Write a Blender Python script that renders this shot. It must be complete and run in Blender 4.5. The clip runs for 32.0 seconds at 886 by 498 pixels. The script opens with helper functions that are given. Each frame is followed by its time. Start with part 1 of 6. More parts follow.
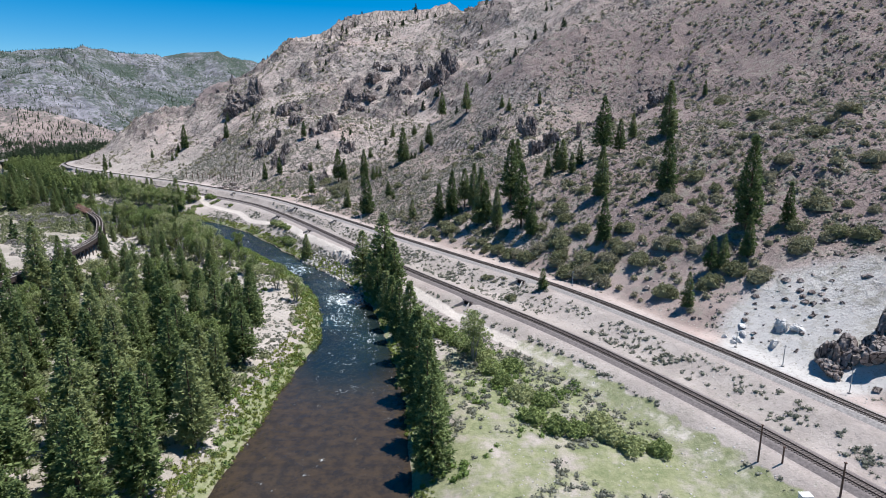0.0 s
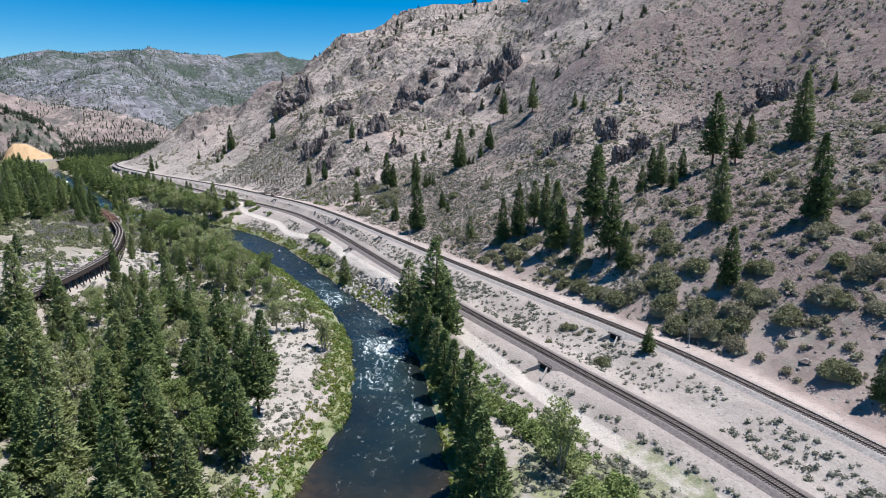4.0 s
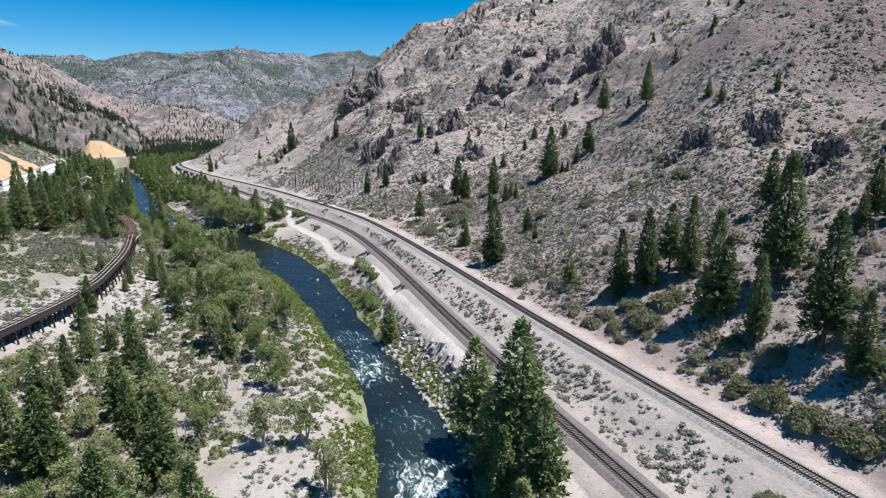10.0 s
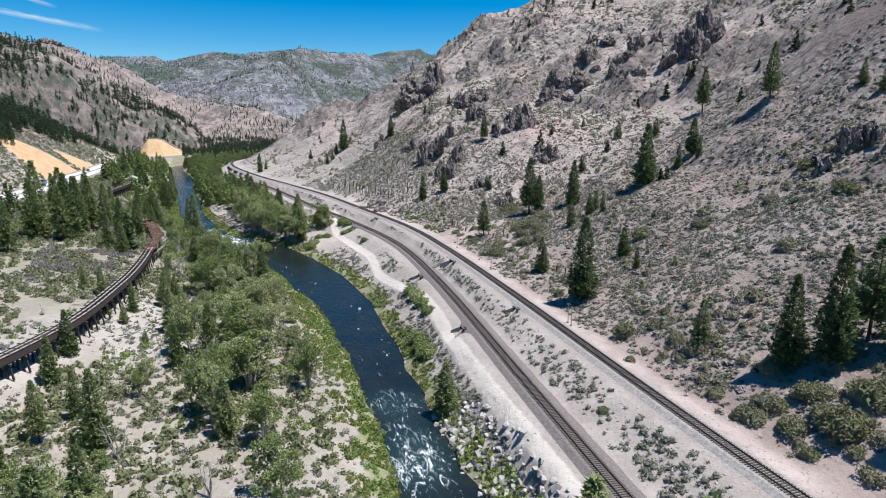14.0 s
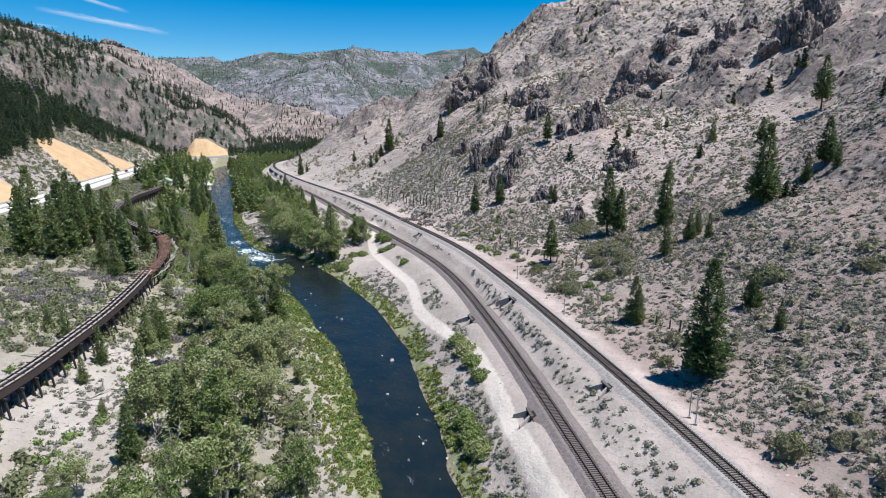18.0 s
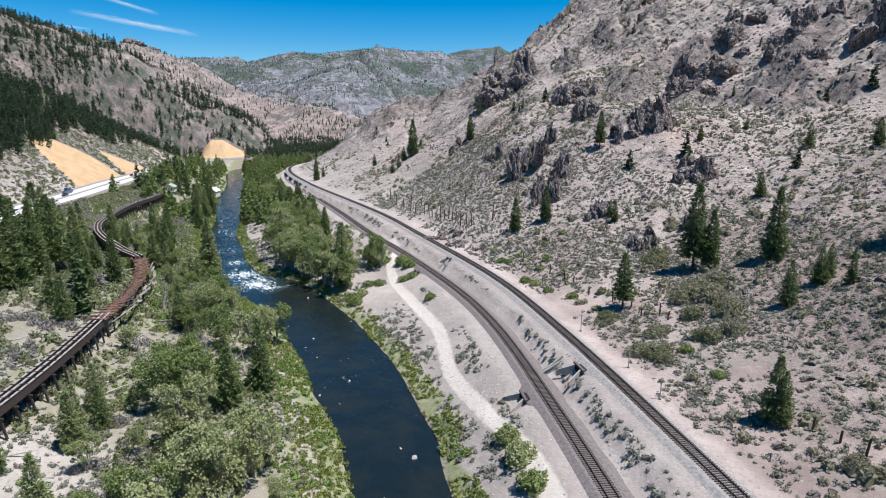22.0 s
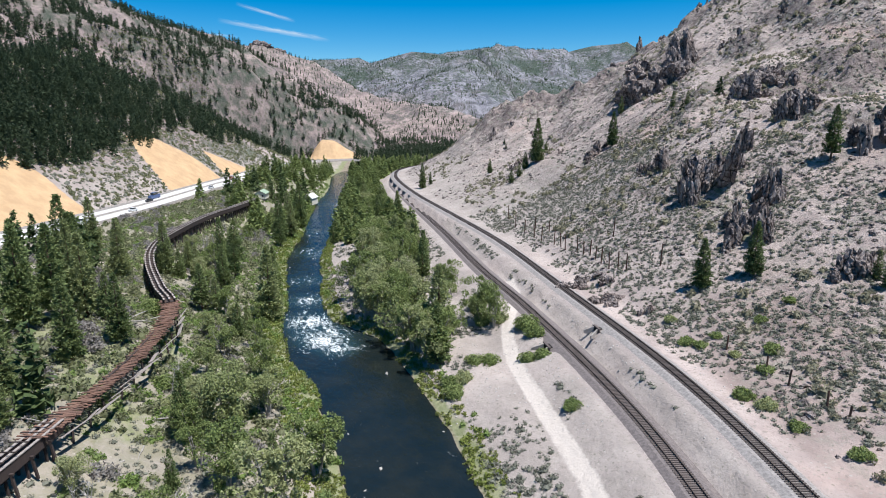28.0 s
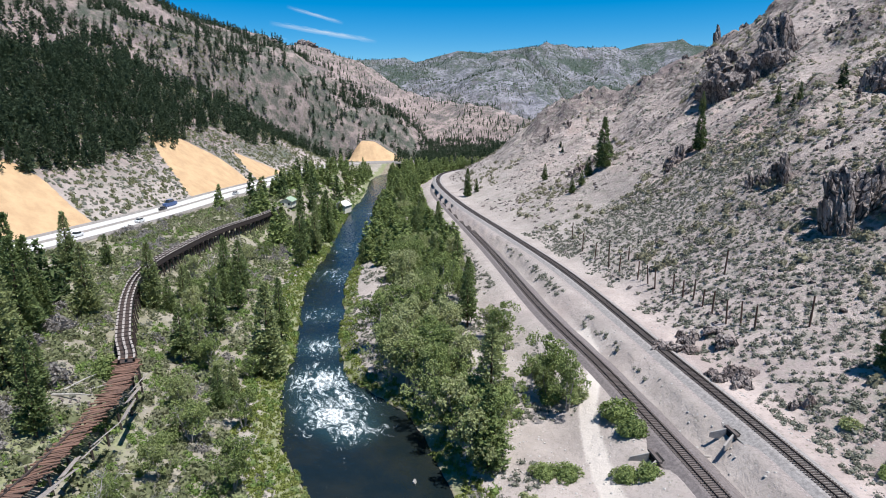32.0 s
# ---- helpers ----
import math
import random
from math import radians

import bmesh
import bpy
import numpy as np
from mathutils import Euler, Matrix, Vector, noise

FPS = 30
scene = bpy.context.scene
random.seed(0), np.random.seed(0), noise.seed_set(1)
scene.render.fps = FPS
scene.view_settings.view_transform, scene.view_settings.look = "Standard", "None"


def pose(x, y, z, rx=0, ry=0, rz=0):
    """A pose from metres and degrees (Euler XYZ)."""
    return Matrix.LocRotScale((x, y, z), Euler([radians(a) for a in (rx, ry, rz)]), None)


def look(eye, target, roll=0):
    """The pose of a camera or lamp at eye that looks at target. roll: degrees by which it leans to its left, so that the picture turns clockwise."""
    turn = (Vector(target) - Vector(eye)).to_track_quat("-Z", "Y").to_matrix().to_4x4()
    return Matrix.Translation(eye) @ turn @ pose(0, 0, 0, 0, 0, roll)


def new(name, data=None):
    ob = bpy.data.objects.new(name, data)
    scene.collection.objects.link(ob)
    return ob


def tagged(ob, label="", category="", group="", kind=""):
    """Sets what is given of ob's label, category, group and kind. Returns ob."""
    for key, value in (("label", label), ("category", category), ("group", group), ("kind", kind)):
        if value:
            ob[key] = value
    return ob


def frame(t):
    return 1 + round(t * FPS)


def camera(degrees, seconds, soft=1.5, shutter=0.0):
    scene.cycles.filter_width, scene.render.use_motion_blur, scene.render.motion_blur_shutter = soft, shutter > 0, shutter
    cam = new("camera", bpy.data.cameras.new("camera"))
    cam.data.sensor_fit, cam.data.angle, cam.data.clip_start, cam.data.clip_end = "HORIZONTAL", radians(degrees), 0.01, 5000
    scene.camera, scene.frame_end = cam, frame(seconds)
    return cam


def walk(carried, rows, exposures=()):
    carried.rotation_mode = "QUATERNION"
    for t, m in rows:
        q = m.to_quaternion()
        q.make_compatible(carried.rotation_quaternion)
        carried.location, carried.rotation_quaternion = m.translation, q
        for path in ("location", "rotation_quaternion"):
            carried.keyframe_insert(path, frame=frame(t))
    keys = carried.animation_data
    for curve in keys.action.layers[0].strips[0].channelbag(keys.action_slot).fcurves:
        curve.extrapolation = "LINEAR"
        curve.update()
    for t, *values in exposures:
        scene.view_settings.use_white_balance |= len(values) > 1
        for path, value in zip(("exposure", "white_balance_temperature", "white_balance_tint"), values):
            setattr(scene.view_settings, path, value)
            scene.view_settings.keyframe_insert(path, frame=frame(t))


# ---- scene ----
# ---- materials ----
class Shade:
    """A node material under construction."""

    def __init__(self, name, rough=0.9, metal=0.0, spec=0.3):
        self.m = bpy.data.materials.new(name)
        self.m.use_nodes = True
        self.n, self.l = self.m.node_tree.nodes, self.m.node_tree.links
        self.b = self.n["Principled BSDF"]
        self.b.inputs["Roughness"].default_value = rough
        self.b.inputs["Metallic"].default_value = metal
        self.b.inputs["Specular IOR Level"].default_value = spec
        self.co = self.n.new("ShaderNodeTexCoord")
        self.where = self.co.outputs["Object"]

    def put(self, sock, value):
        if hasattr(value, "is_output"):
            self.l.new(value, sock)
        elif isinstance(value, tuple) and len(value) == 3 and sock.type == "RGBA":
            sock.default_value = (*value, 1)
        else:
            sock.default_value = value

    def stretch(self, scale):
        k = self.n.new("ShaderNodeMapping")
        k.inputs["Scale"].default_value = scale
        self.l.new(self.where, k.inputs["Vector"])
        return k.outputs[0]

    def place(self):
        """Coordinates in the world's metres, whatever the scale of the object."""
        return self.n.new("ShaderNodeNewGeometry").outputs["Position"]

    def downhill(self, scale):
        """Coordinates turned so that x runs down the rocky side, then scaled."""
        k = self.n.new("ShaderNodeMapping")
        k.inputs["Rotation"].default_value = (0, 0, radians(-43))
        self.l.new(self.where, k.inputs["Vector"])
        g = self.n.new("ShaderNodeMapping")
        g.inputs["Scale"].default_value = scale
        self.l.new(k.outputs[0], g.inputs["Vector"])
        return g.outputs[0]

    def noise(self, size, detail=4.0, rough=0.6, vec=None, warp=0.0):
        k = self.n.new("ShaderNodeTexNoise")
        k.inputs["Scale"].default_value = 1.0 / size
        k.inputs["Detail"].default_value = detail
        k.inputs["Roughness"].default_value = rough
        k.inputs["Distortion"].default_value = warp
        self.l.new(vec or self.where, k.inputs["Vector"])
        return k.outputs[0]

    def cells(self, size, out="Distance", feature="F1", vec=None):
        k = self.n.new("ShaderNodeTexVoronoi")
        k.feature = feature
        k.inputs["Scale"].default_value = 1.0 / size
        self.l.new(vec or self.where, k.inputs["Vector"])
        return k.outputs[out]

    def attr(self, name):
        k = self.n.new("ShaderNodeAttribute")
        k.attribute_name = name
        return k.outputs["Fac"]

    def span(self, v, a, b, lo=0.0, hi=1.0):
        k = self.n.new("ShaderNodeMapRange")
        k.interpolation_type = "SMOOTHSTEP"
        for key, value in (("Value", v), ("From Min", a), ("From Max", b), ("To Min", lo), ("To Max", hi)):
            self.put(k.inputs[key], value)
        return k.outputs[0]

    def calc(self, op, a, b=0.0):
        k = self.n.new("ShaderNodeMath")
        k.operation = op
        self.put(k.inputs[0], a)
        self.put(k.inputs[1], b)
        return k.outputs[0]

    def mix(self, f, a, b):
        k = self.n.new("ShaderNodeMix")
        k.data_type = "RGBA"
        self.put(k.inputs[0], f)
        self.put(k.inputs[6], a)
        self.put(k.inputs[7], b)
        return k.outputs[2]

    def random(self):
        return self.n.new("ShaderNodeObjectInfo").outputs["Random"]

    def island(self):
        return self.n.new("ShaderNodeNewGeometry").outputs["Random Per Island"]

    def upward(self):
        k = self.n.new("ShaderNodeSeparateXYZ")
        self.l.new(self.co.outputs["Normal"], k.inputs[0])
        return k.outputs["Z"]

    def bump(self, height, strength, distance):
        k = self.n.new("ShaderNodeBump")
        k.inputs["Strength"].default_value = strength
        k.inputs["Distance"].default_value = distance
        self.l.new(height, k.inputs["Height"])
        if self.b.inputs["Normal"].links:
            self.l.new(self.b.inputs["Normal"].links[0].from_socket, k.inputs["Normal"])
        self.l.new(k.outputs[0], self.b.inputs["Normal"])

    def color(self, value):
        self.put(self.b.inputs["Base Color"], value)
        return self


def two_tone(name, a, b, size, rough=0.9, spec=0.3, metal=0.0, bump=0.0, by=None, detail=5.0):
    """A surface that wanders between two colours, with grain."""
    s = Shade(name, rough, metal, spec)
    f = s.span(s.noise(size, detail), 0.3, 0.7)
    if by:
        f = s.calc("MULTIPLY_ADD", s.random() if by == "object" else s.island(), 0.6)
        s.put(f.node.inputs[2], s.span(s.noise(size, detail), 0.3, 0.7, 0.0, 0.4))
    fine = s.noise(size * 0.13, 4)
    base = s.mix(f, a, b)
    s.color(s.mix(s.span(fine, 0.3, 0.75, 0.0, 0.35), base, tuple(v * 0.55 for v in a)))
    if bump:
        s.bump(fine, bump, size * 0.1)
    return s.m


def ground_material():
    s = Shade("canyon_ground", 0.95, 0.0, 0.12)
    big, mid, fine, grit = s.noise(60, 5), s.noise(11, 6, 0.65), s.noise(1.6, 6, 0.7), s.noise(0.35, 4, 0.7)
    dirt = s.mix(s.span(mid, 0.36, 0.66), (0.45, 0.368, 0.338), (0.335, 0.270, 0.250))
    dirt = s.mix(s.span(big, 0.56, 0.7, 0.0, 0.6), dirt, (0.40, 0.275, 0.24))
    umber = s.mix(s.span(mid, 0.36, 0.66), (0.31, 0.238, 0.215), (0.215, 0.160, 0.146))
    dirt = s.mix(s.span(s.attr("umber"), 0.2, 0.8, 0.0, 0.85), dirt, umber)
    pale = s.mix(s.span(mid, 0.3, 0.7), (0.395, 0.340, 0.312), (0.29, 0.247, 0.226))
    col = s.mix(s.span(s.attr("pale"), 0.25, 0.75), dirt, pale)
    col = s.mix(s.span(s.attr("sand"), 0.25, 0.75), col, s.mix(s.span(mid, 0.3, 0.7), (0.42, 0.37, 0.34), (0.33, 0.288, 0.264)))
    white = s.span(s.calc("ADD", s.attr("chalk"), s.calc("MULTIPLY", mid, 0.5)), 0.55, 0.8)
    col = s.mix(white, col, (0.45, 0.42, 0.405))
    col = s.mix(s.calc("MULTIPLY", s.attr("duff"), s.span(s.noise(4, 5, 0.7), 0.3, 0.65, 0.35, 0.95)), col, (0.20, 0.185, 0.12))
    # loose stones and bare rock on the steep parts
    crack = s.span(s.cells(5.0, "Distance", "DISTANCE_TO_EDGE"), 0.0, 0.25)
    rock = s.mix(s.span(fine, 0.35, 0.7), (0.40, 0.345, 0.325), (0.20, 0.165, 0.155))
    rock = s.mix(crack, (0.10, 0.08, 0.075), rock)
    steep = s.span(s.calc("ADD", s.upward(), s.calc("MULTIPLY", s.calc("SUBTRACT", s.noise(6, 6, 0.7), 0.5), 0.9)), 0.86, 0.66)
    steep = s.calc("MULTIPLY", steep, s.attr("hill"))
    col = s.mix(steep, col, rock)
    broken = s.span(s.calc("ADD", s.calc("MULTIPLY", s.attr("crag"), 0.75), s.calc("SUBTRACT", s.noise(9, 7, 0.72, None, 0.8), 0.5)), 0.37, 0.58)
    ledge = s.mix(s.span(s.noise(2.6, 7, 0.75, s.stretch((1, 1, 0.45)), 0.6), 0.36, 0.64), (0.27, 0.215, 0.205), (0.085, 0.068, 0.068))
    col = s.mix(s.calc("MULTIPLY", broken, 0.9), col, ledge)
    talus = s.span(s.calc("ADD", s.attr("talus"), s.calc("MULTIPLY", fine, 0.6)), 0.65, 0.95)
    col = s.mix(talus, col, s.mix(s.span(s.cells(0.9), 0.1, 0.6), (0.14, 0.104, 0.10), (0.235, 0.175, 0.166)))
    spots = s.calc("MULTIPLY", s.span(s.noise(2.2, 5, 0.75), 0.56, 0.66), s.attr("hill"))
    col = s.mix(s.calc("MULTIPLY", spots, 0.4), col, (0.20, 0.165, 0.15))
    bright = s.calc("MULTIPLY", s.span(s.noise(4.5, 6, 0.7), 0.58, 0.70), s.calc("SUBTRACT", s.attr("hill"), s.calc("MAXIMUM", s.attr("talus"), s.calc("MULTIPLY", s.attr("umber"), 0.75))))
    col = s.mix(s.calc("MULTIPLY", bright, 0.6), col, (0.60, 0.51, 0.465))
    scree = s.calc("MULTIPLY", s.span(s.noise(5.0, 6, 0.68, s.downhill((0.16, 1, 0.3)), 0.4), 0.55, 0.66), s.calc("SUBTRACT", s.attr("hill"), s.calc("MAXIMUM", s.attr("talus"), s.calc("MULTIPLY", s.attr("umber"), 0.65))))
    col = s.mix(s.calc("MULTIPLY", scree, 0.6), col, s.mix(s.span(big, 0.42, 0.56), (0.58, 0.49, 0.45), (0.52, 0.39, 0.34)))
    gully = s.calc("MULTIPLY", s.span(s.noise(8.0, 6, 0.7, s.downhill((0.22, 1, 0.3)), 0.6), 0.56, 0.68), s.attr("hill"))
    col = s.mix(s.calc("MULTIPLY", gully, 0.45), col, (0.20, 0.175, 0.145))
    # low grey-green cover
    cover = s.calc("MULTIPLY", s.span(s.noise(3.4, 5, 0.7), 0.50, 0.60), s.span(s.noise(38, 4), 0.35, 0.62, 0.25, 0.8))
    col = s.mix(s.calc("MULTIPLY", cover, s.attr("sage")), col, (0.25, 0.235, 0.195))
    # far slopes: timber and brush by patches
    wood = s.span(s.calc("ADD", s.attr("timber"), s.calc("MULTIPLY", s.calc("SUBTRACT", s.noise(90, 6, 0.65), 0.5), 1.3)), 0.42, 0.62)
    col = s.mix(s.calc("MULTIPLY", wood, s.span(s.noise(14, 5, 0.7), 0.38, 0.56, 0.3, 0.92)), col, (0.075, 0.10, 0.06))
    distant = s.mix(s.span(s.noise(28, 6, 0.7), 0.35, 0.65), (0.35, 0.27, 0.252), (0.185, 0.142, 0.137))
    # grey rock of the far ridges, with the air's blue haze put into its colour
    hazed_granite = s.mix(s.span(s.noise(40, 7, 0.75, None, 1.0), 0.40, 0.60), (0.26, 0.25, 0.285), (0.092, 0.094, 0.115))
    distant = s.mix(s.attr("beyond"), distant, hazed_granite)
    distant = s.mix(s.span(s.noise(55, 5, 0.65), 0.60, 0.72, 0.0, 0.6), distant, (0.38, 0.325, 0.31))
    distant = s.mix(s.span(s.noise(60, 7, 0.75, s.stretch((1, 1, 0.45)), 0.9), 0.52, 0.62, 0.0, 0.75), distant, (0.10, 0.088, 0.092))
    bush = s.calc("MULTIPLY", s.span(s.cells(5.0), 0.42, 0.30), s.span(s.noise(80, 4), 0.35, 0.6, 0.35, 1.0))
    bush = s.calc("MULTIPLY", bush, s.span(s.attr("beyond"), 0.0, 1.0, 0.75, 0.5))
    distant = s.mix(s.calc("MULTIPLY", bush, 1.0), distant, (0.085, 0.095, 0.06))
    grove = s.calc("MULTIPLY", s.span(s.cells(13.0), 0.50, 0.34), s.span(s.noise(120, 5, 0.65), 0.38, 0.56, 0.0, 1.0))
    distant = s.mix(s.calc("MULTIPLY", grove, s.span(s.attr("beyond"), 0.0, 1.0, 0.5, 0.95)), distant, (0.042, 0.060, 0.045))
    distant = s.mix(s.calc("MULTIPLY", wood, s.span(s.noise(12, 5, 0.7), 0.40, 0.58, 0.1, 0.85)), distant, (0.045, 0.066, 0.046))
    forest = s.calc("MULTIPLY", s.span(s.noise(300, 5, 0.6, None, 0.6), 0.54, 0.62), s.calc("MULTIPLY", s.attr("beyond"), s.span(s.noise(24, 5, 0.7), 0.36, 0.52, 0.35, 0.95)))
    distant = s.mix(forest, distant, (0.038, 0.058, 0.044))
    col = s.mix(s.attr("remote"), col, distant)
    # gravel by the rails, trodden path, orange road cut
    rail = s.span(s.calc("ADD", s.attr("rail"), s.calc("MULTIPLY", s.calc("SUBTRACT", fine, 0.5), 3.0)), 2.6, 4.2)
    col = s.mix(rail, s.mix(s.span(grit, 0.35, 0.65), (0.36, 0.305, 0.285), (0.24, 0.20, 0.19)), col)
    path = s.span(s.calc("ADD", s.attr("path"), s.calc("MULTIPLY", s.calc("SUBTRACT", fine, 0.5), 1.4)), 1.2, 1.9)
    speck = s.span(s.cells(0.85), 0.30, 0.18)
    patchy = s.span(s.noise(7, 5, 0.7), 0.38, 0.60, 0.15, 1.0)
    tone = s.mix(s.cells(0.85, "Color"), (0.13, 0.12, 0.085), (0.47, 0.42, 0.39))
    col = s.mix(s.calc("MULTIPLY", speck, s.calc("MULTIPLY", patchy, 0.8)), col, tone)
    col = s.mix(s.span(s.noise(0.9, 5, 0.75), 0.54, 0.66, 0.0, 0.5), col, (0.19, 0.165, 0.14))
    col = s.mix(path, (0.52, 0.455, 0.41), col)
    scar = s.span(s.calc("ADD", s.attr("scar"), s.calc("MULTIPLY", s.calc("SUBTRACT", mid, 0.5), 0.6)), 0.45, 0.6)
    col = s.mix(scar, col, s.mix(s.span(s.noise(7, 5, 0.7, s.stretch((1, 1, 0.25))), 0.3, 0.7), (0.53, 0.36, 0.21), (0.42, 0.275, 0.16)))
    # green strip by the water, wet stones at the edge
    lush = s.calc("ADD", s.attr("lush"), s.calc("MULTIPLY", s.calc("SUBTRACT", s.noise(6, 5, 0.65), 0.5), 1.1))
    grass = s.mix(s.span(fine, 0.3, 0.7), (0.13, 0.155, 0.065), (0.25, 0.25, 0.14))
    col = s.mix(s.span(lush, 0.42, 0.72, 0.0, 0.9), col, grass)
    wet = s.span(s.attr("edge"), 0.1, 1.3)
    bank = s.mix(s.span(s.cells(0.8), 0.2, 0.6), (0.10, 0.075, 0.05), (0.26, 0.22, 0.17))
    col = s.mix(wet, bank, col)
    col = s.mix(s.calc("MULTIPLY", s.span(grit, 0.55, 0.8, 0.0, 0.5), 1.0), col, (0.23, 0.19, 0.17))
    s.color(col)
    s.bump(s.calc("ADD", fine, s.calc("MULTIPLY", grit, 0.3)), 0.55, 0.5)
    s.bump(mid, 0.35, 2.0)
    s.bump(s.calc("MULTIPLY", s.noise(4.5, 7, 0.72, None, 0.5), s.attr("hill")), 0.75, 2.6)
    return s.m


def water_material():
    s = Shade("river_water", 0.10, 0.0, 0.5)
    s.b.inputs["IOR"].default_value = 1.33
    flow = s.n.new("ShaderNodeUVMap")
    flow.uv_map = "flow"
    k = s.n.new("ShaderNodeMapping")
    k.inputs["Scale"].default_value = (1.0, 0.38, 1.0)
    s.l.new(flow.outputs[0], k.inputs["Vector"])
    v = k.outputs[0]
    ripple, wave, streak = s.noise(0.9, 5, 0.65, v, 0.6), s.noise(3.2, 4, 0.6, v, 1.0), s.noise(1.7, 9, 0.74, v, 1.5)
    deep = s.mix(s.span(s.noise(9, 4), 0.35, 0.7), (0.007, 0.012, 0.014), (0.014, 0.017, 0.015))
    shoal = s.mix(s.span(s.noise(2.4, 6, 0.7), 0.35, 0.65), (0.055, 0.038, 0.024), (0.028, 0.022, 0.018))
    body = s.mix(s.span(s.attr("shoal"), 0.2, 0.9), deep, shoal)
    teal = s.mix(s.span(s.attr("foam"), 0.2, 0.9, 0.0, 0.5), body, (0.028, 0.062, 0.066))
    level = s.calc("ADD", streak, s.calc("MULTIPLY", s.attr("foam"), 0.265))
    froth = s.calc("MULTIPLY", s.span(level, 0.68, 0.86), s.span(s.noise(0.4, 6, 0.7, v, 0.8), 0.40, 0.58, 0.25, 1.0))
    s.color(s.mix(froth, teal, (0.82, 0.85, 0.86)))
    s.put(s.b.inputs["Roughness"], s.span(froth, 0.0, 1.0, 0.12, 0.7))
    s.bump(ripple, 0.55, 0.3)
    s.bump(wave, 0.35, 0.7)
    return s.m


def leaf_material(name, dark, light, tint=None, by="object"):
    s = Shade(name, 0.75, 0.0, 0.25)
    f = s.calc("MULTIPLY_ADD", s.island(), 0.75)
    s.put(f.node.inputs[2], s.calc("MULTIPLY", s.random() if by == "object" else s.noise(9, 2), 0.3))
    col = s.mix(f, dark, light)
    if tint:
        col = s.mix(s.span(s.random() if by == "object" else s.noise(14, 3), 0.45, 0.85, 0.0, 0.7), col, tint)
    s.color(col)
    through_leaf = s.n.new("ShaderNodeBsdfTranslucent")
    s.l.new(col, through_leaf.inputs["Color"])
    both = s.n.new("ShaderNodeMixShader")
    both.inputs[0].default_value = 0.36
    s.l.new(s.b.outputs[0], both.inputs[1])
    s.l.new(through_leaf.outputs[0], both.inputs[2])
    s.l.new(both.outputs[0], s.n["Material Output"].inputs["Surface"])
    return s.m


def crag_material():
    s = Shade("weathered_rock", 0.92, 0.0, 0.15)
    s.where = s.place()
    fine, mid = s.noise(0.5, 6, 0.7), s.noise(2.4, 6, 0.7, s.stretch((1, 1, 0.3)), 0.5)
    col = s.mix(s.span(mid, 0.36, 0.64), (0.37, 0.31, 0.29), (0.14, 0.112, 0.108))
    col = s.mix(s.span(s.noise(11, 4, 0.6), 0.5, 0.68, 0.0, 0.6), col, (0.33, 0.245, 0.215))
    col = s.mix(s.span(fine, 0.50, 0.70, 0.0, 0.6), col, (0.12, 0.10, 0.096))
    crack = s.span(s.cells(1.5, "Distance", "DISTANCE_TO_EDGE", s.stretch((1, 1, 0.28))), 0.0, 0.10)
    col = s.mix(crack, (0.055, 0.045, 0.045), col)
    col = s.mix(s.span(s.noise(1.1, 6, 0.75), 0.52, 0.64, 0.0, 0.8), col, (0.46, 0.405, 0.38))
    s.color(col)
    s.bump(mid, 1.0, 1.6)
    s.bump(crack, 0.9, 0.6)
    s.bump(fine, 0.8, 0.3)
    return s.m


GROUND = ground_material()
WATER = water_material()
ROCK = crag_material()
CHALK = two_tone("chalky_white_rock", (0.66, 0.63, 0.61), (0.40, 0.37, 0.36), 1.6, 0.95, bump=0.8)
STONE = two_tone("pale_river_stone", (0.48, 0.445, 0.42), (0.30, 0.272, 0.255), 0.7, 0.85, by="object", bump=0.4)
NEEDLES = leaf_material("pine_needles", (0.052, 0.084, 0.034), (0.190, 0.240, 0.096), (0.215, 0.245, 0.112))
NEEDLES_FAR = leaf_material("far_pine_needles", (0.026, 0.046, 0.026), (0.070, 0.098, 0.050), None, "place")
LEAVES = leaf_material("cottonwood_leaves", (0.095, 0.138, 0.045), (0.325, 0.378, 0.140), (0.365, 0.372, 0.200))
BRUSH = leaf_material("bitterbrush_leaves", (0.105, 0.115, 0.060), (0.290, 0.288, 0.165), (0.285, 0.255, 0.190))
THICKET = leaf_material("thicket_leaves", (0.092, 0.108, 0.052), (0.262, 0.270, 0.145), (0.300, 0.280, 0.220), "place")
WILLOW = leaf_material("willow_leaves", (0.080, 0.135, 0.032), (0.240, 0.315, 0.100), (0.290, 0.305, 0.165), "place")
SAGE = leaf_material("sagebrush_leaves", (0.095, 0.098, 0.074), (0.285, 0.284, 0.232), (0.165, 0.168, 0.118), "place")
DEAD_BRUSH = leaf_material("dead_grey_brush", (0.16, 0.145, 0.135), (0.36, 0.33, 0.31), None, "place")
GRASS = leaf_material("bank_grass", (0.13, 0.17, 0.035), (0.27, 0.30, 0.085), (0.36, 0.33, 0.16), "place")
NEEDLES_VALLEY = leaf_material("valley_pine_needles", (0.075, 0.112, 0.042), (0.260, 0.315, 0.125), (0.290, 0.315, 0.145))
BARK = two_tone("pine_bark", (0.17, 0.105, 0.07), (0.09, 0.06, 0.045), 0.4, 0.95, bump=0.5)
GREY_WOOD = two_tone("dead_grey_wood", (0.42, 0.39, 0.36), (0.27, 0.245, 0.22), 0.3, 0.9, bump=0.3)
TRESTLE_WOOD = two_tone("dark_trestle_timber", (0.075, 0.054, 0.049), (0.035, 0.027, 0.026), 0.5, 0.9, by="object", bump=0.4)
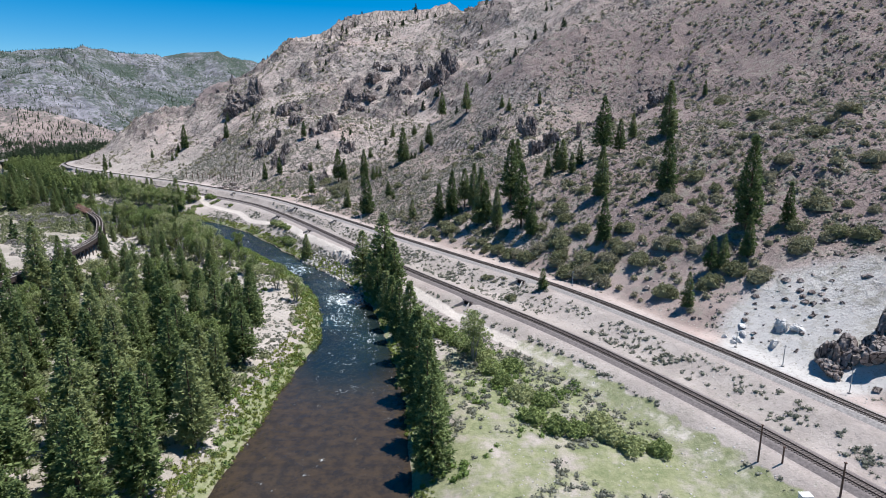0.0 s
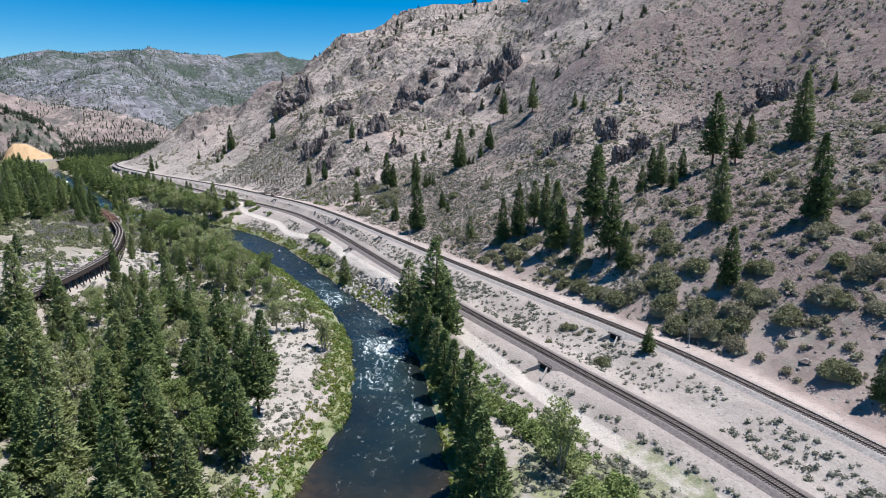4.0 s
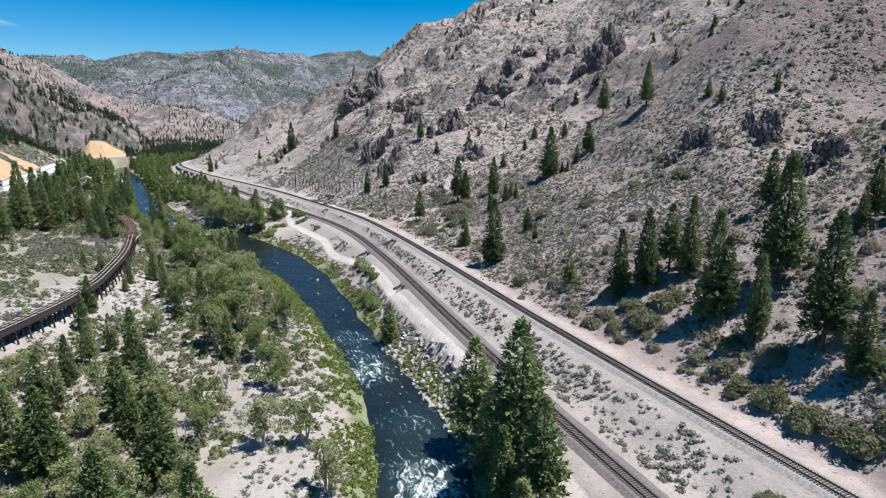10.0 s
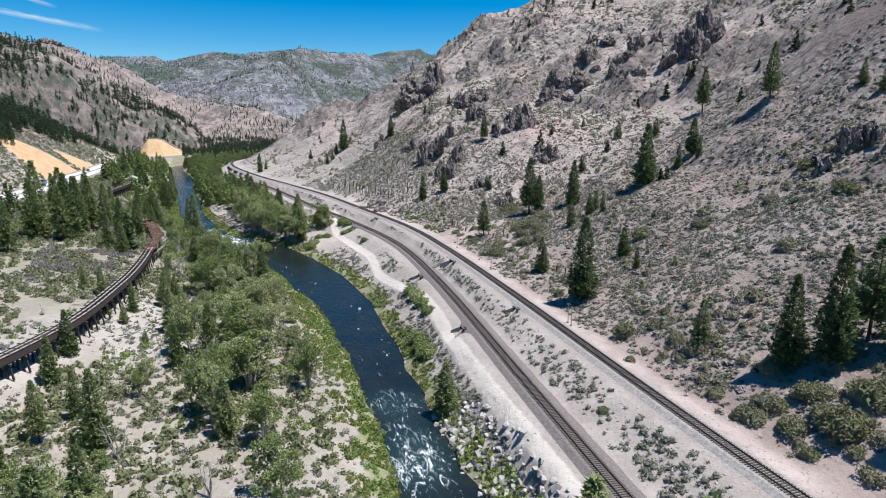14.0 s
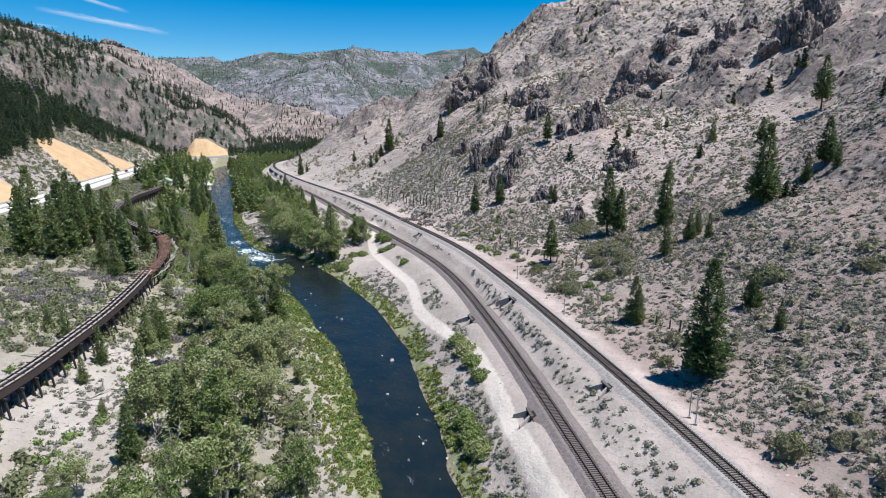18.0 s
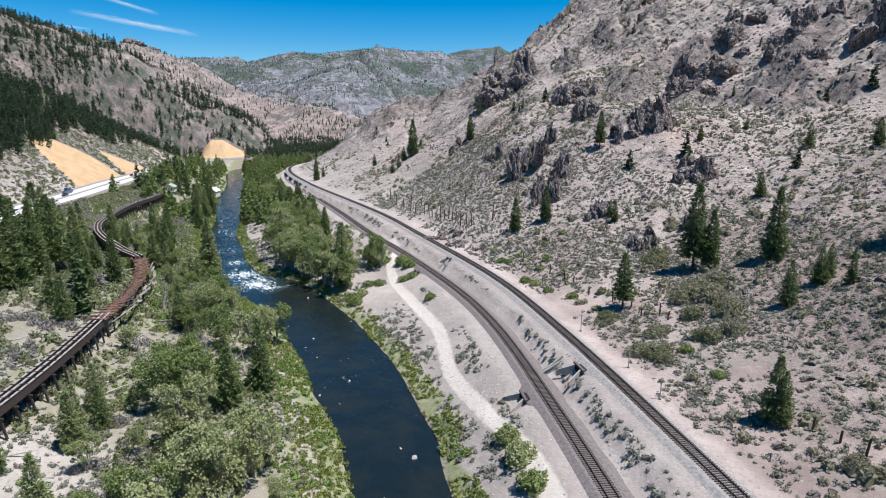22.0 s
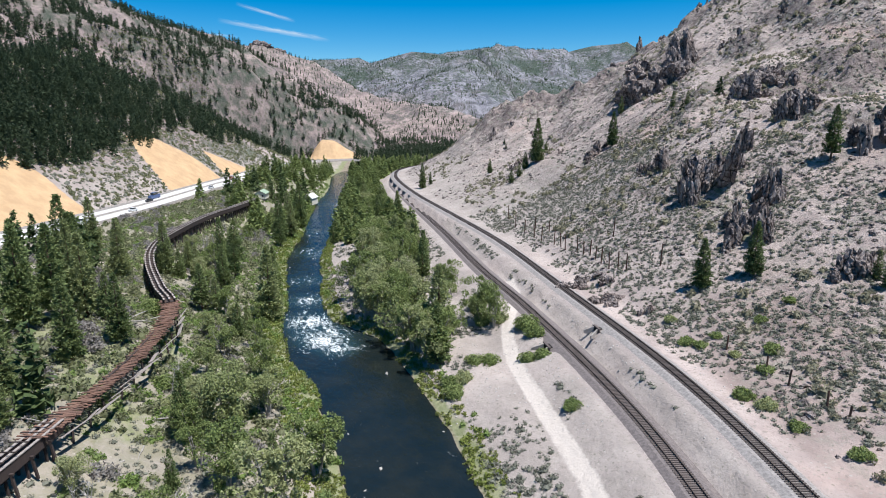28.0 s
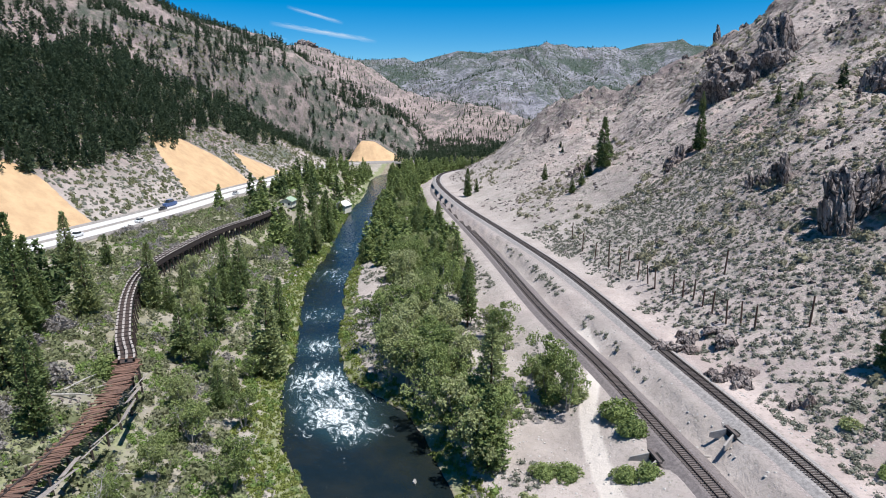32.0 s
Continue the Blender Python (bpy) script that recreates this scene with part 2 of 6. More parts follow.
PLANK_WOOD = two_tone("red_brown_planks", (0.23, 0.125, 0.09), (0.12, 0.075, 0.06), 0.4, 0.9, by="object", bump=0.3)
PALE_PLANK = two_tone("sun_bleached_plank", (0.38, 0.335, 0.31), (0.24, 0.205, 0.19), 0.5, 0.9, bump=0.3)
BALLAST = two_tone("track_ballast", (0.21, 0.178, 0.172), (0.12, 0.10, 0.098), 0.5, 0.95, bump=0.8)
BALLAST_PALE = two_tone("pale_track_ballast", (0.36, 0.325, 0.31), (0.20, 0.18, 0.172), 0.5, 0.95, bump=0.8)
TIE_WOOD = two_tone("creosoted_tie", (0.135, 0.108, 0.10), (0.075, 0.062, 0.058), 0.5, 0.9, by="object", bump=0.3)
RAIL_STEEL = two_tone("rusty_rail_steel", (0.085, 0.06, 0.05), (0.04, 0.034, 0.032), 0.3, 0.55, 0.4, 0.5)
CONCRETE = two_tone("weathered_concrete", (0.40, 0.36, 0.335), (0.29, 0.262, 0.243), 1.2, 0.9, bump=0.3)
ASPHALT = two_tone("sunlit_road_concrete", (0.62, 0.60, 0.57), (0.52, 0.50, 0.48), 6, 0.9, bump=0.1)
POLE_BROWN = two_tone("brown_pole_wood", (0.15, 0.085, 0.065), (0.08, 0.05, 0.04), 0.4, 0.9, bump=0.3)
POLE_GREY = two_tone("galvanised_pole", (0.50, 0.50, 0.49), (0.36, 0.36, 0.36), 0.5, 0.6, 0.4, 0.3)
WHITE_PAINT = two_tone("white_paint", (0.78, 0.77, 0.74), (0.66, 0.65, 0.62), 0.8, 0.6)
CREAM_WALL = two_tone("cream_siding", (0.72, 0.68, 0.58), (0.60, 0.56, 0.48), 0.8, 0.8)
ROOF_GREEN = two_tone("green_metal_roof", (0.34, 0.42, 0.30), (0.26, 0.33, 0.24), 1.0, 0.6)
HOLLOW_SHADE = two_tone("culvert_shade", (0.02, 0.018, 0.017), (0.012, 0.011, 0.01), 0.5, 0.95)
TYRE = two_tone("tyre_rubber", (0.03, 0.03, 0.03), (0.02, 0.02, 0.02), 0.2, 0.8)
CAR_GLASS = two_tone("dark_car_glass", (0.03, 0.035, 0.04), (0.02, 0.025, 0.03), 0.5, 0.08, 0.5)
CAR_PAINTS = [two_tone("car_paint", c, tuple(v * 0.9 for v in c), 1.0, 0.3, 0.5) for c in ((0.7, 0.7, 0.7), (0.03, 0.03, 0.035), (0.05, 0.10, 0.25), (0.55, 0.55, 0.56), (0.25, 0.05, 0.04))]


cam = camera(74.0, 32.0, soft=1.0)
# seconds, x, y, z, tilt, heading
PATH = [
    (0, -0.00, -0.00, 66.50, 77.17, 0.03),
    (0.5, -0.56, 5.92, 66.53, 77.16, 0.88),
    (1, -1.12, 11.83, 66.57, 77.15, 2.58),
    (1.5, -1.69, 17.75, 66.60, 77.14, 3.20),
    (2, -2.25, 23.66, 66.64, 77.13, 3.84),
    (2.5, -2.82, 29.53, 66.70, 77.12, 4.59),
    (3, -3.39, 35.37, 66.77, 77.11, 5.18),
    (3.5, -3.95, 41.21, 66.83, 77.10, 5.27),
    (5.5, -5.90, 64.48, 66.84, 77.07, 5.32),
    (6, -6.47, 70.40, 66.76, 77.06, 5.48),
    (6.5, -7.12, 76.50, 66.65, 77.05, 5.72),
    (7, -7.84, 82.71, 66.50, 77.05, 6.14),
    (7.5, -8.63, 88.91, 66.30, 77.04, 6.83),
    (8, -9.52, 94.95, 66.04, 77.03, 7.80),
    (8.5, -10.45, 100.77, 65.70, 77.03, 9.01),
    (9, -11.44, 106.45, 65.29, 77.02, 10.35),
    (9.5, -12.57, 112.06, 64.85, 77.02, 11.70),
    (10, -13.91, 117.68, 64.45, 77.01, 12.91),
    (10.5, -15.53, 123.35, 64.09, 77.01, 13.83),
    (11, -17.39, 129.02, 63.74, 77.00, 14.53),
    (11.5, -19.34, 134.63, 63.42, 77.00, 15.14),
    (12, -21.27, 140.12, 63.13, 76.99, 15.73),
    (12.5, -23.15, 145.40, 62.88, 76.99, 16.33),
    (13, -25.06, 150.53, 62.67, 76.98, 16.98),
    (13.5, -26.96, 155.64, 62.49, 76.98, 17.71),
    (14, -28.84, 160.87, 62.35, 76.98, 18.47),
    (14.5, -30.64, 166.30, 62.27, 76.97, 19.29),
    (16.5, -38.25, 187.82, 62.01, 76.97, 22.45),
    (17, -40.48, 192.78, 61.81, 76.96, 23.01),
    (17.5, -42.80, 197.68, 61.61, 76.96, 23.43),
    (18, -45.20, 202.59, 61.46, 76.96, 23.42),
    (18.5, -47.67, 207.54, 61.36, 76.96, 23.35),
    (19, -50.23, 212.49, 61.29, 76.96, 23.29),
    (19.5, -52.85, 217.41, 61.24, 76.96, 23.40),
    (20, -55.49, 222.29, 61.20, 76.96, 23.46),
    (20.5, -58.15, 227.08, 61.19, 76.96, 23.49),
    (21, -60.85, 231.81, 61.21, 76.96, 23.82),
    (21.5, -63.58, 236.55, 61.22, 76.96, 24.68),
    (22, -66.35, 241.36, 61.20, 76.97, 25.67),
    (22.5, -69.17, 246.27, 61.13, 76.97, 26.65),
    (23, -72.02, 251.26, 61.03, 76.97, 27.55),
    (23.5, -74.90, 256.25, 60.91, 76.97, 28.19),
    (24, -77.77, 261.20, 60.80, 76.98, 28.52),
    (24.5, -80.60, 266.12, 60.70, 76.98, 28.60),
    (25, -83.40, 271.03, 60.60, 76.98, 28.95),
    (25.5, -86.27, 275.88, 60.49, 76.98, 30.27),
    (27.5, -99.46, 294.04, 59.83, 77.00, 35.93),
    (28, -102.92, 298.38, 59.66, 77.01, 36.71),
    (28.5, -106.31, 302.66, 59.53, 77.01, 36.91),
    (29, -109.69, 306.88, 59.41, 77.02, 36.93),
    (29.5, -113.09, 311.06, 59.30, 77.02, 36.95),
    (30, -116.53, 315.23, 59.18, 77.03, 36.95),
    (30.5, -120.05, 319.41, 59.04, 77.04, 37.77),
    (31, -123.61, 323.56, 58.90, 77.04, 39.51),
    (31.5, -127.19, 327.70, 58.75, 77.05, 40.83),
    (32, -130.76, 331.85, 58.61, 77.06, 40.97),
]
walk(cam, [(t, pose(x, y, z, rx, 0, rz)) for t, x, y, z, rx, rz in PATH])

# ---- daylight: clear sky, high sun over the canyon's rocky side ----
SUN_DIR = Vector((0.36, 0.04, 0.93)).normalized()
world = bpy.data.worlds.new("sky")
scene.world = world
world.use_nodes = True
wn = world.node_tree.nodes
wl = world.node_tree.links
sky = wn.new("ShaderNodeTexSky")
sky.sky_type = "NISHITA"
sky.sun_disc = False
sky.sun_elevation = math.asin(SUN_DIR.z)
sky.sun_rotation = math.atan2(SUN_DIR.x, SUN_DIR.y)
sky.altitude = 2000.0
sky.air_density = 1.0
sky.dust_density = 0.1
sky.ozone_density = 3.0
clear = wn.new("ShaderNodeHueSaturation")
clear.inputs["Saturation"].default_value = 1.6
clear.inputs["Hue"].default_value = 0.497
wl.new(sky.outputs["Color"], clear.inputs["Color"])


def sky_bearing(az, el):
    az, el = radians(az), radians(el)
    return Vector((-math.sin(az) * math.cos(el), math.cos(az) * math.cos(el), math.sin(el)))


def sky_math(op, a, b=0.0):
    k = wn.new("ShaderNodeMath")
    k.operation = op
    for sock, v in zip(k.inputs, (a, b)):
        if isinstance(v, float):
            sock.default_value = v
        else:
            wl.new(v, sock)
    return k.outputs[0]


def sky_dot(direction, v):
    k = wn.new("ShaderNodeVectorMath")
    k.operation = "DOT_PRODUCT"
    k.inputs[1].default_value = v
    wl.new(direction, k.inputs[0])
    return k.outputs["Value"]


# thin cirrus streaks low over the valley
toward = wn.new("ShaderNodeTexCoord").outputs["Generated"]
tint = clear.outputs["Color"]
for head, tail, thin, amount in (((56.6, 7.8), (47.0, 6.45), 0.0045, 0.5), ((55.0, 9.2), (50.0, 7.95), 0.0032, 0.42), ((58.0, 6.7), (55.0, 6.5), 0.002, 0.25)):
    p, q = sky_bearing(*head), sky_bearing(*tail)
    mid, axis = (p + q).normalized(), (q - p).normalized()
    side = mid.cross(axis)
    streak = wn.new("ShaderNodeTexNoise")
    streak.inputs["Scale"].default_value = 1.0
    streak.inputs["Detail"].default_value = 6.0
    place = wn.new("ShaderNodeCombineXYZ")
    along, across = sky_dot(toward, axis), sky_dot(toward, side)
    wl.new(sky_math("MULTIPLY", along, 45.0), place.inputs[0])
    wl.new(sky_math("MULTIPLY", across, 420.0), place.inputs[1])
    wl.new(place.outputs[0], streak.inputs["Vector"])
    wavy = sky_math("ADD", across, sky_math("MULTIPLY", sky_math("SUBTRACT", streak.outputs[0], 0.5), thin * 1.6))
    long_fade = sky_math("MAXIMUM", sky_math("SUBTRACT", 1.0, sky_math("POWER", sky_math("DIVIDE", sky_math("ABSOLUTE", along), (q - p).length * 0.5), 2.0)), 0.0)
    thin_fade = sky_math("MAXIMUM", sky_math("SUBTRACT", 1.0, sky_math("DIVIDE", sky_math("ABSOLUTE", wavy), thin)), 0.0)
    front = sky_math("GREATER_THAN", sky_dot(toward, mid), 0.5)
    veil = wn.new("ShaderNodeMix")
    veil.data_type = "RGBA"
    wl.new(sky_math("MULTIPLY", sky_math("MULTIPLY", sky_math("MULTIPLY", long_fade, thin_fade), sky_math("MULTIPLY", streak.outputs[0], amount * 2)), front), veil.inputs[0])
    wl.new(tint, veil.inputs[6])
    veil.inputs[7].default_value = (6.5, 7.2, 7.8, 1.0)
    tint = veil.outputs[2]
wl.new(tint, wn["Background"].inputs["Color"])
wn["Background"].inputs["Strength"].default_value = 0.095
sun_data = bpy.data.lights.new("sun", "SUN")
sun_data.energy = 5.5
sun_data.angle = radians(0.53)
sun_data.color = (0.97, 0.975, 0.955)
sun = new("sun", sun_data)
sun.matrix_world = look((0, 0, 400), Vector((0, 0, 400)) - SUN_DIR)
scene.view_settings.exposure = 0.40


# ---- where things stand: x, y, height (or width and height) ----
SLOPE_PINES_A = [(97, 259, 23), (79, 208, 22), (89, 170, 28), (98, 165, 13), (85, 160, 12), (76, 162, 11), (79, 161, 10), (67, 154, 10), (139, 323, 8), (-2, 271, 17), (4, 269, 21), (10, 273, 18), (14, 269, 20), (16, 250, 24), (18, 249, 18), (22, 239, 18), (29, 252, 28), (36, 288, 14), (31, 231, 26), (34, 223, 15), (46, 259, 10), (52, 259, 14), (55, 253, 9), (60, 261, 10), (69, 258, 26), (76, 257, 15), (86, 272, 11), (60, 223, 19), (55, 198, 16), (-41, 314, 22), (-15, 282, 10), (-56, 339, 11)]
SLOPE_PINES_B = [(-32, 341, 9), (-54, 403, 18), (-72, 404, 23), (-68, 404, 15), (-27, 400, 23), (-41, 487, 9), (-23, 476, 9), (-15, 411, 9), (-10, 415, 14), (-1, 495, 22), (16, 420, 21), (-56, 456, 8), (-44, 390, 7), (38, 393, 8), (42, 386, 8), (60, 378, 8), (51, 266, 13), (-52, 380, 10), (-55, 338, 9), (-28, 328, 6), (-115, 493, 15), (-124, 447, 13), (-134, 443, 12), (-101, 446, 6), (-86, 383, 14), (-46, 387, 8), (-41, 383, 7), (-8, 408, 8), (-99, 443, 7), (-77, 495, 6), (-67, 544, 5), (-61, 506, 5)]
SLOPE_PINES_C = [(-208, 574, 16), (-230, 642, 10), (-255, 588, 23), (-259, 576, 7), (-261, 586, 9), (-261, 571, 7), (-185, 586, 7), (-176, 576, 7), (-339, 593, 16), (-338, 600, 8), (-299, 610, 9), (-267, 622, 7)]
BANK_PINES = [(-2, 97, 20), (-3, 109, 22), (-6, 129, 22), (-9, 151, 22), (-64, 268, 11), (-3.5, 119, 21), (-186, 408, 21), (-181, 401, 15), (32, 182, 7), (-31, 220, 22), (-21.5, 206, 29), (-17, 198, 20), (-23, 199, 17), (-27, 213, 15), (-19, 189, 15), (-16, 176, 17), (-13, 166, 18), (-7, 140, 18)]
VALLEY_PINES_A = [(-143, 243, 11), (-121, 216, 12), (-126, 227, 12), (-97, 187, 17), (-102, 186, 17), (-116, 230, 15), (-165, 298, 10), (-163, 284, 9), (-128, 236, 10), (-175, 285, 9), (-243, 356, 12), (-259, 332, 30), (-243, 332, 26), (-286, 364, 25), (-261, 356, 22), (-290, 395, 19), (-288, 420, 19), (-237, 303, 21), (-207, 323, 12), (-219, 328, 14), (-183, 286, 6), (-158, 276, 6), (-139, 278, 9), (-133, 280, 11), (-146, 271, 4), (-162, 295, 11), (-195, 346, 13), (-300, 422, 18), (-364, 505, 16), (-316, 384, 20), (-289, 367, 18)]
VALLEY_PINES_B = [(-254, 326, 24), (-242, 328, 22), (-248, 341, 24), (-250, 348, 23), (-247, 353, 21), (-226, 341, 17), (-229, 352, 16), (-265, 400, 16), (-268, 347, 22), (-282, 377, 18), (-328, 398, 10), (-278, 357, 18), (-284, 369, 12), (-252, 389, 11), (-233, 386, 9), (-324, 468, 22), (-327, 477, 19), (-347, 499, 24), (-241, 399, 22), (-257, 413, 17), (-289, 399, 10), (-287, 404, 12), (-297, 407, 11), (-289, 395, 9), (-301, 480, 10), (-360, 561, 15), (-416, 607, 14)]
LEAFY_TREES_A = [(-106, 260, 18), (-79, 229, 11), (-62, 210, 11), (-52, 198, 11), (-107, 249, 16), (-69, 207, 11), (-131, 295, 16), (-157, 318, 16), (-106, 259, 22), (-103, 244, 18), (-127, 280, 23), (-131, 271, 16), (-95, 265, 12), (-91, 243, 12), (-192, 353, 20), (-201, 418, 18), (-219, 424, 17), (-258, 458, 16), (-148, 307, 23), (-131, 297, 17), (-163, 313, 14), (-131, 305, 19), (-134, 287, 13), (-119, 275, 14), (-110, 283, 7), (-122, 301, 6), (-118, 284, 12), (-199, 412, 17), (-213, 415, 18), (-229, 423, 16), (-241, 459, 16), (-176, 342, 12)]
LEAFY_TREES_B = [(-166, 343, 14), (-171, 355, 12), (-174, 325, 8), (-194, 349, 12), (-218, 415, 20), (-207, 417, 21), (-233, 437, 19), (-191, 405, 18), (-182, 402, 17), (-183, 423, 9), (-267, 465, 16), (-210, 414, 16), (-202, 410, 16), (-231, 434, 20), (-235, 445, 20), (-216, 430, 20), (-267, 473, 16), (-216, 364, 8), (-206, 370, 10), (-210, 355, 7), (-223, 382, 9), (8, 143, 15), (-178, 421, 12), (-186, 425, 13), (-183, 400, 18), (-209, 418, 18), (-267, 467, 19), (-218, 418, 19), (-192, 405, 20)]
CRAGS_A = [(-281, 764, 24, 22), (-264, 772, 26, 25), (-247, 780, 22, 20), (-129, 521, 13.5, 13.5), (-99, 503, 14.1, 12.3), (-147, 490, 10.4, 12.1), (-127, 478, 8, 11.3), (-131, 466, 9.2, 9.2), (-87, 590, 21.8, 9.7), (-76, 470, 13.6, 7.6), (-76, 435, 5.1, 7.6), (-85, 426, 6, 7.2), (-105, 447, 8.2, 5.5), (-145, 489, 14, 15.3), (-129, 461, 8.6, 12.8), (-216, 569, 8, 8), (-150, 577, 19.3, 11.6), (-165, 450, 8.5, 4.8), (-155, 439, 9.7, 4.9), (-144, 434, 3.7, 3.7), (-169, 448, 8.5, 4.2), (-169, 515, 7.5, 9), (53, 304, 11, 12.8)]
CRAGS_B = [(-4, 580, 23.2, 23.2), (30, 359, 11, 8.8), (51, 341, 12.6, 10.5), (90, 340, 13, 8.7), (118, 340, 20.2, 9), (0, 583, 25.1, 25.1), (-86, 599, 30.5, 13.1), (-98, 500, 13.7, 13.7), (-36, 611, 22.3, 13.4), (-70, 633, 24.4, 12.2), (-40, 573, 13.9, 12.2), (81, 131, 9.3, 7), (91, 117, 13.5, 18), (72, 137, 7.9, 4.7), (-213, 662, 40.1, 23.4)]
FOOT_BUSHES_A = [(-82, 410, 4.9), (-77, 369, 3.1), (-73, 386, 4.1), (-68, 388, 5.4), (-64, 384, 3.5), (-79, 361, 3.4), (-70, 377, 3.3), (-66, 367, 3.6), (-80, 437, 3.3), (-88, 377, 3.3), (-74, 358, 2.9), (-66, 397, 3.8), (-27, 352, 4.2), (-31, 345, 2.7), (-11, 348, 3.2), (18, 362, 4.0), (-13, 268, 2.3), (-8, 261, 3.3), (-3, 257, 3.2), (3, 255, 4.8), (-2, 252, 2.1), (-21, 298, 1.7), (-75, 361, 3.6), (-82, 417, 3.8), (5, 313, 3.1), (20, 333, 3.5), (7, 348, 2.8), (-28, 281, 1.6), (-32, 262, 1.5), (-63, 378, 4.5)]
FOOT_BUSHES_B = [(16, 234, 3.4), (18, 229, 3.3), (21, 224, 3.8), (25, 218, 4.3), (28, 215, 3.6), (31, 211, 4.8), (12, 239, 2.8), (46, 228, 4.7), (46, 220, 3.8), (43, 208, 4.8), (40, 200, 4.0), (8, 260, 4.6), (0, 263, 3.5), (-6, 263, 3.2), (18, 239, 3.5), (24, 233, 4.0), (38, 223, 3.2), (2, 255, 3.0), (15, 200, 2.2), (18, 196, 1.3), (21, 196, 1.3), (10, 195, 1.2), (42, 193, 4.9), (49, 186, 4.7), (53, 185, 4.4), (48, 195, 4.8), (41, 202, 4.6), (43, 213, 4.4), (51, 209, 4.6), (36, 212, 4.2)]
FOOT_BUSHES_C = [(59, 190, 4.5), (22, 182, 2.6), (17, 199, 1.6), (81, 158, 4.4), (84, 151, 4.3), (64, 163, 4.4), (62, 180, 4.7), (55, 188, 4.9), (46, 189, 4.8), (75, 158, 4.4), (97, 155, 4.4), (106, 155, 4.5), (110, 150, 4.5), (70, 181, 4.7), (80, 183, 4.9), (112, 194, 4.4), (136, 261, 5.1), (119, 250, 5.0), (129, 208, 4.7), (142, 213, 4.9), (132, 183, 4.4), (139, 301, 5.4), (89, 208, 4.5), (77, 201, 4.2), (63, 198, 4.1), (109, 169, 4.9)]
BROWN_POLES = [(55, 92, 7), (58, 90, 3), (62, 81, 6)]
PALE_POLES = [(42, 184, 5), (-43, 300, 5), (-18, 268, 4), (-42, 298, 5), (-93, 370, 3), (-80, 354, 4), (-73, 343, 3), (75, 121, 5), (81, 108, 5), (70, 132, 4)]
FENCE_POSTS = [(-123, 419, 3), (-115, 412, 3), (-111, 408, 3), (-105, 402, 3), (-102, 400, 2), (-96, 392, 2), (-89, 387, 2), (-84, 383, 2), (-81, 378, 2), (-77, 378, 3), (-75, 376, 2), (-51, 337, 2), (-48, 334, 2), (-46, 329, 4), (-43, 326, 2), (-41, 322, 3)]
SLIDE_POSTS = [(-230, 516, 6), (-220, 505, 6), (-212, 498, 5), (-204, 491, 5), (-199, 487, 5), (-191, 481, 5), (-187, 478, 5), (-184, 475, 5), (-178, 471, 5), (-175, 469, 4), (-172, 467, 5), (-169, 464, 4), (-166, 461, 5), (-162, 457, 5), (-159, 456, 5), (-156, 454, 5), (-147, 454, 6), (-168, 475, 7), (-208, 499, 5), (-199, 493, 4)]
VALLEY_PINES_C = [(-137, 192, 24), (-144, 185, 17), (-231, 289, 23), (-141, 210, 15), (-151, 254, 11), (-275, 362, 22), (-114, 161, 12), (-109, 162, 10), (-122, 185, 8), (-285, 367, 20)]


# ---- plan of the valley, in metres: river level is 0 ----
RAIL_UPPER = [(112, 20), (95, 60), (80, 97), (64, 133), (39, 180), (11, 219), (-22, 264), (-60, 318), (-96, 367), (-127, 404), (-172, 446),
              (-215, 485), (-265, 524), (-320, 566), (-374, 612), (-412, 650), (-440, 690), (-452, 740), (-440, 800)]
RAIL_LOWER = [(96, 20), (80, 55), (68, 80), (54, 111), (33, 149), (10, 183), (-14, 218), (-46, 268), (-87, 333), (-124, 384), (-170, 428),
              (-207, 459), (-259, 506), (-336, 573), (-388, 620), (-428, 668), (-452, 705), (-470, 760)]
RIVER = [(-20, -40), (-24, 50), (-24, 96), (-25, 132), (-28, 170), (-37, 206), (-51, 235), (-63, 252), (-76, 271), (-99, 302), (-122, 331), (-147, 354),
         (-165, 369), (-190, 386), (-212, 397), (-230, 404), (-247, 417), (-267, 434), (-294, 457), (-334, 500), (-400, 567), (-443, 617), (-500, 672), (-540, 715), (-590, 790)]
RIVER_WIDTH = [36, 36, 35, 30, 18, 17, 14, 12, 12, 14, 18, 21, 20, 21, 24, 14, 10, 12, 13, 14, 15, 16, 14, 12, 12]
FLUME = [(-142, 150), (-144, 190), (-146, 215), (-150, 240), (-156, 260), (-167, 281), (-180, 302), (-200, 328), (-218, 350), (-238, 368), (-256, 375),
         (-282, 386), (-302, 397), (-320, 412), (-347, 444), (-362, 470), (-378, 495)]
HIGHWAY = [(-290, 150), (-326, 300), (-362, 378), (-388, 422), (-410, 455), (-446, 503), (-489, 562), (-540, 625), (-574, 675), (-594, 720), (-592, 765), (-565, 810), (-510, 850), (-420, 885)]
PATH_LINE = [(58, 70), (46, 104), (30, 135), (14, 158), (0, 180), (-12, 200), (-30, 232), (-52, 265), (-69, 291), (-88, 321), (-101, 335), (-118, 353), (-130, 372), (-146, 389), (-163, 406), (-174, 421), (-181, 438), (-192, 452)]
RAIL_Z, LOWER_Z, FLUME_Z = 12.4, 9.0, 13.5
ROAD_ARC, ROAD_HEIGHT = [0, 260, 420, 560, 700, 900, 1500], [15, 14, 13, 11, 8, 6, 6]


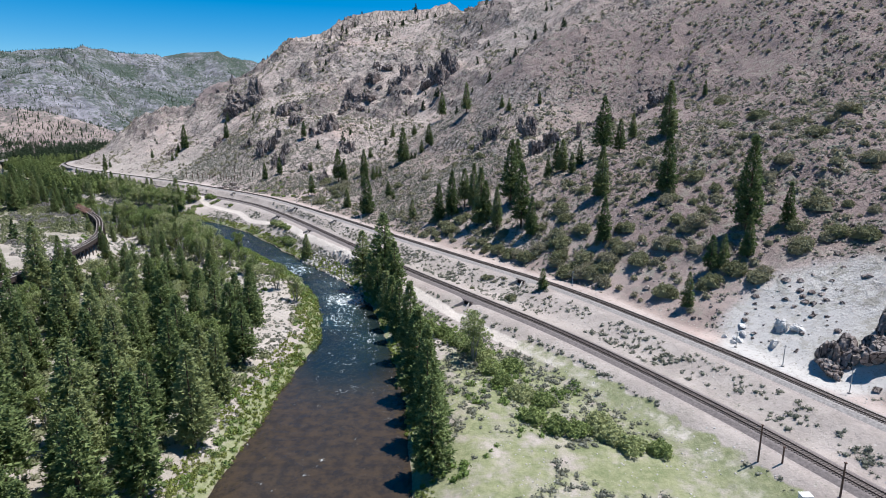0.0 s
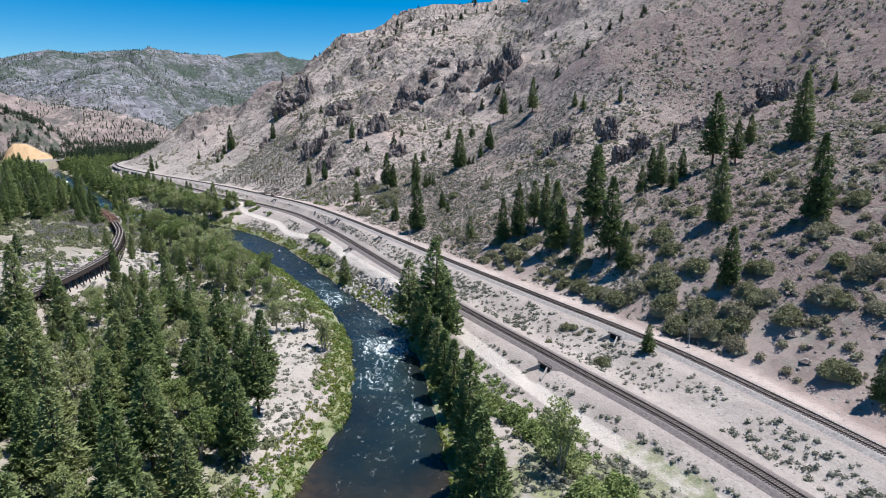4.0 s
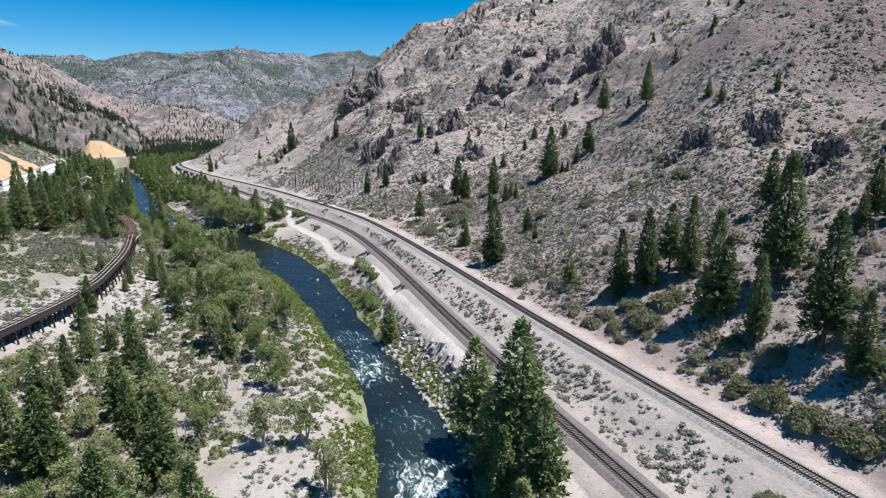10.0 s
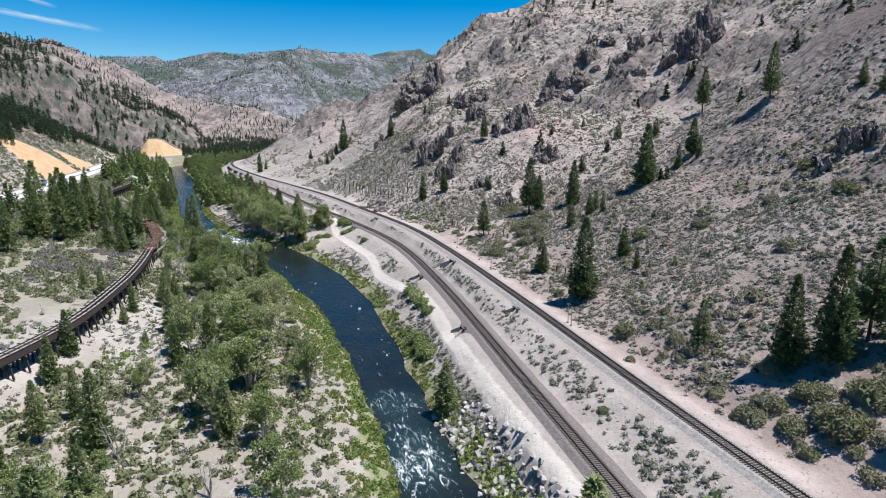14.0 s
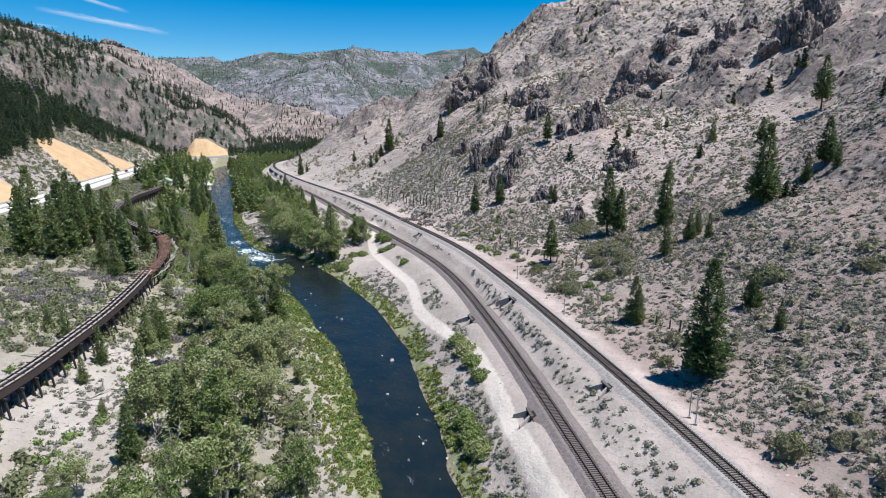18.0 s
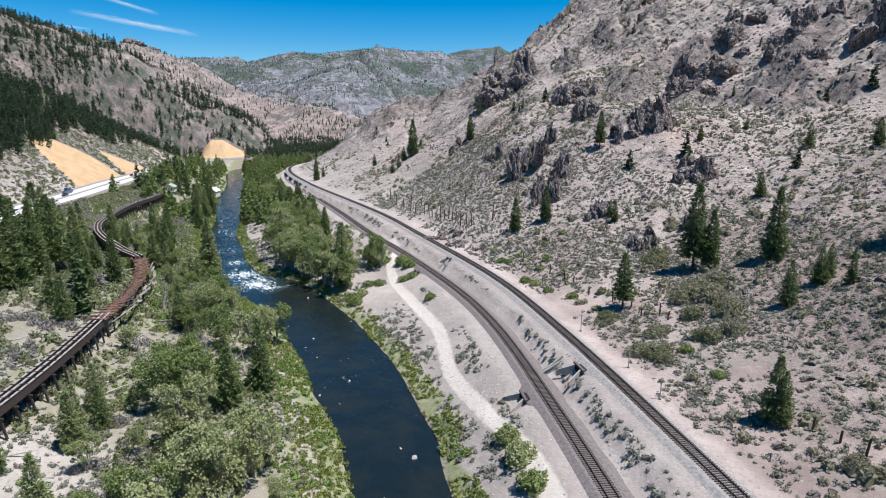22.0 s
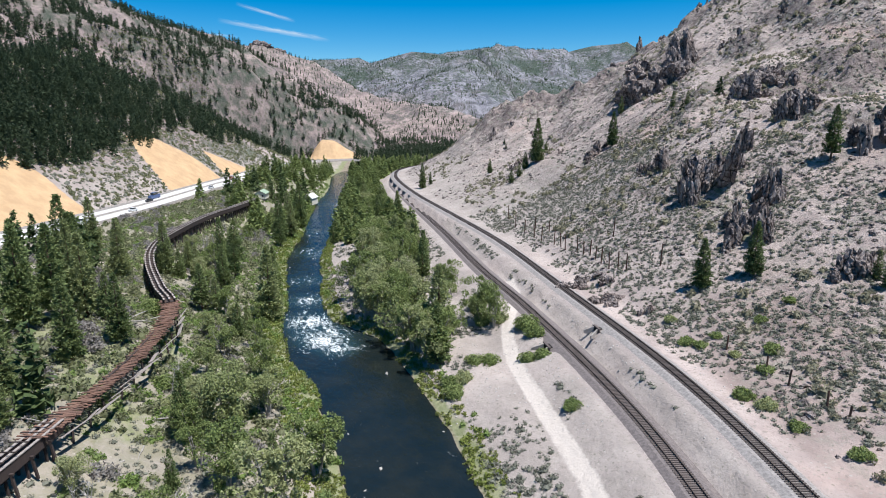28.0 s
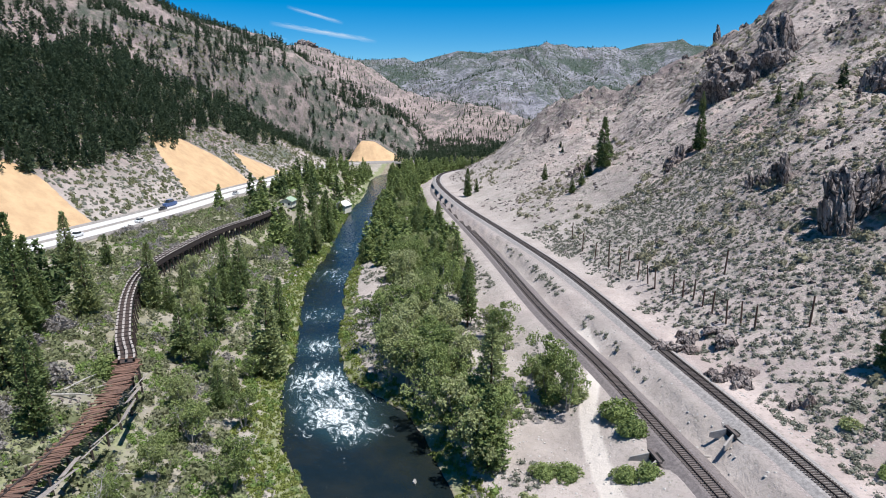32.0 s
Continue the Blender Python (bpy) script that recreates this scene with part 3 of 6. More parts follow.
def smooth_line(points, step=5.0):
    """Even points along a rounded line through the given ones, with the arc length at each."""
    p = np.array(points, float)
    q = np.vstack([2 * p[0] - p[1], p, 2 * p[-1] - p[-2]])
    out = []
    for i in range(1, len(q) - 2):
        n = max(2, int(np.linalg.norm(q[i + 1] - q[i]) / step))
        u = np.arange(n)[:, None] / n
        a, b, c, d = q[i - 1], q[i], q[i + 1], q[i + 2]
        out.append(0.5 * (2 * b + (c - a) * u + (2 * a - 5 * b + 4 * c - d) * u**2 + (3 * b - a - 3 * c + d) * u**3))
    out = np.vstack(out + [p[-1:]])
    return out, np.r_[0, np.cumsum(np.hypot(*np.diff(out, axis=0).T))]


def beside(x, y, line):
    """Signed distance from a line (positive to its right) and the arc length of the nearest place on it."""
    pts, arc = line
    best = np.full(x.shape, 1e18)
    side, along = np.zeros(x.shape), np.zeros(x.shape)
    for i in range(len(pts) - 1):
        a, d = pts[i], pts[i + 1] - pts[i]
        n = math.hypot(*d)
        tx, ty = d / n
        px, py = x - a[0], y - a[1]
        w = np.clip(px * tx + py * ty, 0, n)
        off = (px - w * tx) ** 2 + (py - w * ty) ** 2
        near = off < best
        best = np.where(near, off, best)
        along = np.where(near, arc[i] + w, along)
        side = np.where(near, np.sign(px * ty - py * tx), side)
    return np.sqrt(best) * side, along


def lattice(ix, iy, seed):
    h = (ix * 374761393 + iy * 668265263 + seed * 974634541) & 0xFFFFFFFF
    h = ((h ^ (h >> 13)) * 1274126177) & 0xFFFFFFFF
    return ((h ^ (h >> 16)) & 0xFFFF) / 65535.0


def grain(x, y, size, seed=0):
    """Smooth noise from -1 to 1 with lumps of the given size."""
    x, y = np.asarray(x, float) / size, np.asarray(y, float) / size
    ix, iy = np.floor(x).astype(np.int64), np.floor(y).astype(np.int64)
    u, v = x - ix, y - iy
    u, v = u * u * (3 - 2 * u), v * v * (3 - 2 * v)
    a, b = lattice(ix, iy, seed), lattice(ix + 1, iy, seed)
    c, d = lattice(ix, iy + 1, seed), lattice(ix + 1, iy + 1, seed)
    return 2 * (a + (b - a) * u + (c - a) * v + (a - b - c + d) * u * v) - 1


def rough(x, y, size, octaves=4, seed=0, ridged=False):
    total, amp, norm = 0, 1.0, 0
    for k in range(octaves):
        g = grain(x + 17.3 * k, y - 9.1 * k, size / 2**k, seed + k)
        total = total + amp * ((1 - 2 * np.abs(g)) if ridged else g)
        norm += amp
        amp *= 0.5
    return total / norm


def ease(v, a, b):
    t = np.clip((v - a) / (b - a), 0, 1)
    return t * t * (3 - 2 * t)


# height of the rocky side over the upper line: stations along it, distances from it
HILL_ALONG = [0, 100, 190, 280, 370, 450, 530, 620, 720, 850]
HILL_AWAY = [0, 8, 40, 90, 160, 240, 340, 460, 700]
HILL = [
    [-0.5, 0.5, 13, 40, 76, 111, 150, 176, 161],
    [-0.5, 0.5, 20, 46, 73, 115, 160, 182, 161],
    [-0.5, 0.5, 24, 48, 69, 119, 170, 188, 161],
    [-0.5, 0.5, 17, 42, 62, 123, 179, 192, 161],
    [-0.5, 0.5, 8, 32, 95, 129, 185, 195, 161],
    [-0.5, 0.5, 10, 29, 59, 114, 184, 195, 161],
    [-0.5, 0.5, 20, 54, 55, 100, 177, 194, 160],
    [-0.5, 0.5, 13, 46, 79, 135, 170, 191, 160],
    [-0.5, 0.5, 10, 29, 84, 136, 175, 189, 159],
    [-0.5, 0.5, 16, 54, 64, 143, 188, 205, 157],
]

# mountains beyond: ridge lines with heights
RIDGE_FOREST = [(-521, 368, 145), (-526, 402, 138), (-538, 439, 133), (-569, 475, 119), (-614, 525, 105), (-679, 599, 90), (-751, 696, 60), (-824, 804, 26), (-899, 923, -6)]
RIDGE_PEAK = [(-1011, 475, 246), (-1068, 653, 252), (-1090, 734, 223), (-1153, 835, 228), (-1223, 918, 210), (-1283, 1015, 205), (-1308, 1070, 213), (-1356, 1179, 210), (-1371, 1244, 231), (-1340, 1284, 214), (-1293, 1341, 195), (-1170, 1370, 121), (-1070, 1382, 93), (-930, 1406, 77), (-846, 1404, 55), (-776, 1390, 35), (-696, 1378, 6)]
RIDGE_FAR = [(-2378, 1810, 248), (-2132, 2128, 297), (-1984, 2211, 294), (-1908, 2214, 272), (-1780, 2328, 318), (-1708, 2447, 315), (-1679, 2531, 334), (-1592, 2589, 342), (-1518, 2636, 332), (-1480, 2716, 350), (-1386, 2823, 316), (-1330, 2906, 334), (-1258, 2992, 365), (-1154, 3088, 378), (-1067, 3119, 355), (-741, 3208, 297)]


def bilinear(table, us, vs, u, v):
    table = np.array(table, float)
    i = np.clip(np.searchsorted(us, u) - 1, 0, len(us) - 2)
    j = np.clip(np.searchsorted(vs, v) - 1, 0, len(vs) - 2)
    us, vs = np.array(us, float), np.array(vs, float)
    a = np.clip((u - us[i]) / (us[i + 1] - us[i]), 0, 1)
    b = np.clip((v - vs[j]) / (vs[j + 1] - vs[j]), 0, None)
    a = a * a * (3 - 2 * a)
    low = table[i, j] * (1 - a) + table[i + 1, j] * a
    high = table[i, j + 1] * (1 - a) + table[i + 1, j + 1] * a
    return low + (high - low) * b


def mountain(x, y, ridge, slope, lump, seed):
    line = smooth_line([p[:2] for p in ridge], 60)
    knots = np.r_[0, np.cumsum(np.hypot(*np.diff(np.array(ridge)[:, :2], axis=0).T))]
    side, along = beside(x, y, line)
    top = np.interp(along * knots[-1] / line[1][-1], knots, [p[2] for p in ridge])
    gully = rough(x, y, lump, 4, seed, True)
    return top + gully * (0.28 if lump > 200 else 0.20) * top * ease(np.abs(side), 20, 250) - slope * np.abs(side) * (1 + 0.25 * rough(x, y, lump * 1.5, 2, seed + 9))


LINES = {k: smooth_line(v) for k, v in (("upper", RAIL_UPPER), ("lower", RAIL_LOWER), ("river", RIVER), ("flume", FLUME), ("road", HIGHWAY), ("path", PATH_LINE))}
RIVER_ARC = np.r_[0, np.cumsum(np.hypot(*np.diff(np.array(RIVER, float), axis=0).T))]


def river_edge(side, along):
    """Distance past the water's edge (negative in the water)."""
    k = RIVER_ARC[-1] / LINES["river"][1][-1]
    return np.abs(side) - np.interp(along * k, RIVER_ARC, RIVER_WIDTH) / 2


def smax(a, b, k):
    return 0.5 * (a + b + np.sqrt((a - b) ** 2 + k * k))


def smin(a, b, k):
    return 0.5 * (a + b - np.sqrt((a - b) ** 2 + k * k))


# culverts: line, place along it, width of the mouth
CULVERTS = [("lower", 182.7, 3.0), ("upper", 193.1, 2.6), ("lower", 324.0, 1.8), ("upper", 335.8, 1.6), ("lower", 375.5, 2.8), ("upper", 389.6, 3.0), ("lower", 471.0, 2.2), ("upper", 483.7, 1.6)]


def culvert_place(line, along):
    """The track's middle over a culvert, and the way out of its mouth, towards the river."""
    pts, arc = LINES[line]
    p = np.array([np.interp(along, arc, pts[:, 0]), np.interp(along, arc, pts[:, 1])])
    q = np.array([np.interp(along + 1, arc, pts[:, 0]), np.interp(along + 1, arc, pts[:, 1])])
    t = (q - p) / np.linalg.norm(q - p)
    return p, np.array([-t[1], t[0]])


def cut_knoll(x, y):
    """The knoll behind the road's last bend, cut open towards the river."""
    a = ((x + 646) * 43 + (y - 774) * 35) / 55.4
    b = ((y - 774) * 43 - (x + 646) * 35) / 55.4
    top = np.interp(a, [-10, -1, 6, 20, 40, 60], [0, 17, 25, 24, 12, 0]) + 1.5 * rough(x, y, 12, 2, 33)
    return 4 + top * ease(b, -24, 10) * ease(b, 130, 40)


def land(x, y):
    """Height of the ground, and the distances that its cover follows."""
    x, y = np.asarray(x, float), np.asarray(y, float)
    up, up_s = beside(x, y, LINES["upper"])
    lo, lo_s = beside(x, y, LINES["lower"])
    rv, rv_s = beside(x, y, LINES["river"])
    fl, fl_s = beside(x, y, LINES["flume"])
    hw, hw_s = beside(x, y, LINES["road"])
    pa, pa_s = beside(x, y, LINES["path"])
    edge = river_edge(rv, rv_s) + 0.9 * rough(x, y, 9, 2, 31)
    n8, n30 = rough(x, y, 8, 3, 3), rough(x, y, 34, 3, 5)
    road_z = np.interp(hw_s, ROAD_ARC, ROAD_HEIGHT)
    # rocky side
    hill = RAIL_Z - 0.5 + bilinear(HILL, HILL_ALONG, HILL_AWAY, up_s, np.clip(up, 0, None))
    steep = ease(up, 25, 110)
    craggy = ease(rough(x, y, 45, 3, 14), -0.1, 0.5) * (0.65 + 0.35 * ease(up_s, 380, 520))
    hill = hill + steep * (4.0 * rough(x, y, 80, 3, 11, True) + 4.2 * rough(x, y, 26, 3, 12, True) * (0.4 + craggy) + 0.9 * rough(x, y, 7, 2, 13))
    hill = hill + craggy * steep * (4.2 * rough(x, y, 13, 3, 17, True)) + 0.35 * n8 * ease(up, 5, 15)
    ribs = rough(up_s + 14 * rough(x, y, 40, 2, 24), 0.22 * up, 34, 3, 25, True)
    hill = hill + 3.6 * ribs * ease(up, 20, 70)
    broken = ease(rough(x, y, 15, 3, 18), 0.02, 0.16) + 0.7 * ease(rough(x, y, 7, 2, 19), 0.1, 0.25)
    hill = hill + 3.4 * broken * craggy * ease(up, 30, 80) - 4.6 * steep
    bed_up = RAIL_Z - 0.5 - np.clip(np.abs(up) - 4.5, 0, None) / 2.2
    rocky = smax(bed_up, hill, 0.8)
    # banks between the lines
    bed_lo = LOWER_Z - 0.5 - np.clip(np.abs(lo) - 4.8, 0, None) / 2.0
    shelf = 7.6 + 0.3 * n8 + 0.5 * n30
    between = smax(smax(bed_up, bed_lo, 0.8), shelf, 0.8)
    between = smin(between, LOWER_Z - 0.85 + np.clip(np.abs(lo) - 4.3, 0, None) * 1.1, 0.2)
    between = np.where(up > -6.5, np.maximum(between, bed_up), between)
    wet = -0.15 + 0.3 * np.clip(edge, -4, 0)
    bench = smin(4.2 + 0.4 * n30 + 0.2 * n8, 0.36 * edge - 0.1, 0.6)
    right = np.where(edge > 0, smin(smax(bed_lo, bench, 0.8), 0.62 * edge - 0.1, 0.3), wet)
    right = np.where(lo > -8.5, np.maximum(right, bed_lo), right)
    # wooded side
    flat = smin(2.6 + 0.05 * np.clip(edge, 0, 90) + 0.8 * n30 + 0.3 * n8, 0.3 * edge - 0.1, 0.8)
    toward = ease(-fl, -15, 12)
    rise = flat + (11.8 + 1.2 * n30 - flat) * toward + np.clip(-fl - 6, 0, 60) * 0.05
    left = np.where(edge > 0, flat + (rise - flat) * ease(edge, 14, 34), wet)
    left = left + (road_z - left) * ease(hw, 40, 13) * (hw > 0)
    cut = road_z + np.clip(-hw - 13, 0, 42) * 0.70 + np.clip(-hw - 55, 0, None) * 0.62
    spur = mountain(x, y, RIDGE_FOREST, 0.60, 110, 21)
    cut = smin(cut + ease(-hw, 25, 90) * 5 * rough(x, y, 60, 4, 15, True), np.maximum(spur, road_z - 2), 10)
    behind = ease(hw_s, 760, 620)
    left = np.where(hw < -13, cut * behind + np.maximum(road_z, 5) * (1 - behind), np.where(np.abs(hw) <= 13, road_z, left))
    z = np.where(up > 0, rocky, np.where(lo > 0, between, np.where(rv > 0, right, left)))
    for line, along, width in CULVERTS:
        p, out = culvert_place(line, along)
        z = z - (0.9 + 0.35 * width) * np.exp(-((x - p[0] - 6.2 * out[0]) ** 2 + (y - p[1] - 6.2 * out[1]) ** 2) / 2.9**2)
    # far country
    far = np.maximum.reduce([spur - 4, mountain(x, y, RIDGE_PEAK, 0.42, 170, 22), mountain(x, y, RIDGE_FAR, 0.36, 400, 23)])
    open_land = ease(np.abs(hw), 60, 160) * (hw < 0)
    z = np.where((up < 0) & (hw < 0), np.maximum(z, far * open_land - 50 * (1 - open_land)), z)
    gone = ease(y, 950, 1200)
    z = z * (1 - gone) + np.maximum(far, 6 + 4 * n30) * gone
    z = np.maximum(z, cut_knoll(x, y)) * (hw < -13) + z * (hw >= -13)
    return z, dict(up=up, lo=lo, rv=rv, fl=fl, hw=hw, pa=pa, edge=edge, up_s=up_s, lo_s=lo_s, rv_s=rv_s, fl_s=fl_s, hw_s=hw_s)


# ---- ground sheet ----
AX, BX = np.array([-0.680073, 0.733145]), np.array([0.733145, 0.680073])


def spaced(lo, hi, fine_lo, fine_hi, step, grow):
    mid = list(np.arange(fine_lo, fine_hi + step, step))
    out, d, v = [], step, mid[-1]
    while v < hi:
        d *= grow
        v += d
        out.append(v)
    back, d, v = [], step, mid[0]
    while v > lo:
        d *= grow
        v -= d
        back.append(v)
    return np.array(back[::-1] + mid + out)


def quick_mesh(name, co, faces, material, smooth=False):
    """A mesh from arrays of corners and of triangles or quads."""
    me = bpy.data.meshes.new(name)
    co, faces = np.asarray(co, np.float32), np.asarray(faces, np.int32)
    n, k = faces.shape
    me.vertices.add(len(co))
    me.vertices.foreach_set("co", co.ravel())
    me.loops.add(n * k)
    me.loops.foreach_set("vertex_index", faces.ravel())
    me.polygons.add(n)
    me.polygons.foreach_set("loop_start", np.arange(n, dtype=np.int32) * k)
    me.polygons.foreach_set("use_smooth", np.full(n, smooth))
    me.update(calc_edges=True)
    me.materials.append(material)
    return me


def part(name, mesh, parent, label=""):
    ob = new(name, mesh)
    ob.parent = parent
    if label:
        tagged(ob, label)
    return ob


def bump_at(x, y, cx, cy, r):
    return np.exp(-((x - cx) ** 2 + (y - cy) ** 2) / (r * r))


def scar_at(x, y, d):
    """1 on the bare orange cuts above the highway."""
    n20 = rough(x, y, 22, 3, 51)
    high = np.interp(y, [300, 396, 400, 409, 416, 428, 484, 491, 521, 544, 556, 561, 567, 592, 625], [34, 38, 40, 28, 9, -12, -12, 47, 46, 23, -8, -8, 28, 14, -4]) + 13 + 3 * n20
    scar = ease(-d["hw"], 11, 15) * ease(-d["hw"] - high, 4, -4) * (y < 660) * ease(high, 14, 17)
    knoll = ((y - 774) * 43 - (x + 646) * 35) / 55.4
    scar = np.maximum(scar, (cut_knoll(x, y) > 6) * ease(knoll, 14, 8) * (d["hw"] < -13))
    return scar


def bare_sand(x, y, d):
    """Near 1 on the open sand below the flume and the gravel on the inside of the bend."""
    sand = 1.15 * bump_at(x, y, -146, 272, 17) + 0.9 * bump_at(x, y, -163, 292, 10) + 0.9 * bump_at(x, y, -158, 240, 14)
    bar = ease(d["edge"], 7, 11) * ease(d["edge"], 30, 22) * ease(y, 135, 155) * ease(y, 245, 215)
    return np.clip(sand + 0.75 * bar + 0.5 * rough(x, y, 12, 3, 57), 0, 1) * (d["rv"] < 0)


def covers(x, y, d):
    """Values from 0 to 1 that tell the ground's material what lies where."""
    left = d["rv"] < 0
    n20 = rough(x, y, 22, 3, 51)
    pale = np.where(d["up"] > 0, 0.25 + 0.45 * ease(d["up_s"], 480, 620) * ease(d["up"], 90, 30), np.where(left, 0.75 + 0.5 * n20, 0.72 + 0.4 * n20))
    chalk = np.clip(bump_at(x, y, 88, 128, 20) * 1.3, 0, 1)
    talus = np.clip(bump_at(x, y, 124, 208, 26) + bump_at(x, y, 88, 205, 14) + bump_at(x, y, 60, 240, 12) + 1.2 * bump_at(x, y, 135, 220, 80) + 0.9 * bump_at(x, y, 195, 290, 75) + 0.9 * bump_at(x, y, 128, 395, 52) + 0.8 * bump_at(x, y, 165, 345, 60) + 0.8 * bump_at(x, y, 62, 442, 42), 0, 1) * (d["up"] > 20)
    hill = ease(d["up"], 12, 40) + ease(-d["hw"], 30, 80)
    sage = np.where(d["up"] > 8, 0.9, np.where(left, 0.5, 0.25)) * ease(np.abs(d["up"]), 4, 14)
    far = ease(np.hypot(x + 100, y - 200), 520, 900)
    timber = far * np.where(y > 1900, 0.50, 0.16) + ease(-d["hw"], 14, 34) * (y < 900) * 0.42
    rail = np.where(np.abs(d["lo"]) < np.abs(d["up"]), np.abs(d["lo"]), np.abs(d["up"]) + np.where(d["up"] > 0, 1.0, -0.4))
    scar = scar_at(x, y, d)
    lush = ease(d["edge"], np.where(left, 11, 7) + 4 * n20, 1.0) * 0.9
    inner = np.clip(0.16 + 0.6 * rough(x, y, 26, 3, 55), 0.1, 0.75) * ease(y, 255, 320) + 0.34 * ease(y, 215, 165) + 0.16
    lush = np.where(left & (d["edge"] > 10), inner * ease(d["hw"], 10, 30), lush * (d["hw"] > 0))
    open_sand = bare_sand(x, y, d)
    lush = lush * (1 - 0.9 * open_sand * (d["edge"] > 6))
    lush = np.maximum(lush, 0.66 * ease(y, 190, 130) * ((d["lo"] < -7) & (d["rv"] > 0)))
    remote = np.maximum(ease(-d["hw"], 16, 60), ease(y, 800, 950) * (d["up"] < 20))
    leafy = (1 - open_sand) * left * ease(d["edge"], 4, 12) * ease(d["hw"], 4, 16) * (0.35 + 0.65 * ease(y, 230, 330))
    crag = ease(rough(x, y, 45, 3, 14), -0.15, 0.45) * ease(d["up"], 25, 90) * (0.75 + 0.25 * ease(d["up_s"], 300, 480))
    umber = np.minimum(1, ease(d["up_s"], 500, 380) * ease(d["up"], 2.5, 8) + bump_at(x, y, -122, 424, 24) * ease(d["up"], 4, 8)) * np.clip(0.75 + 0.6 * n20, 0, 1) * (1 - chalk)
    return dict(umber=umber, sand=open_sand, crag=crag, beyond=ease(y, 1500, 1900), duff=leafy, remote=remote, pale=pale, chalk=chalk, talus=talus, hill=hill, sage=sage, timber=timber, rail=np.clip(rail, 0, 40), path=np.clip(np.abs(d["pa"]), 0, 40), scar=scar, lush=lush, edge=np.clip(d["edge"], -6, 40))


us, vs = spaced(-150, 4300, 20, 820, 2.1, 1.03), spaced(-2700, 1500, -60, 430, 2.1, 1.03)
U, V = np.meshgrid(us, vs, indexing="ij")
GX, GY = (U * AX[0] + V * BX[0]).ravel(), (U * AX[1] + V * BX[1]).ravel()
GZ, near_lines = land(GX, GY)
idx = np.arange(U.size).reshape(U.shape)
quads = np.stack([idx[:-1, :-1], idx[:-1, 1:], idx[1:, 1:], idx[1:, :-1]], -1).reshape(-1, 4)
GRID = {key: values.reshape(U.shape) for key, values in {"z": GZ, **near_lines}.items()}


def survey(x, y):
    """As land(), read from the ground sheet."""
    x, y = np.asarray(x, float), np.asarray(y, float)
    u, v = x * AX[0] + y * AX[1], x * BX[0] + y * BX[1]
    i, j = np.clip(np.searchsorted(us, u) - 1, 0, len(us) - 2), np.clip(np.searchsorted(vs, v) - 1, 0, len(vs) - 2)
    a, b = (u - us[i]) / (us[i + 1] - us[i]), (v - vs[j]) / (vs[j + 1] - vs[j])
    out = {}
    for key, g in GRID.items():
        out[key] = g[i, j] * (1 - a) * (1 - b) + g[i + 1, j] * a * (1 - b) + g[i, j + 1] * (1 - a) * b + g[i + 1, j + 1] * a * b
    return out.pop("z"), out


def ground_z(x, y):
    return float(survey(np.array([x]), np.array([y]))[0][0])


ground_mesh = quick_mesh("ground", np.stack([GX, GY, GZ], 1), quads, GROUND, True)
for key, values in covers(GX, GY, near_lines).items():
    ground_mesh.attributes.new(key, "FLOAT", "POINT").data.foreach_set("value", np.asarray(values, np.float32))
ground = tagged(new("ground", ground_mesh), "dry pinkish-grey canyon ground with rocky slopes and gravel", "ground", kind="structure")


def offset_line(line, off):
    pts, arc = line
    d = np.gradient(pts, axis=0)
    d /= np.linalg.norm(d, axis=1)[:, None]
    return pts + np.stack([d[:, 1], -d[:, 0]], 1) * np.asarray(off).reshape(-1, 1), d


def swept(line, profile, z):
    """Corners and quads of a profile of (offset, height) swept along a line; z: height along it."""
    rows = []
    for off, h in profile:
        p, _ = offset_line(line, off)
        rows.append(np.column_stack([p, np.broadcast_to(z, len(p)) + h]))
    co = np.stack(rows, 1)
    n, k = co.shape[:2]
    i = np.arange(n * k).reshape(n, k)
    return co.reshape(-1, 3), np.stack([i[:-1, :-1], i[1:, :-1], i[1:, 1:], i[:-1, 1:]], -1).reshape(-1, 4)[:, ::-1]


# ---- river ----
fine_river = smooth_line(RIVER, 2.0)
half = np.interp(fine_river[1] * RIVER_ARC[-1] / fine_river[1][-1], RIVER_ARC, RIVER_WIDTH) / 2 + 2.5
cols = np.linspace(-1, 1, 19)
wx, wy = np.zeros((len(half), 19)), np.zeros((len(half), 19))
for k, c in enumerate(cols):
    p, _ = offset_line(fine_river, c * half)
    wx[:, k], wy[:, k] = p[:, 0], p[:, 1]
FOAM = [(-34, 204, 8, 0.95), (-41, 212, 8, 0.6), (-47, 227, 9, 0.55), (-34, 184, 9, 0.6), (-23, 172, 10, 0.5), (-62, 250, 7, 0.75), (-68, 258, 6, 0.6), (-76, 270, 7, 0.45), (-232, 407, 8, 1.1), (-219, 399, 8, 1.0), (-209, 397, 6, 0.8), (-247, 419, 8, 0.9), (-266, 436, 9, 0.55), (-300, 464, 14, 0.42), (-330, 496, 14, 0.4), (-400, 567, 22, 0.5), (-24, 145, 16, 0.35)]
foam = sum(0.8 * a * bump_at(wx, wy, cx, cy, r) for cx, cy, r, a in FOAM) + 0.19 + 0.2 * rough(wx, wy, 16, 2, 61)
shoal = ease(wy, 165, 110) + 0.5 * np.abs(cols)[None, :] ** 3
wz = 0.05 * rough(wx, wy, 3, 2, 62) + foam * 0.28 * rough(wx, wy, 2.6, 2, 63)
i = np.arange(wx.size).reshape(wx.shape)
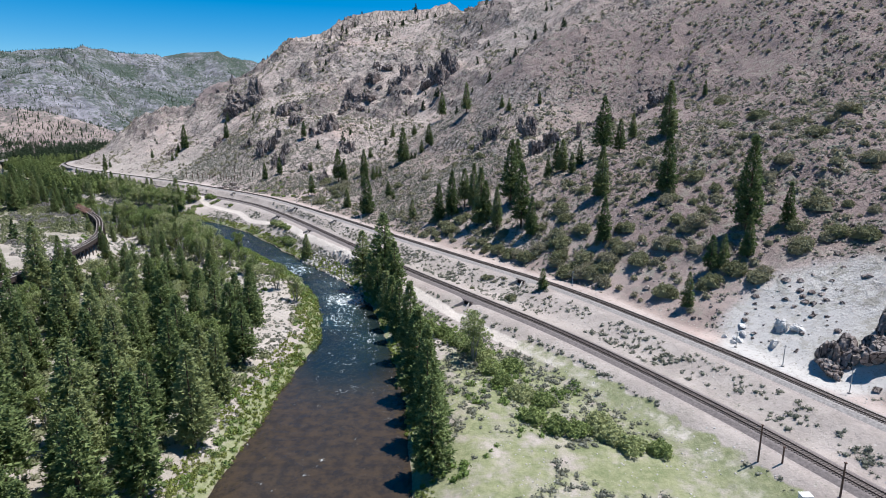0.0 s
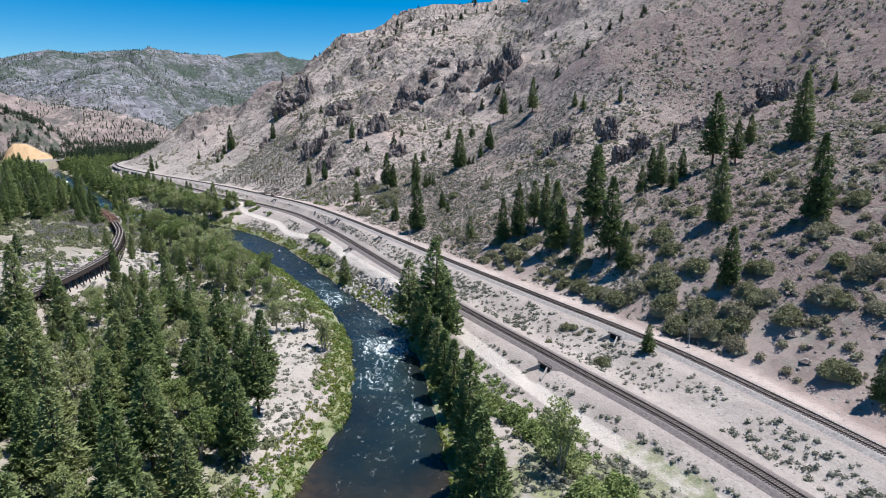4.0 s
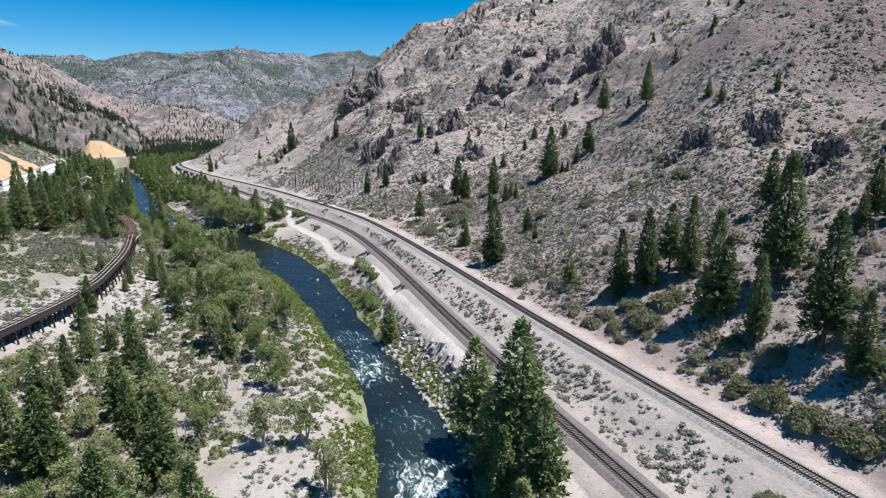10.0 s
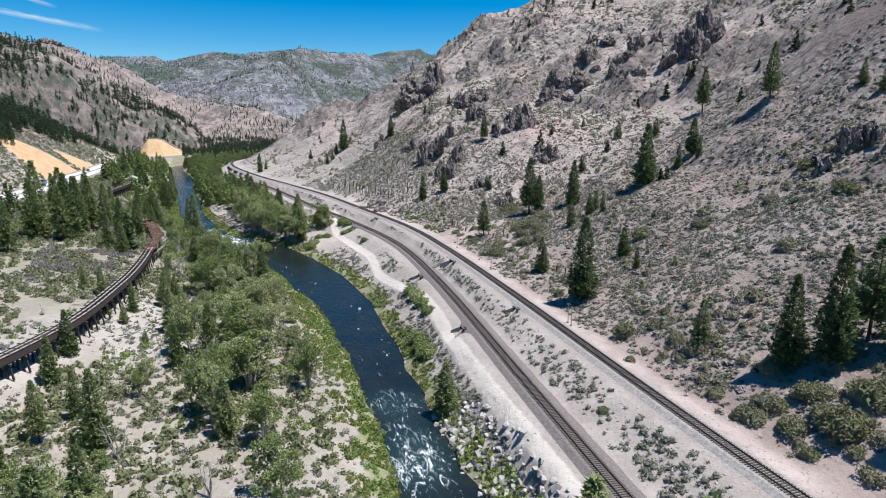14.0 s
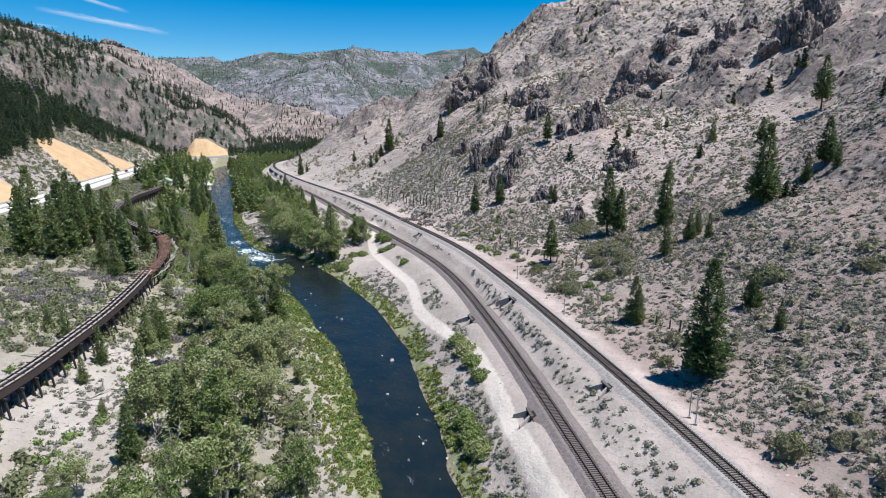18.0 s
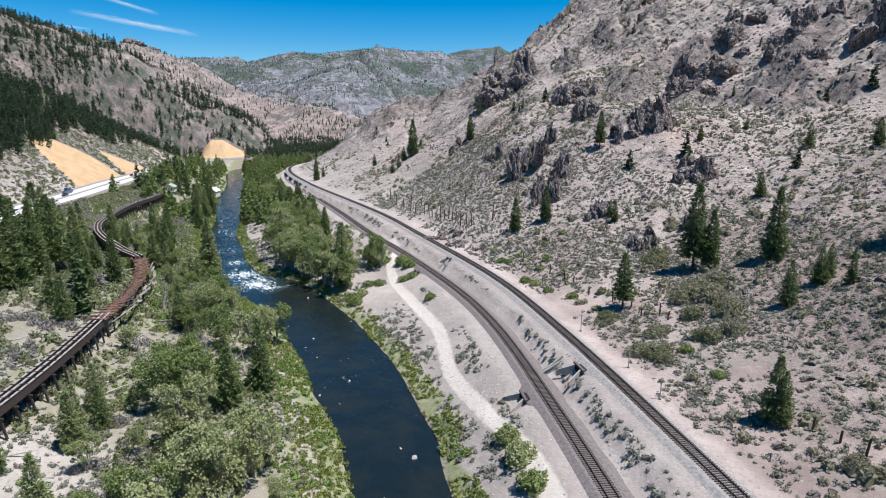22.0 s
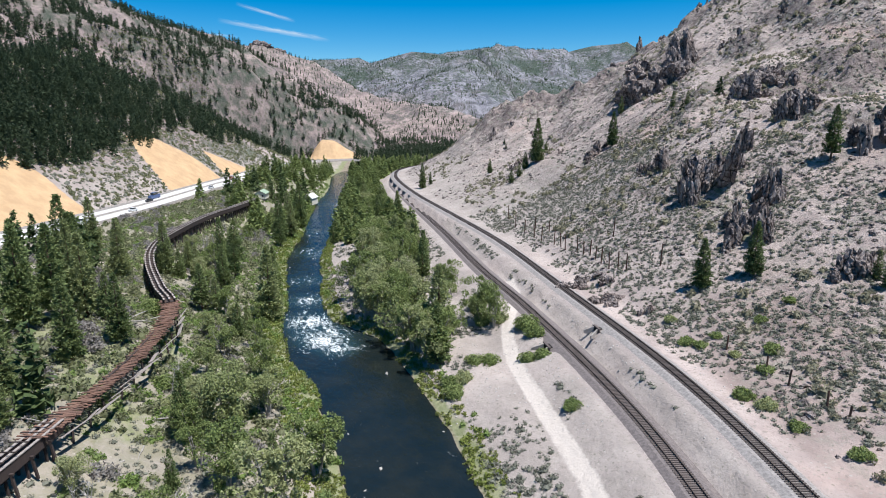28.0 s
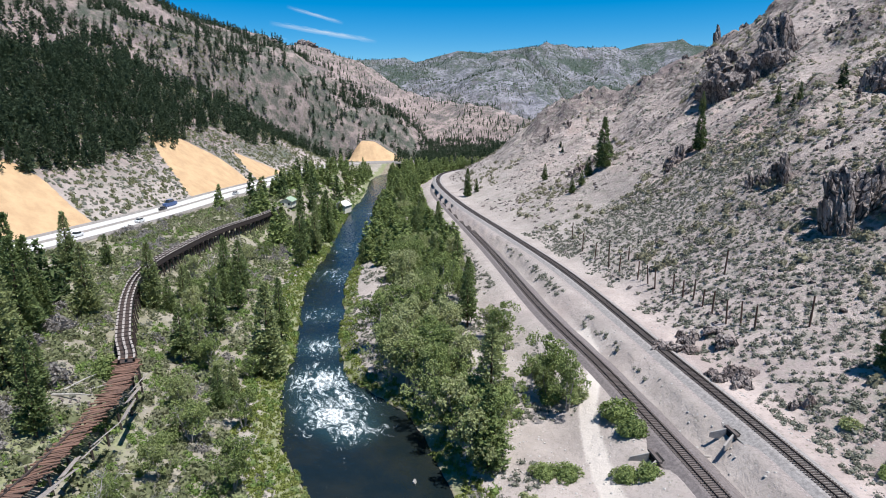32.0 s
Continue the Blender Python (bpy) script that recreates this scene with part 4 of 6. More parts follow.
wq = np.stack([i[:-1, :-1], i[1:, :-1], i[1:, 1:], i[:-1, 1:]], -1).reshape(-1, 4)[:, ::-1]
water_mesh = quick_mesh("river_water", np.stack([wx.ravel(), wy.ravel(), wz.ravel()], 1), wq, WATER, True)
for key, values in (("foam", foam), ("shoal", shoal)):
    water_mesh.attributes.new(key, "FLOAT", "POINT").data.foreach_set("value", values.ravel().astype(np.float32))
uv = water_mesh.uv_layers.new(name="flow")
flow_uv = np.stack([np.broadcast_to(cols * 9, wx.shape).ravel(), np.repeat(fine_river[1], 19)], 1)
uv.data.foreach_set("uv", flow_uv[wq.ravel()].astype(np.float32).ravel())
tagged(new("water", water_mesh), "dark blue mountain river with white rapids", "water", kind="structure")


# ---- highway with concrete barriers ----
fine_road = smooth_line(HIGHWAY, 6.0)
road_z = np.interp(fine_road[1], ROAD_ARC, ROAD_HEIGHT)
highway = tagged(new("road"), "pale concrete highway with barriers above the river", "road", kind="structure")
part("carriageway", quick_mesh("carriageway", *swept(fine_road, [(-10.5, -0.6), (-10.4, 0.25), (0, 0.4), (10.4, 0.25), (10.5, -0.6)], road_z), ASPHALT), highway)
for off in (-10.9, 0.0, 11.0):
    part("barrier", quick_mesh("barrier", *swept(fine_road, [(off - 0.35, 0.1), (off - 0.12, 1.25), (off + 0.12, 1.25), (off + 0.35, 0.1)], road_z), CONCRETE), highway)
for off in (-5.2, 5.2):
    part("lane_line", quick_mesh("lane_line", *swept(fine_road, [(off - 0.12, 0.34), (off + 0.12, 0.34)], road_z), WHITE_PAINT), highway)


# ---- railways ----
def box_arrays(sx, sy, sz, z0=0.0):
    co = np.array([(x * sx / 2, y * sy / 2, z0 + z * sz) for z in (0, 1) for x, y in ((-1, -1), (1, -1), (1, 1), (-1, 1))])
    f = np.array([(3, 2, 1, 0), (4, 5, 6, 7), (0, 1, 5, 4), (1, 2, 6, 5), (2, 3, 7, 6), (3, 0, 4, 7)])
    return co, f


def joined(pieces):
    """One pair of arrays out of many."""
    co, fa, n = [], [], 0
    for c, f in pieces:
        co.append(c)
        fa.append(np.asarray(f) + n)
        n += len(c)
    return np.vstack(co), np.vstack(fa)


def turned(arrays, m):
    co, f = arrays
    m = np.array(m)
    return co @ m[:3, :3].T + m[:3, 3], f


def places_along(line, step, start, stop):
    pts, arc = line
    s = np.arange(start, stop, step)
    x, y = np.interp(s, arc, pts[:, 0]), np.interp(s, arc, pts[:, 1])
    h = np.unwrap(np.arctan2(*np.gradient(pts, axis=0).T[::-1]))
    return x, y, np.interp(s, arc, h)


tie_co, tie_f = box_arrays(2.6, 0.24, 0.2)
TIE_MESH = quick_mesh("tie", tie_co, tie_f, TIE_WOOD)


def railway(name, line_points, z, ballast, near, label):
    """One track: ballast bed, two rails on wooden ties; near: the stretch of ties built one by one."""
    line = smooth_line(line_points, 2.0)
    track = tagged(new(name), label, "railway track", kind="structure")
    bed = [(-3.9, -0.9), (-3.3, -0.6), (-1.9, 0.05), (1.9, 0.05), (3.3, -0.6), (3.9, -0.9)]
    part("ballast", quick_mesh("ballast", *swept(line, bed, z), ballast), track)
    for off in (-0.755, 0.755):
        rail = [(off - 0.07, 0.19), (off - 0.03, 0.22), (off - 0.05, 0.38), (off + 0.05, 0.38), (off + 0.03, 0.22), (off + 0.07, 0.19)]
        part("rail", quick_mesh("rail", *swept(line, rail, z), RAIL_STEEL), track, "dark rusty steel rail")
    far = []
    x, y, h = places_along(line, 0.52, 0.0, line[1][-1])
    s = np.arange(0.0, line[1][-1], 0.52)
    for k in range(len(x)):
        m = Matrix.Translation((x[k], y[k], z + 0.0)) @ Matrix.Rotation(h[k] - math.pi / 2, 4, "Z")
        if near <= s[k] < near + 0.52 * 280:
            part("tie", TIE_MESH, track).matrix_basis = m
        else:
            far.append(turned((tie_co, tie_f), m))
    tagged(part("ties", quick_mesh("ties", *joined(far), TIE_WOOD), track), kind="stuff")
    return track


railway("upper_railway", RAIL_UPPER, RAIL_Z, BALLAST_PALE, 60, "single railway track on pale ballast along the foot of the slope")
railway("lower_railway", RAIL_LOWER, LOWER_Z, BALLAST, 90, "single railway track on dark ballast above the river")


# ---- timber flume on its trestle ----
fine_flume = smooth_line(FLUME, 1.0)
FALL_A, FALL_B = 194.0, 252.0
flume = tagged(new("flume_trestle"), "old dark timber flume on a wooden trestle, weathered brown", "flume")
flume_end = fine_flume[1][-1]


def stretch_of(line, a, b):
    pts, arc = line
    keep = (arc >= a) & (arc <= b)
    return pts[keep], arc[keep]


for a, b in ((0.0, FALL_A), (FALL_B, flume_end)):
    piece = stretch_of(fine_flume, a, b)
    sag = FLUME_Z - 0.8 * ease(piece[1], FALL_A - 40, FALL_A) * (a == 0)
    for off in (-1.25, 1.25):
        part("side_wall", quick_mesh("side_wall", *swept(piece, [(off - 0.09, -1.0), (off - 0.09, 0.75), (off + 0.09, 0.75), (off + 0.09, -1.0)], sag), TRESTLE_WOOD), flume, "dark board wall of the flume box")
        part("cap_rail", quick_mesh("cap_rail", *swept(piece, [(off - 0.2, 0.72), (off - 0.2, 0.86), (off + 0.2, 0.86), (off + 0.2, 0.72)], sag), PALE_PLANK), flume, "sun-bleached top rail")
    part("walkway", quick_mesh("walkway", *swept(piece, [(-0.22, 0.84), (-0.22, 0.93), (0.22, 0.93), (0.22, 0.84)], sag), PALE_PLANK), flume, "pale walkway board along the flume")
    part("floor", quick_mesh("floor", *swept(piece, [(-1.2, 0.1), (1.2, 0.1)], sag), TRESTLE_WOOD), flume)
    for off in (-0.9, 0.0, 0.9):
        part("stringer", quick_mesh("stringer", *swept(piece, [(off - 0.15, -1.0), (off + 0.15, -1.0), (off + 0.15, -1.35), (off - 0.15, -1.35), (off - 0.15, -1.0)], sag), TRESTLE_WOOD), flume)
CROSS = quick_mesh("cross_tie", *box_arrays(2.9, 0.16, 0.14), TRESTLE_WOOD)
for a, b in ((40.0, FALL_A), (FALL_B, flume_end)):
    x, y, h = places_along(fine_flume, 2.6, a, b)
    for k in range(len(x)):
        part("cross_tie", CROSS, flume).matrix_basis = Matrix.Translation((x[k], y[k], FLUME_Z + (0.86 if k % 2 else 0.88))) @ Matrix.Rotation(h[k] - math.pi / 2, 4, "Z")


def beam(p, q, w):
    """A square timber from p to q."""
    p, q = Vector(p), Vector(q)
    m = Matrix.Translation(p) @ (q - p).to_track_quat("Z", "Y").to_matrix().to_4x4()
    return turned(box_arrays(w, w, (q - p).length), m)


x, y, h = places_along(fine_flume, 4.2, 30.0, flume_end)
s_bent = np.arange(30.0, flume_end, 4.2)
bent_z = survey(x, y)[0]
for k in range(len(x)):
    if FALL_A - 4 < s_bent[k] < FALL_B:
        continue
    nx, ny = math.sin(h[k]), -math.cos(h[k])
    top, foot = FLUME_Z - 1.35, bent_z[k] - 0.4
    if top - foot < 0.8:
        foot = top - 0.8
    cap = part("bent", quick_mesh("bent", *beam((x[k] - nx * 1.9, y[k] - ny * 1.9, top), (x[k] + nx * 1.9, y[k] + ny * 1.9, top), 0.34), TRESTLE_WOOD), flume, "dark timber trestle bent")
    for o in (-2.0, -0.7, 0.7, 2.0):
        part("post", quick_mesh("post", *beam((x[k] + nx * o, y[k] + ny * o, foot), (x[k] + nx * o * 0.75, y[k] + ny * o * 0.75, top), 0.32), TRESTLE_WOOD), cap)
    part("brace", quick_mesh("brace", *beam((x[k] - nx * 1.9, y[k] - ny * 1.9, foot + 0.4), (x[k] + nx * 1.5, y[k] + ny * 1.5, top - 0.2), 0.18), TRESTLE_WOOD), cap)

# fallen stretch: slats sliding down to the slope
fallen = tagged(new("fallen_flume"), "collapsed red-brown flume slats lying on the slope", "flume wreck")
random.seed(11)
SLATS = [quick_mesh("slat", *box_arrays(random.uniform(3.4, 4.6), random.uniform(0.25, 0.4), 0.12), PLANK_WOOD) for _ in range(4)]
x, y, h = places_along(fine_flume, 0.42, FALL_A - 6, FALL_B + 3)
for k in range(len(x)):
    u = k / len(x)
    drop = 0.5 + 1.5 * math.sin(math.pi * u) ** 0.7
    tilt = random.gauss(0, 0.07) - 0.20 * math.sin(math.pi * u)
    z = FLUME_Z + 0.55 - drop * 0.9 + random.uniform(-0.08, 0.1)
    side = random.gauss(0, 0.25)
    ob = part("slat", SLATS[k % 4], fallen)
    ob.matrix_basis = Matrix.Translation((x[k] + math.sin(h[k]) * side, y[k] - math.cos(h[k]) * side, z)) @ Matrix.Rotation(h[k] - math.pi / 2 + random.gauss(0, 0.10), 4, "Z") @ Matrix.Rotation(tilt, 4, "Y")
x, y, h = places_along(fine_flume, 4.0, FALL_A, FALL_B - 4)
for k in range(len(x)):
    for o, low in ((-1.1, 1.75), (0.9, 1.95)):
        p0 = (x[k] + math.sin(h[k]) * o, y[k] - math.cos(h[k]) * o, FLUME_Z + 0.45 - low)
        k2 = min(k + 1, len(x) - 1)
        step = 4.3 if k2 == k else math.hypot(x[k2] - x[k], y[k2] - y[k]) + 0.3
        part("stringer", quick_mesh("stringer", *beam(p0, (p0[0] + math.cos(h[k]) * step, p0[1] + math.sin(h[k]) * step, p0[2] + random.gauss(0, 0.08)), 0.3), TRESTLE_WOOD), fallen)
    if random.random() < 0.85:
        o, turn = random.uniform(2.2, 3.4), h[k] + random.gauss(0, 0.16)
        px, py = x[k] + math.sin(h[k]) * o, y[k] - math.cos(h[k]) * o
        side = part("side_wall", quick_mesh("side_wall", *turned(box_arrays(random.uniform(4.5, 7.5), 0.12, 0.9), pose(px, py, FLUME_Z - random.uniform(1.7, 2.6), random.uniform(35, 70), 0, math.degrees(turn))), PALE_PLANK), fallen, "bleached grey board wall fallen outward")
random.seed(12)
POST = quick_mesh("prop", *box_arrays(0.3, 0.3, 4.5), TRESTLE_WOOD)
x, y, h = places_along(fine_flume, 5.0, FALL_A - 4, FALL_B)
for k in range(len(x)):
    for o in (-1.4, 1.4):
        px, py = x[k] + math.sin(h[k]) * o, y[k] - math.cos(h[k]) * o
        part("prop", POST, fallen).matrix_basis = Matrix.Translation((px, py, ground_z(px, py) - 0.3)) @ Matrix.Rotation(random.gauss(0, 0.1), 4, "X") @ Matrix.Diagonal((1, 1, 0.75, 1))


# ---- plants: templates ----
def tube(points, radii, sides=6):
    """A bent tapering stem through points."""
    co, fa = [], []
    for k, (p, r) in enumerate(zip(points, radii)):
        a = np.linspace(0, 2 * math.pi, sides, endpoint=False)
        co.append(np.column_stack([p[0] + r * np.cos(a), p[1] + r * np.sin(a), np.full(sides, p[2])]))
        if k:
            b = (k - 1) * sides
            fa += [(b + i, b + (i + 1) % sides, b + sides + (i + 1) % sides, b + sides + i) for i in range(sides)]
    return np.vstack(co), np.array(fa)


def tufts(rng, centres, size, count, flat=1.0):
    """Triangles of the given size, turned at random, round each centre."""
    c = np.repeat(np.asarray(centres, float), count, 0)
    size = np.repeat(np.broadcast_to(size, len(centres)), count)[:, None]
    a, b = rng.normal(size=(len(c), 3)), rng.normal(size=(len(c), 3))
    a[:, 2] *= flat
    b[:, 2] *= flat
    a /= np.linalg.norm(a, axis=1)[:, None]
    b -= (a * b).sum(1)[:, None] * a
    b /= np.linalg.norm(b, axis=1)[:, None]
    mid = c + rng.normal(size=c.shape) * size * 0.45
    tri = np.stack([mid + a * size, mid - 0.5 * a * size + 0.7 * b * size, mid - 0.5 * a * size - 0.7 * b * size], 1)
    return tri.reshape(-1, 3), np.arange(len(c) * 3).reshape(-1, 3)


def sprays(rng, bases, ways, size, count):
    """Slender needle sprays fanning from each base roughly along its way."""
    c, w = np.repeat(np.asarray(bases, float), count, 0), np.repeat(np.asarray(ways, float), count, 0)
    size = np.repeat(np.asarray(size, float), count)[:, None]
    d = w + 0.62 * rng.normal(size=c.shape)
    d /= np.linalg.norm(d, axis=1)[:, None]
    across = np.cross(d, rng.normal(size=c.shape))
    across /= np.linalg.norm(across, axis=1)[:, None]
    root = c + 0.30 * size * rng.normal(size=c.shape)
    long = size * rng.uniform(0.7, 1.2, (len(c), 1))
    tri = np.stack([root + across * size * 0.27, root - across * size * 0.27, root + d * long], 1)
    return tri.reshape(-1, 3), np.arange(len(c) * 3).reshape(-1, 3)


def pine_template(seed, height=20.0, spread=0.17, bare=0.12, dense=1.0):
    """Trunk and crown meshes of a pine of 20 m."""
    rng = np.random.default_rng(seed)
    lean = rng.normal(0, 0.25, 2)
    zs = np.array([-0.03, 0.025, 0.25, 0.5, 0.75, 0.975]) * height
    trunk = tube([(lean[0] * z / height, lean[1] * z / height, z) for z in zs], np.array([0.36, 0.32, 0.26, 0.19, 0.11, 0.03]) * height / 20, 7)
    centres, ways, sizes, limbs = [], [], [], [trunk]
    unit = height / 20
    z = bare * height
    while z < height * 0.985:
        f = (z / height - bare) / (1 - bare)
        reach = height * spread * (min(1.0, 0.66 + 1.9 * f) * (1 - f) ** 0.95 + 0.015) * rng.uniform(0.84, 1.14)
        n = int(rng.integers(7, 10))
        turn = rng.uniform(0, 6.28)
        for k in range(n):
            if rng.random() < 0.13:
                continue
            a = turn + 6.283 * k / n + rng.normal(0, 0.2)
            length = reach * rng.uniform(0.7, 1.12)
            droop = -0.24 + 0.6 * f + rng.normal(0, 0.07)
            steps = max(1, int(length / (0.85 * unit)))
            if f < 0.55 and k % 2 == 0:
                limbs.append(tube([(0, 0, z), (length * 0.85 * math.cos(a), length * 0.85 * math.sin(a), z + length * 0.8 * droop - 0.01)], [0.06 * unit, 0.02 * unit], 4))
            for j in range(steps):
                w = (j + 1.0) / steps
                if w < 0.25 and f < 0.6:
                    continue
                centres.append((length * w * math.cos(a), length * w * math.sin(a), z + length * w * droop + 0.1 * w * w * length))
                ways.append((math.cos(a), math.sin(a), 0.55))
                sizes.append((0.96 - 0.2 * w) * unit * (0.70 + 0.35 * (1 - f)))
        z += height * rng.uniform(0.021, 0.031) / dense
    centres.append((lean[0], lean[1], height * 0.95))
    ways.append((0, 0, 2.0))
    sizes.append(0.9 * unit)
    crown = sprays(rng, centres, ways, np.array(sizes), 10)
    return quick_mesh("trunk", *joined(limbs), BARK), quick_mesh("crown", *crown, NEEDLES)


def leafy_template(seed, height=12.0, width=0.75, leaf=0.215, clumps=34, per=132, mat_leaf=None, bark=None):
    """Limbs and crown meshes of a leafy tree of 12 m."""
    rng = np.random.default_rng(seed)
    stems, heads = [], []
    for k in range(int(rng.integers(2, 5))):
        a, lean = rng.uniform(0, 6.28), rng.uniform(0.08, 0.32)
        p = [np.array((0.25 * math.cos(a), 0.25 * math.sin(a), -0.3))]
        for j in range(5):
            p.append(p[-1] + np.array((math.cos(a) * lean + rng.normal(0, 0.08), math.sin(a) * lean + rng.normal(0, 0.08), 1.0)) * height * 0.17)
        stems.append(tube(p, [0.22, 0.18, 0.15, 0.11, 0.07, 0.03], 6))
        for j in (2, 3, 4):
            for _ in range(2):
                b = rng.uniform(0, 6.28)
                q = p[j] + np.array((math.cos(b), math.sin(b), 0.8)) * height * rng.uniform(0.08, 0.16)
                stems.append(tube([p[j], (p[j] + q) / 2 + rng.normal(0, 0.12, 3), q], [0.08, 0.06, 0.02], 5))
                heads.append(q)
        heads.append(p[-1])
    while len(heads) < clumps:
        v = rng.normal(size=3)
        v /= np.linalg.norm(v)
        r = rng.uniform(0.45, 1.0) ** 0.5
        heads.append(np.array((v[0] * width * 0.5, v[1] * width * 0.5, v[2] * 0.40)) * height * r + (0, 0, height * 0.56))
    centres = []
    for q in heads[:clumps]:
        r = height * rng.uniform(0.055, 0.125)
        v = rng.normal(size=(per // 2, 3))
        v /= np.linalg.norm(v, axis=1)[:, None]
        centres.append(q + v * r * rng.uniform(0.6, 1.0, (len(v), 1)))
    crown = tufts(rng, np.vstack(centres), leaf, 2)
    return quick_mesh("trunk", *joined(stems), bark or GREY_WOOD), quick_mesh("crown", *crown, mat_leaf or LEAVES)


def snag_template(seed, height=9.0):
    """Bare grey limbs of a dead tree."""
    rng = np.random.default_rng(seed)
    bits = []
    for k in range(4):
        p = [np.array((0.0, 0.0, -0.3))]
        d = np.array((rng.normal(0, 0.3), rng.normal(0, 0.3), 1.0))
        for j in range(5):
            p.append(p[-1] + d * height * 0.19 + rng.normal(0, 0.2, 3))
        bits.append(tube(p, [0.17, 0.14, 0.11, 0.08, 0.05, 0.02], 5))
        for j in (1, 2, 3, 4):
            for _ in range(3):
                v = rng.normal(size=3)
                v[2] = abs(v[2]) + 0.3
                v /= np.linalg.norm(v)
                q = p[j] + v * height * rng.uniform(0.12, 0.24)
                bits.append(tube([p[j], (p[j] + q) / 2 + rng.normal(0, 0.1, 3), q], [0.05, 0.035, 0.012], 4))
    return quick_mesh("dead_tree", *joined(bits), GREY_WOOD)


def bush_template(seed, material, tall=0.75, count=95, leaf=0.16):
    """A rounded uneven bush 2 m wide."""
    rng = np.random.default_rng(seed)
    v = rng.normal(size=(count, 3))
    v[:, 2] = np.abs(v[:, 2])
    v /= np.linalg.norm(v, axis=1)[:, None]
    lump = 0.82 + 0.22 * np.sin(3 * np.arctan2(v[:, 1], v[:, 0]) + seed) * (1 - v[:, 2]) + 0.10 * np.sin(7 * v[:, 0] + 5 * v[:, 1] + 2 * seed)
    c = v * (rng.uniform(0.62, 1.0, count) ** 0.6 * lump)[:, None] * (1, 1, tall * 1.25)
    return tufts(rng, c + (0, 0, 0.08), leaf, 2)


PINES = [pine_template(s, 20.0, w, b, d) for s, w, b, d in ((1, 0.175, 0.08, 1.0), (2, 0.158, 0.11, 1.05), (3, 0.20, 0.06, 1.0), (4, 0.165, 0.18, 0.95), (5, 0.185, 0.05, 1.1), (6, 0.20, 0.24, 0.9))]
SMALL_PINES = [pine_template(s, 9.0, w, 0.04, 0.8) for s, w in ((11, 0.23), (12, 0.27), (13, 0.20))]


def paler_needled(kinds):
    """The same trees with the paler needles used on the valley floor."""
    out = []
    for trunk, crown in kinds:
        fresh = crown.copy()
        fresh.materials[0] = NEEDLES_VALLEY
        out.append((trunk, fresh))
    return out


VALLEY_KINDS, SMALL_VALLEY_KINDS = paler_needled(PINES), paler_needled(SMALL_PINES)
LEAFY = [leafy_template(s, 12.0, w) for s, w in ((21, 0.7), (22, 0.85), (23, 0.6), (24, 0.95), (25, 0.75))]
SNAGS = [snag_template(s) for s in (31, 32, 33)]
rng = np.random.default_rng(5)


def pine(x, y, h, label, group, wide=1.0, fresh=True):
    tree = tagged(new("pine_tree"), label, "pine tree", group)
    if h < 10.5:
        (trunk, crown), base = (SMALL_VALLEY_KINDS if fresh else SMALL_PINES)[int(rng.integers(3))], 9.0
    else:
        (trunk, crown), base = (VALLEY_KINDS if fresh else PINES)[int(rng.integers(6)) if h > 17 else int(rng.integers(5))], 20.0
    k = h / base
    w = wide * k * rng.uniform(0.9, 1.12) * (1.12 if h > 10.5 and h < 16 else 1.0)
    tree.matrix_basis = Matrix.LocRotScale((x, y, ground_z(x, y)), Euler((0, 0, rng.uniform(0, 6.28))), (w, w, k))
    part("trunk", trunk, tree)
    part("crown", crown, tree)
    return tree


def leafy(x, y, h, label, group):
    tree = tagged(new("cottonwood_tree"), label, "leafy tree", group)
    limbs, crown = LEAFY[int(rng.integers(5))]
    k = h / 12.0
    w = k * rng.uniform(0.85, 1.15)
    tree.matrix_basis = Matrix.LocRotScale((x, y, ground_z(x, y)), Euler((0, 0, rng.uniform(0, 6.28))), (w, w, k))
    part("trunk", limbs, tree, "forked pale grey trunk")
    part("crown", crown, tree)
    return tree


for x, y, h in SLOPE_PINES_A + SLOPE_PINES_B + SLOPE_PINES_C:
    pine(x, y, h, "dark green pine on the dry rocky slope", "pines on the rocky slope", 1.0, False)
for x, y, h in BANK_PINES:
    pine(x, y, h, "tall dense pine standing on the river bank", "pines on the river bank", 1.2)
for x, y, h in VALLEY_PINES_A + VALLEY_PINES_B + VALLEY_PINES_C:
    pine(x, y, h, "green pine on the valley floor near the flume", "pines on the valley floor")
for x, y, h in LEAFY_TREES_A + LEAFY_TREES_B:
    leafy(x, y, max(5.0, min(h, 14.0)), "leafy green cottonwood with pale limbs by the river", "cottonwoods by the river")


def scatter(count, x0, x1, y0, y1, test, gap):
    """Places at random in a rectangle that pass a test of (x, y, distances), no nearer to each other than gap."""
    x, y = rng.uniform(x0, x1, count), rng.uniform(y0, y1, count)
    z, d = survey(x, y)
    ok = test(x, y, d)
    x, y, z = x[ok], y[ok], z[ok]
    cell, keep = {}, []
    for k in range(len(x)):
        key = (int(x[k] // gap), int(y[k] // gap))
        if all((x[k] - x[j]) ** 2 + (y[k] - y[j]) ** 2 > gap * gap for a in (-1, 0, 1) for b in (-1, 0, 1) for j in cell.get((key[0] + a, key[1] + b), ())):
            cell.setdefault(key, []).append(k)
            keep.append(k)
    return x[keep], y[keep], z[keep]


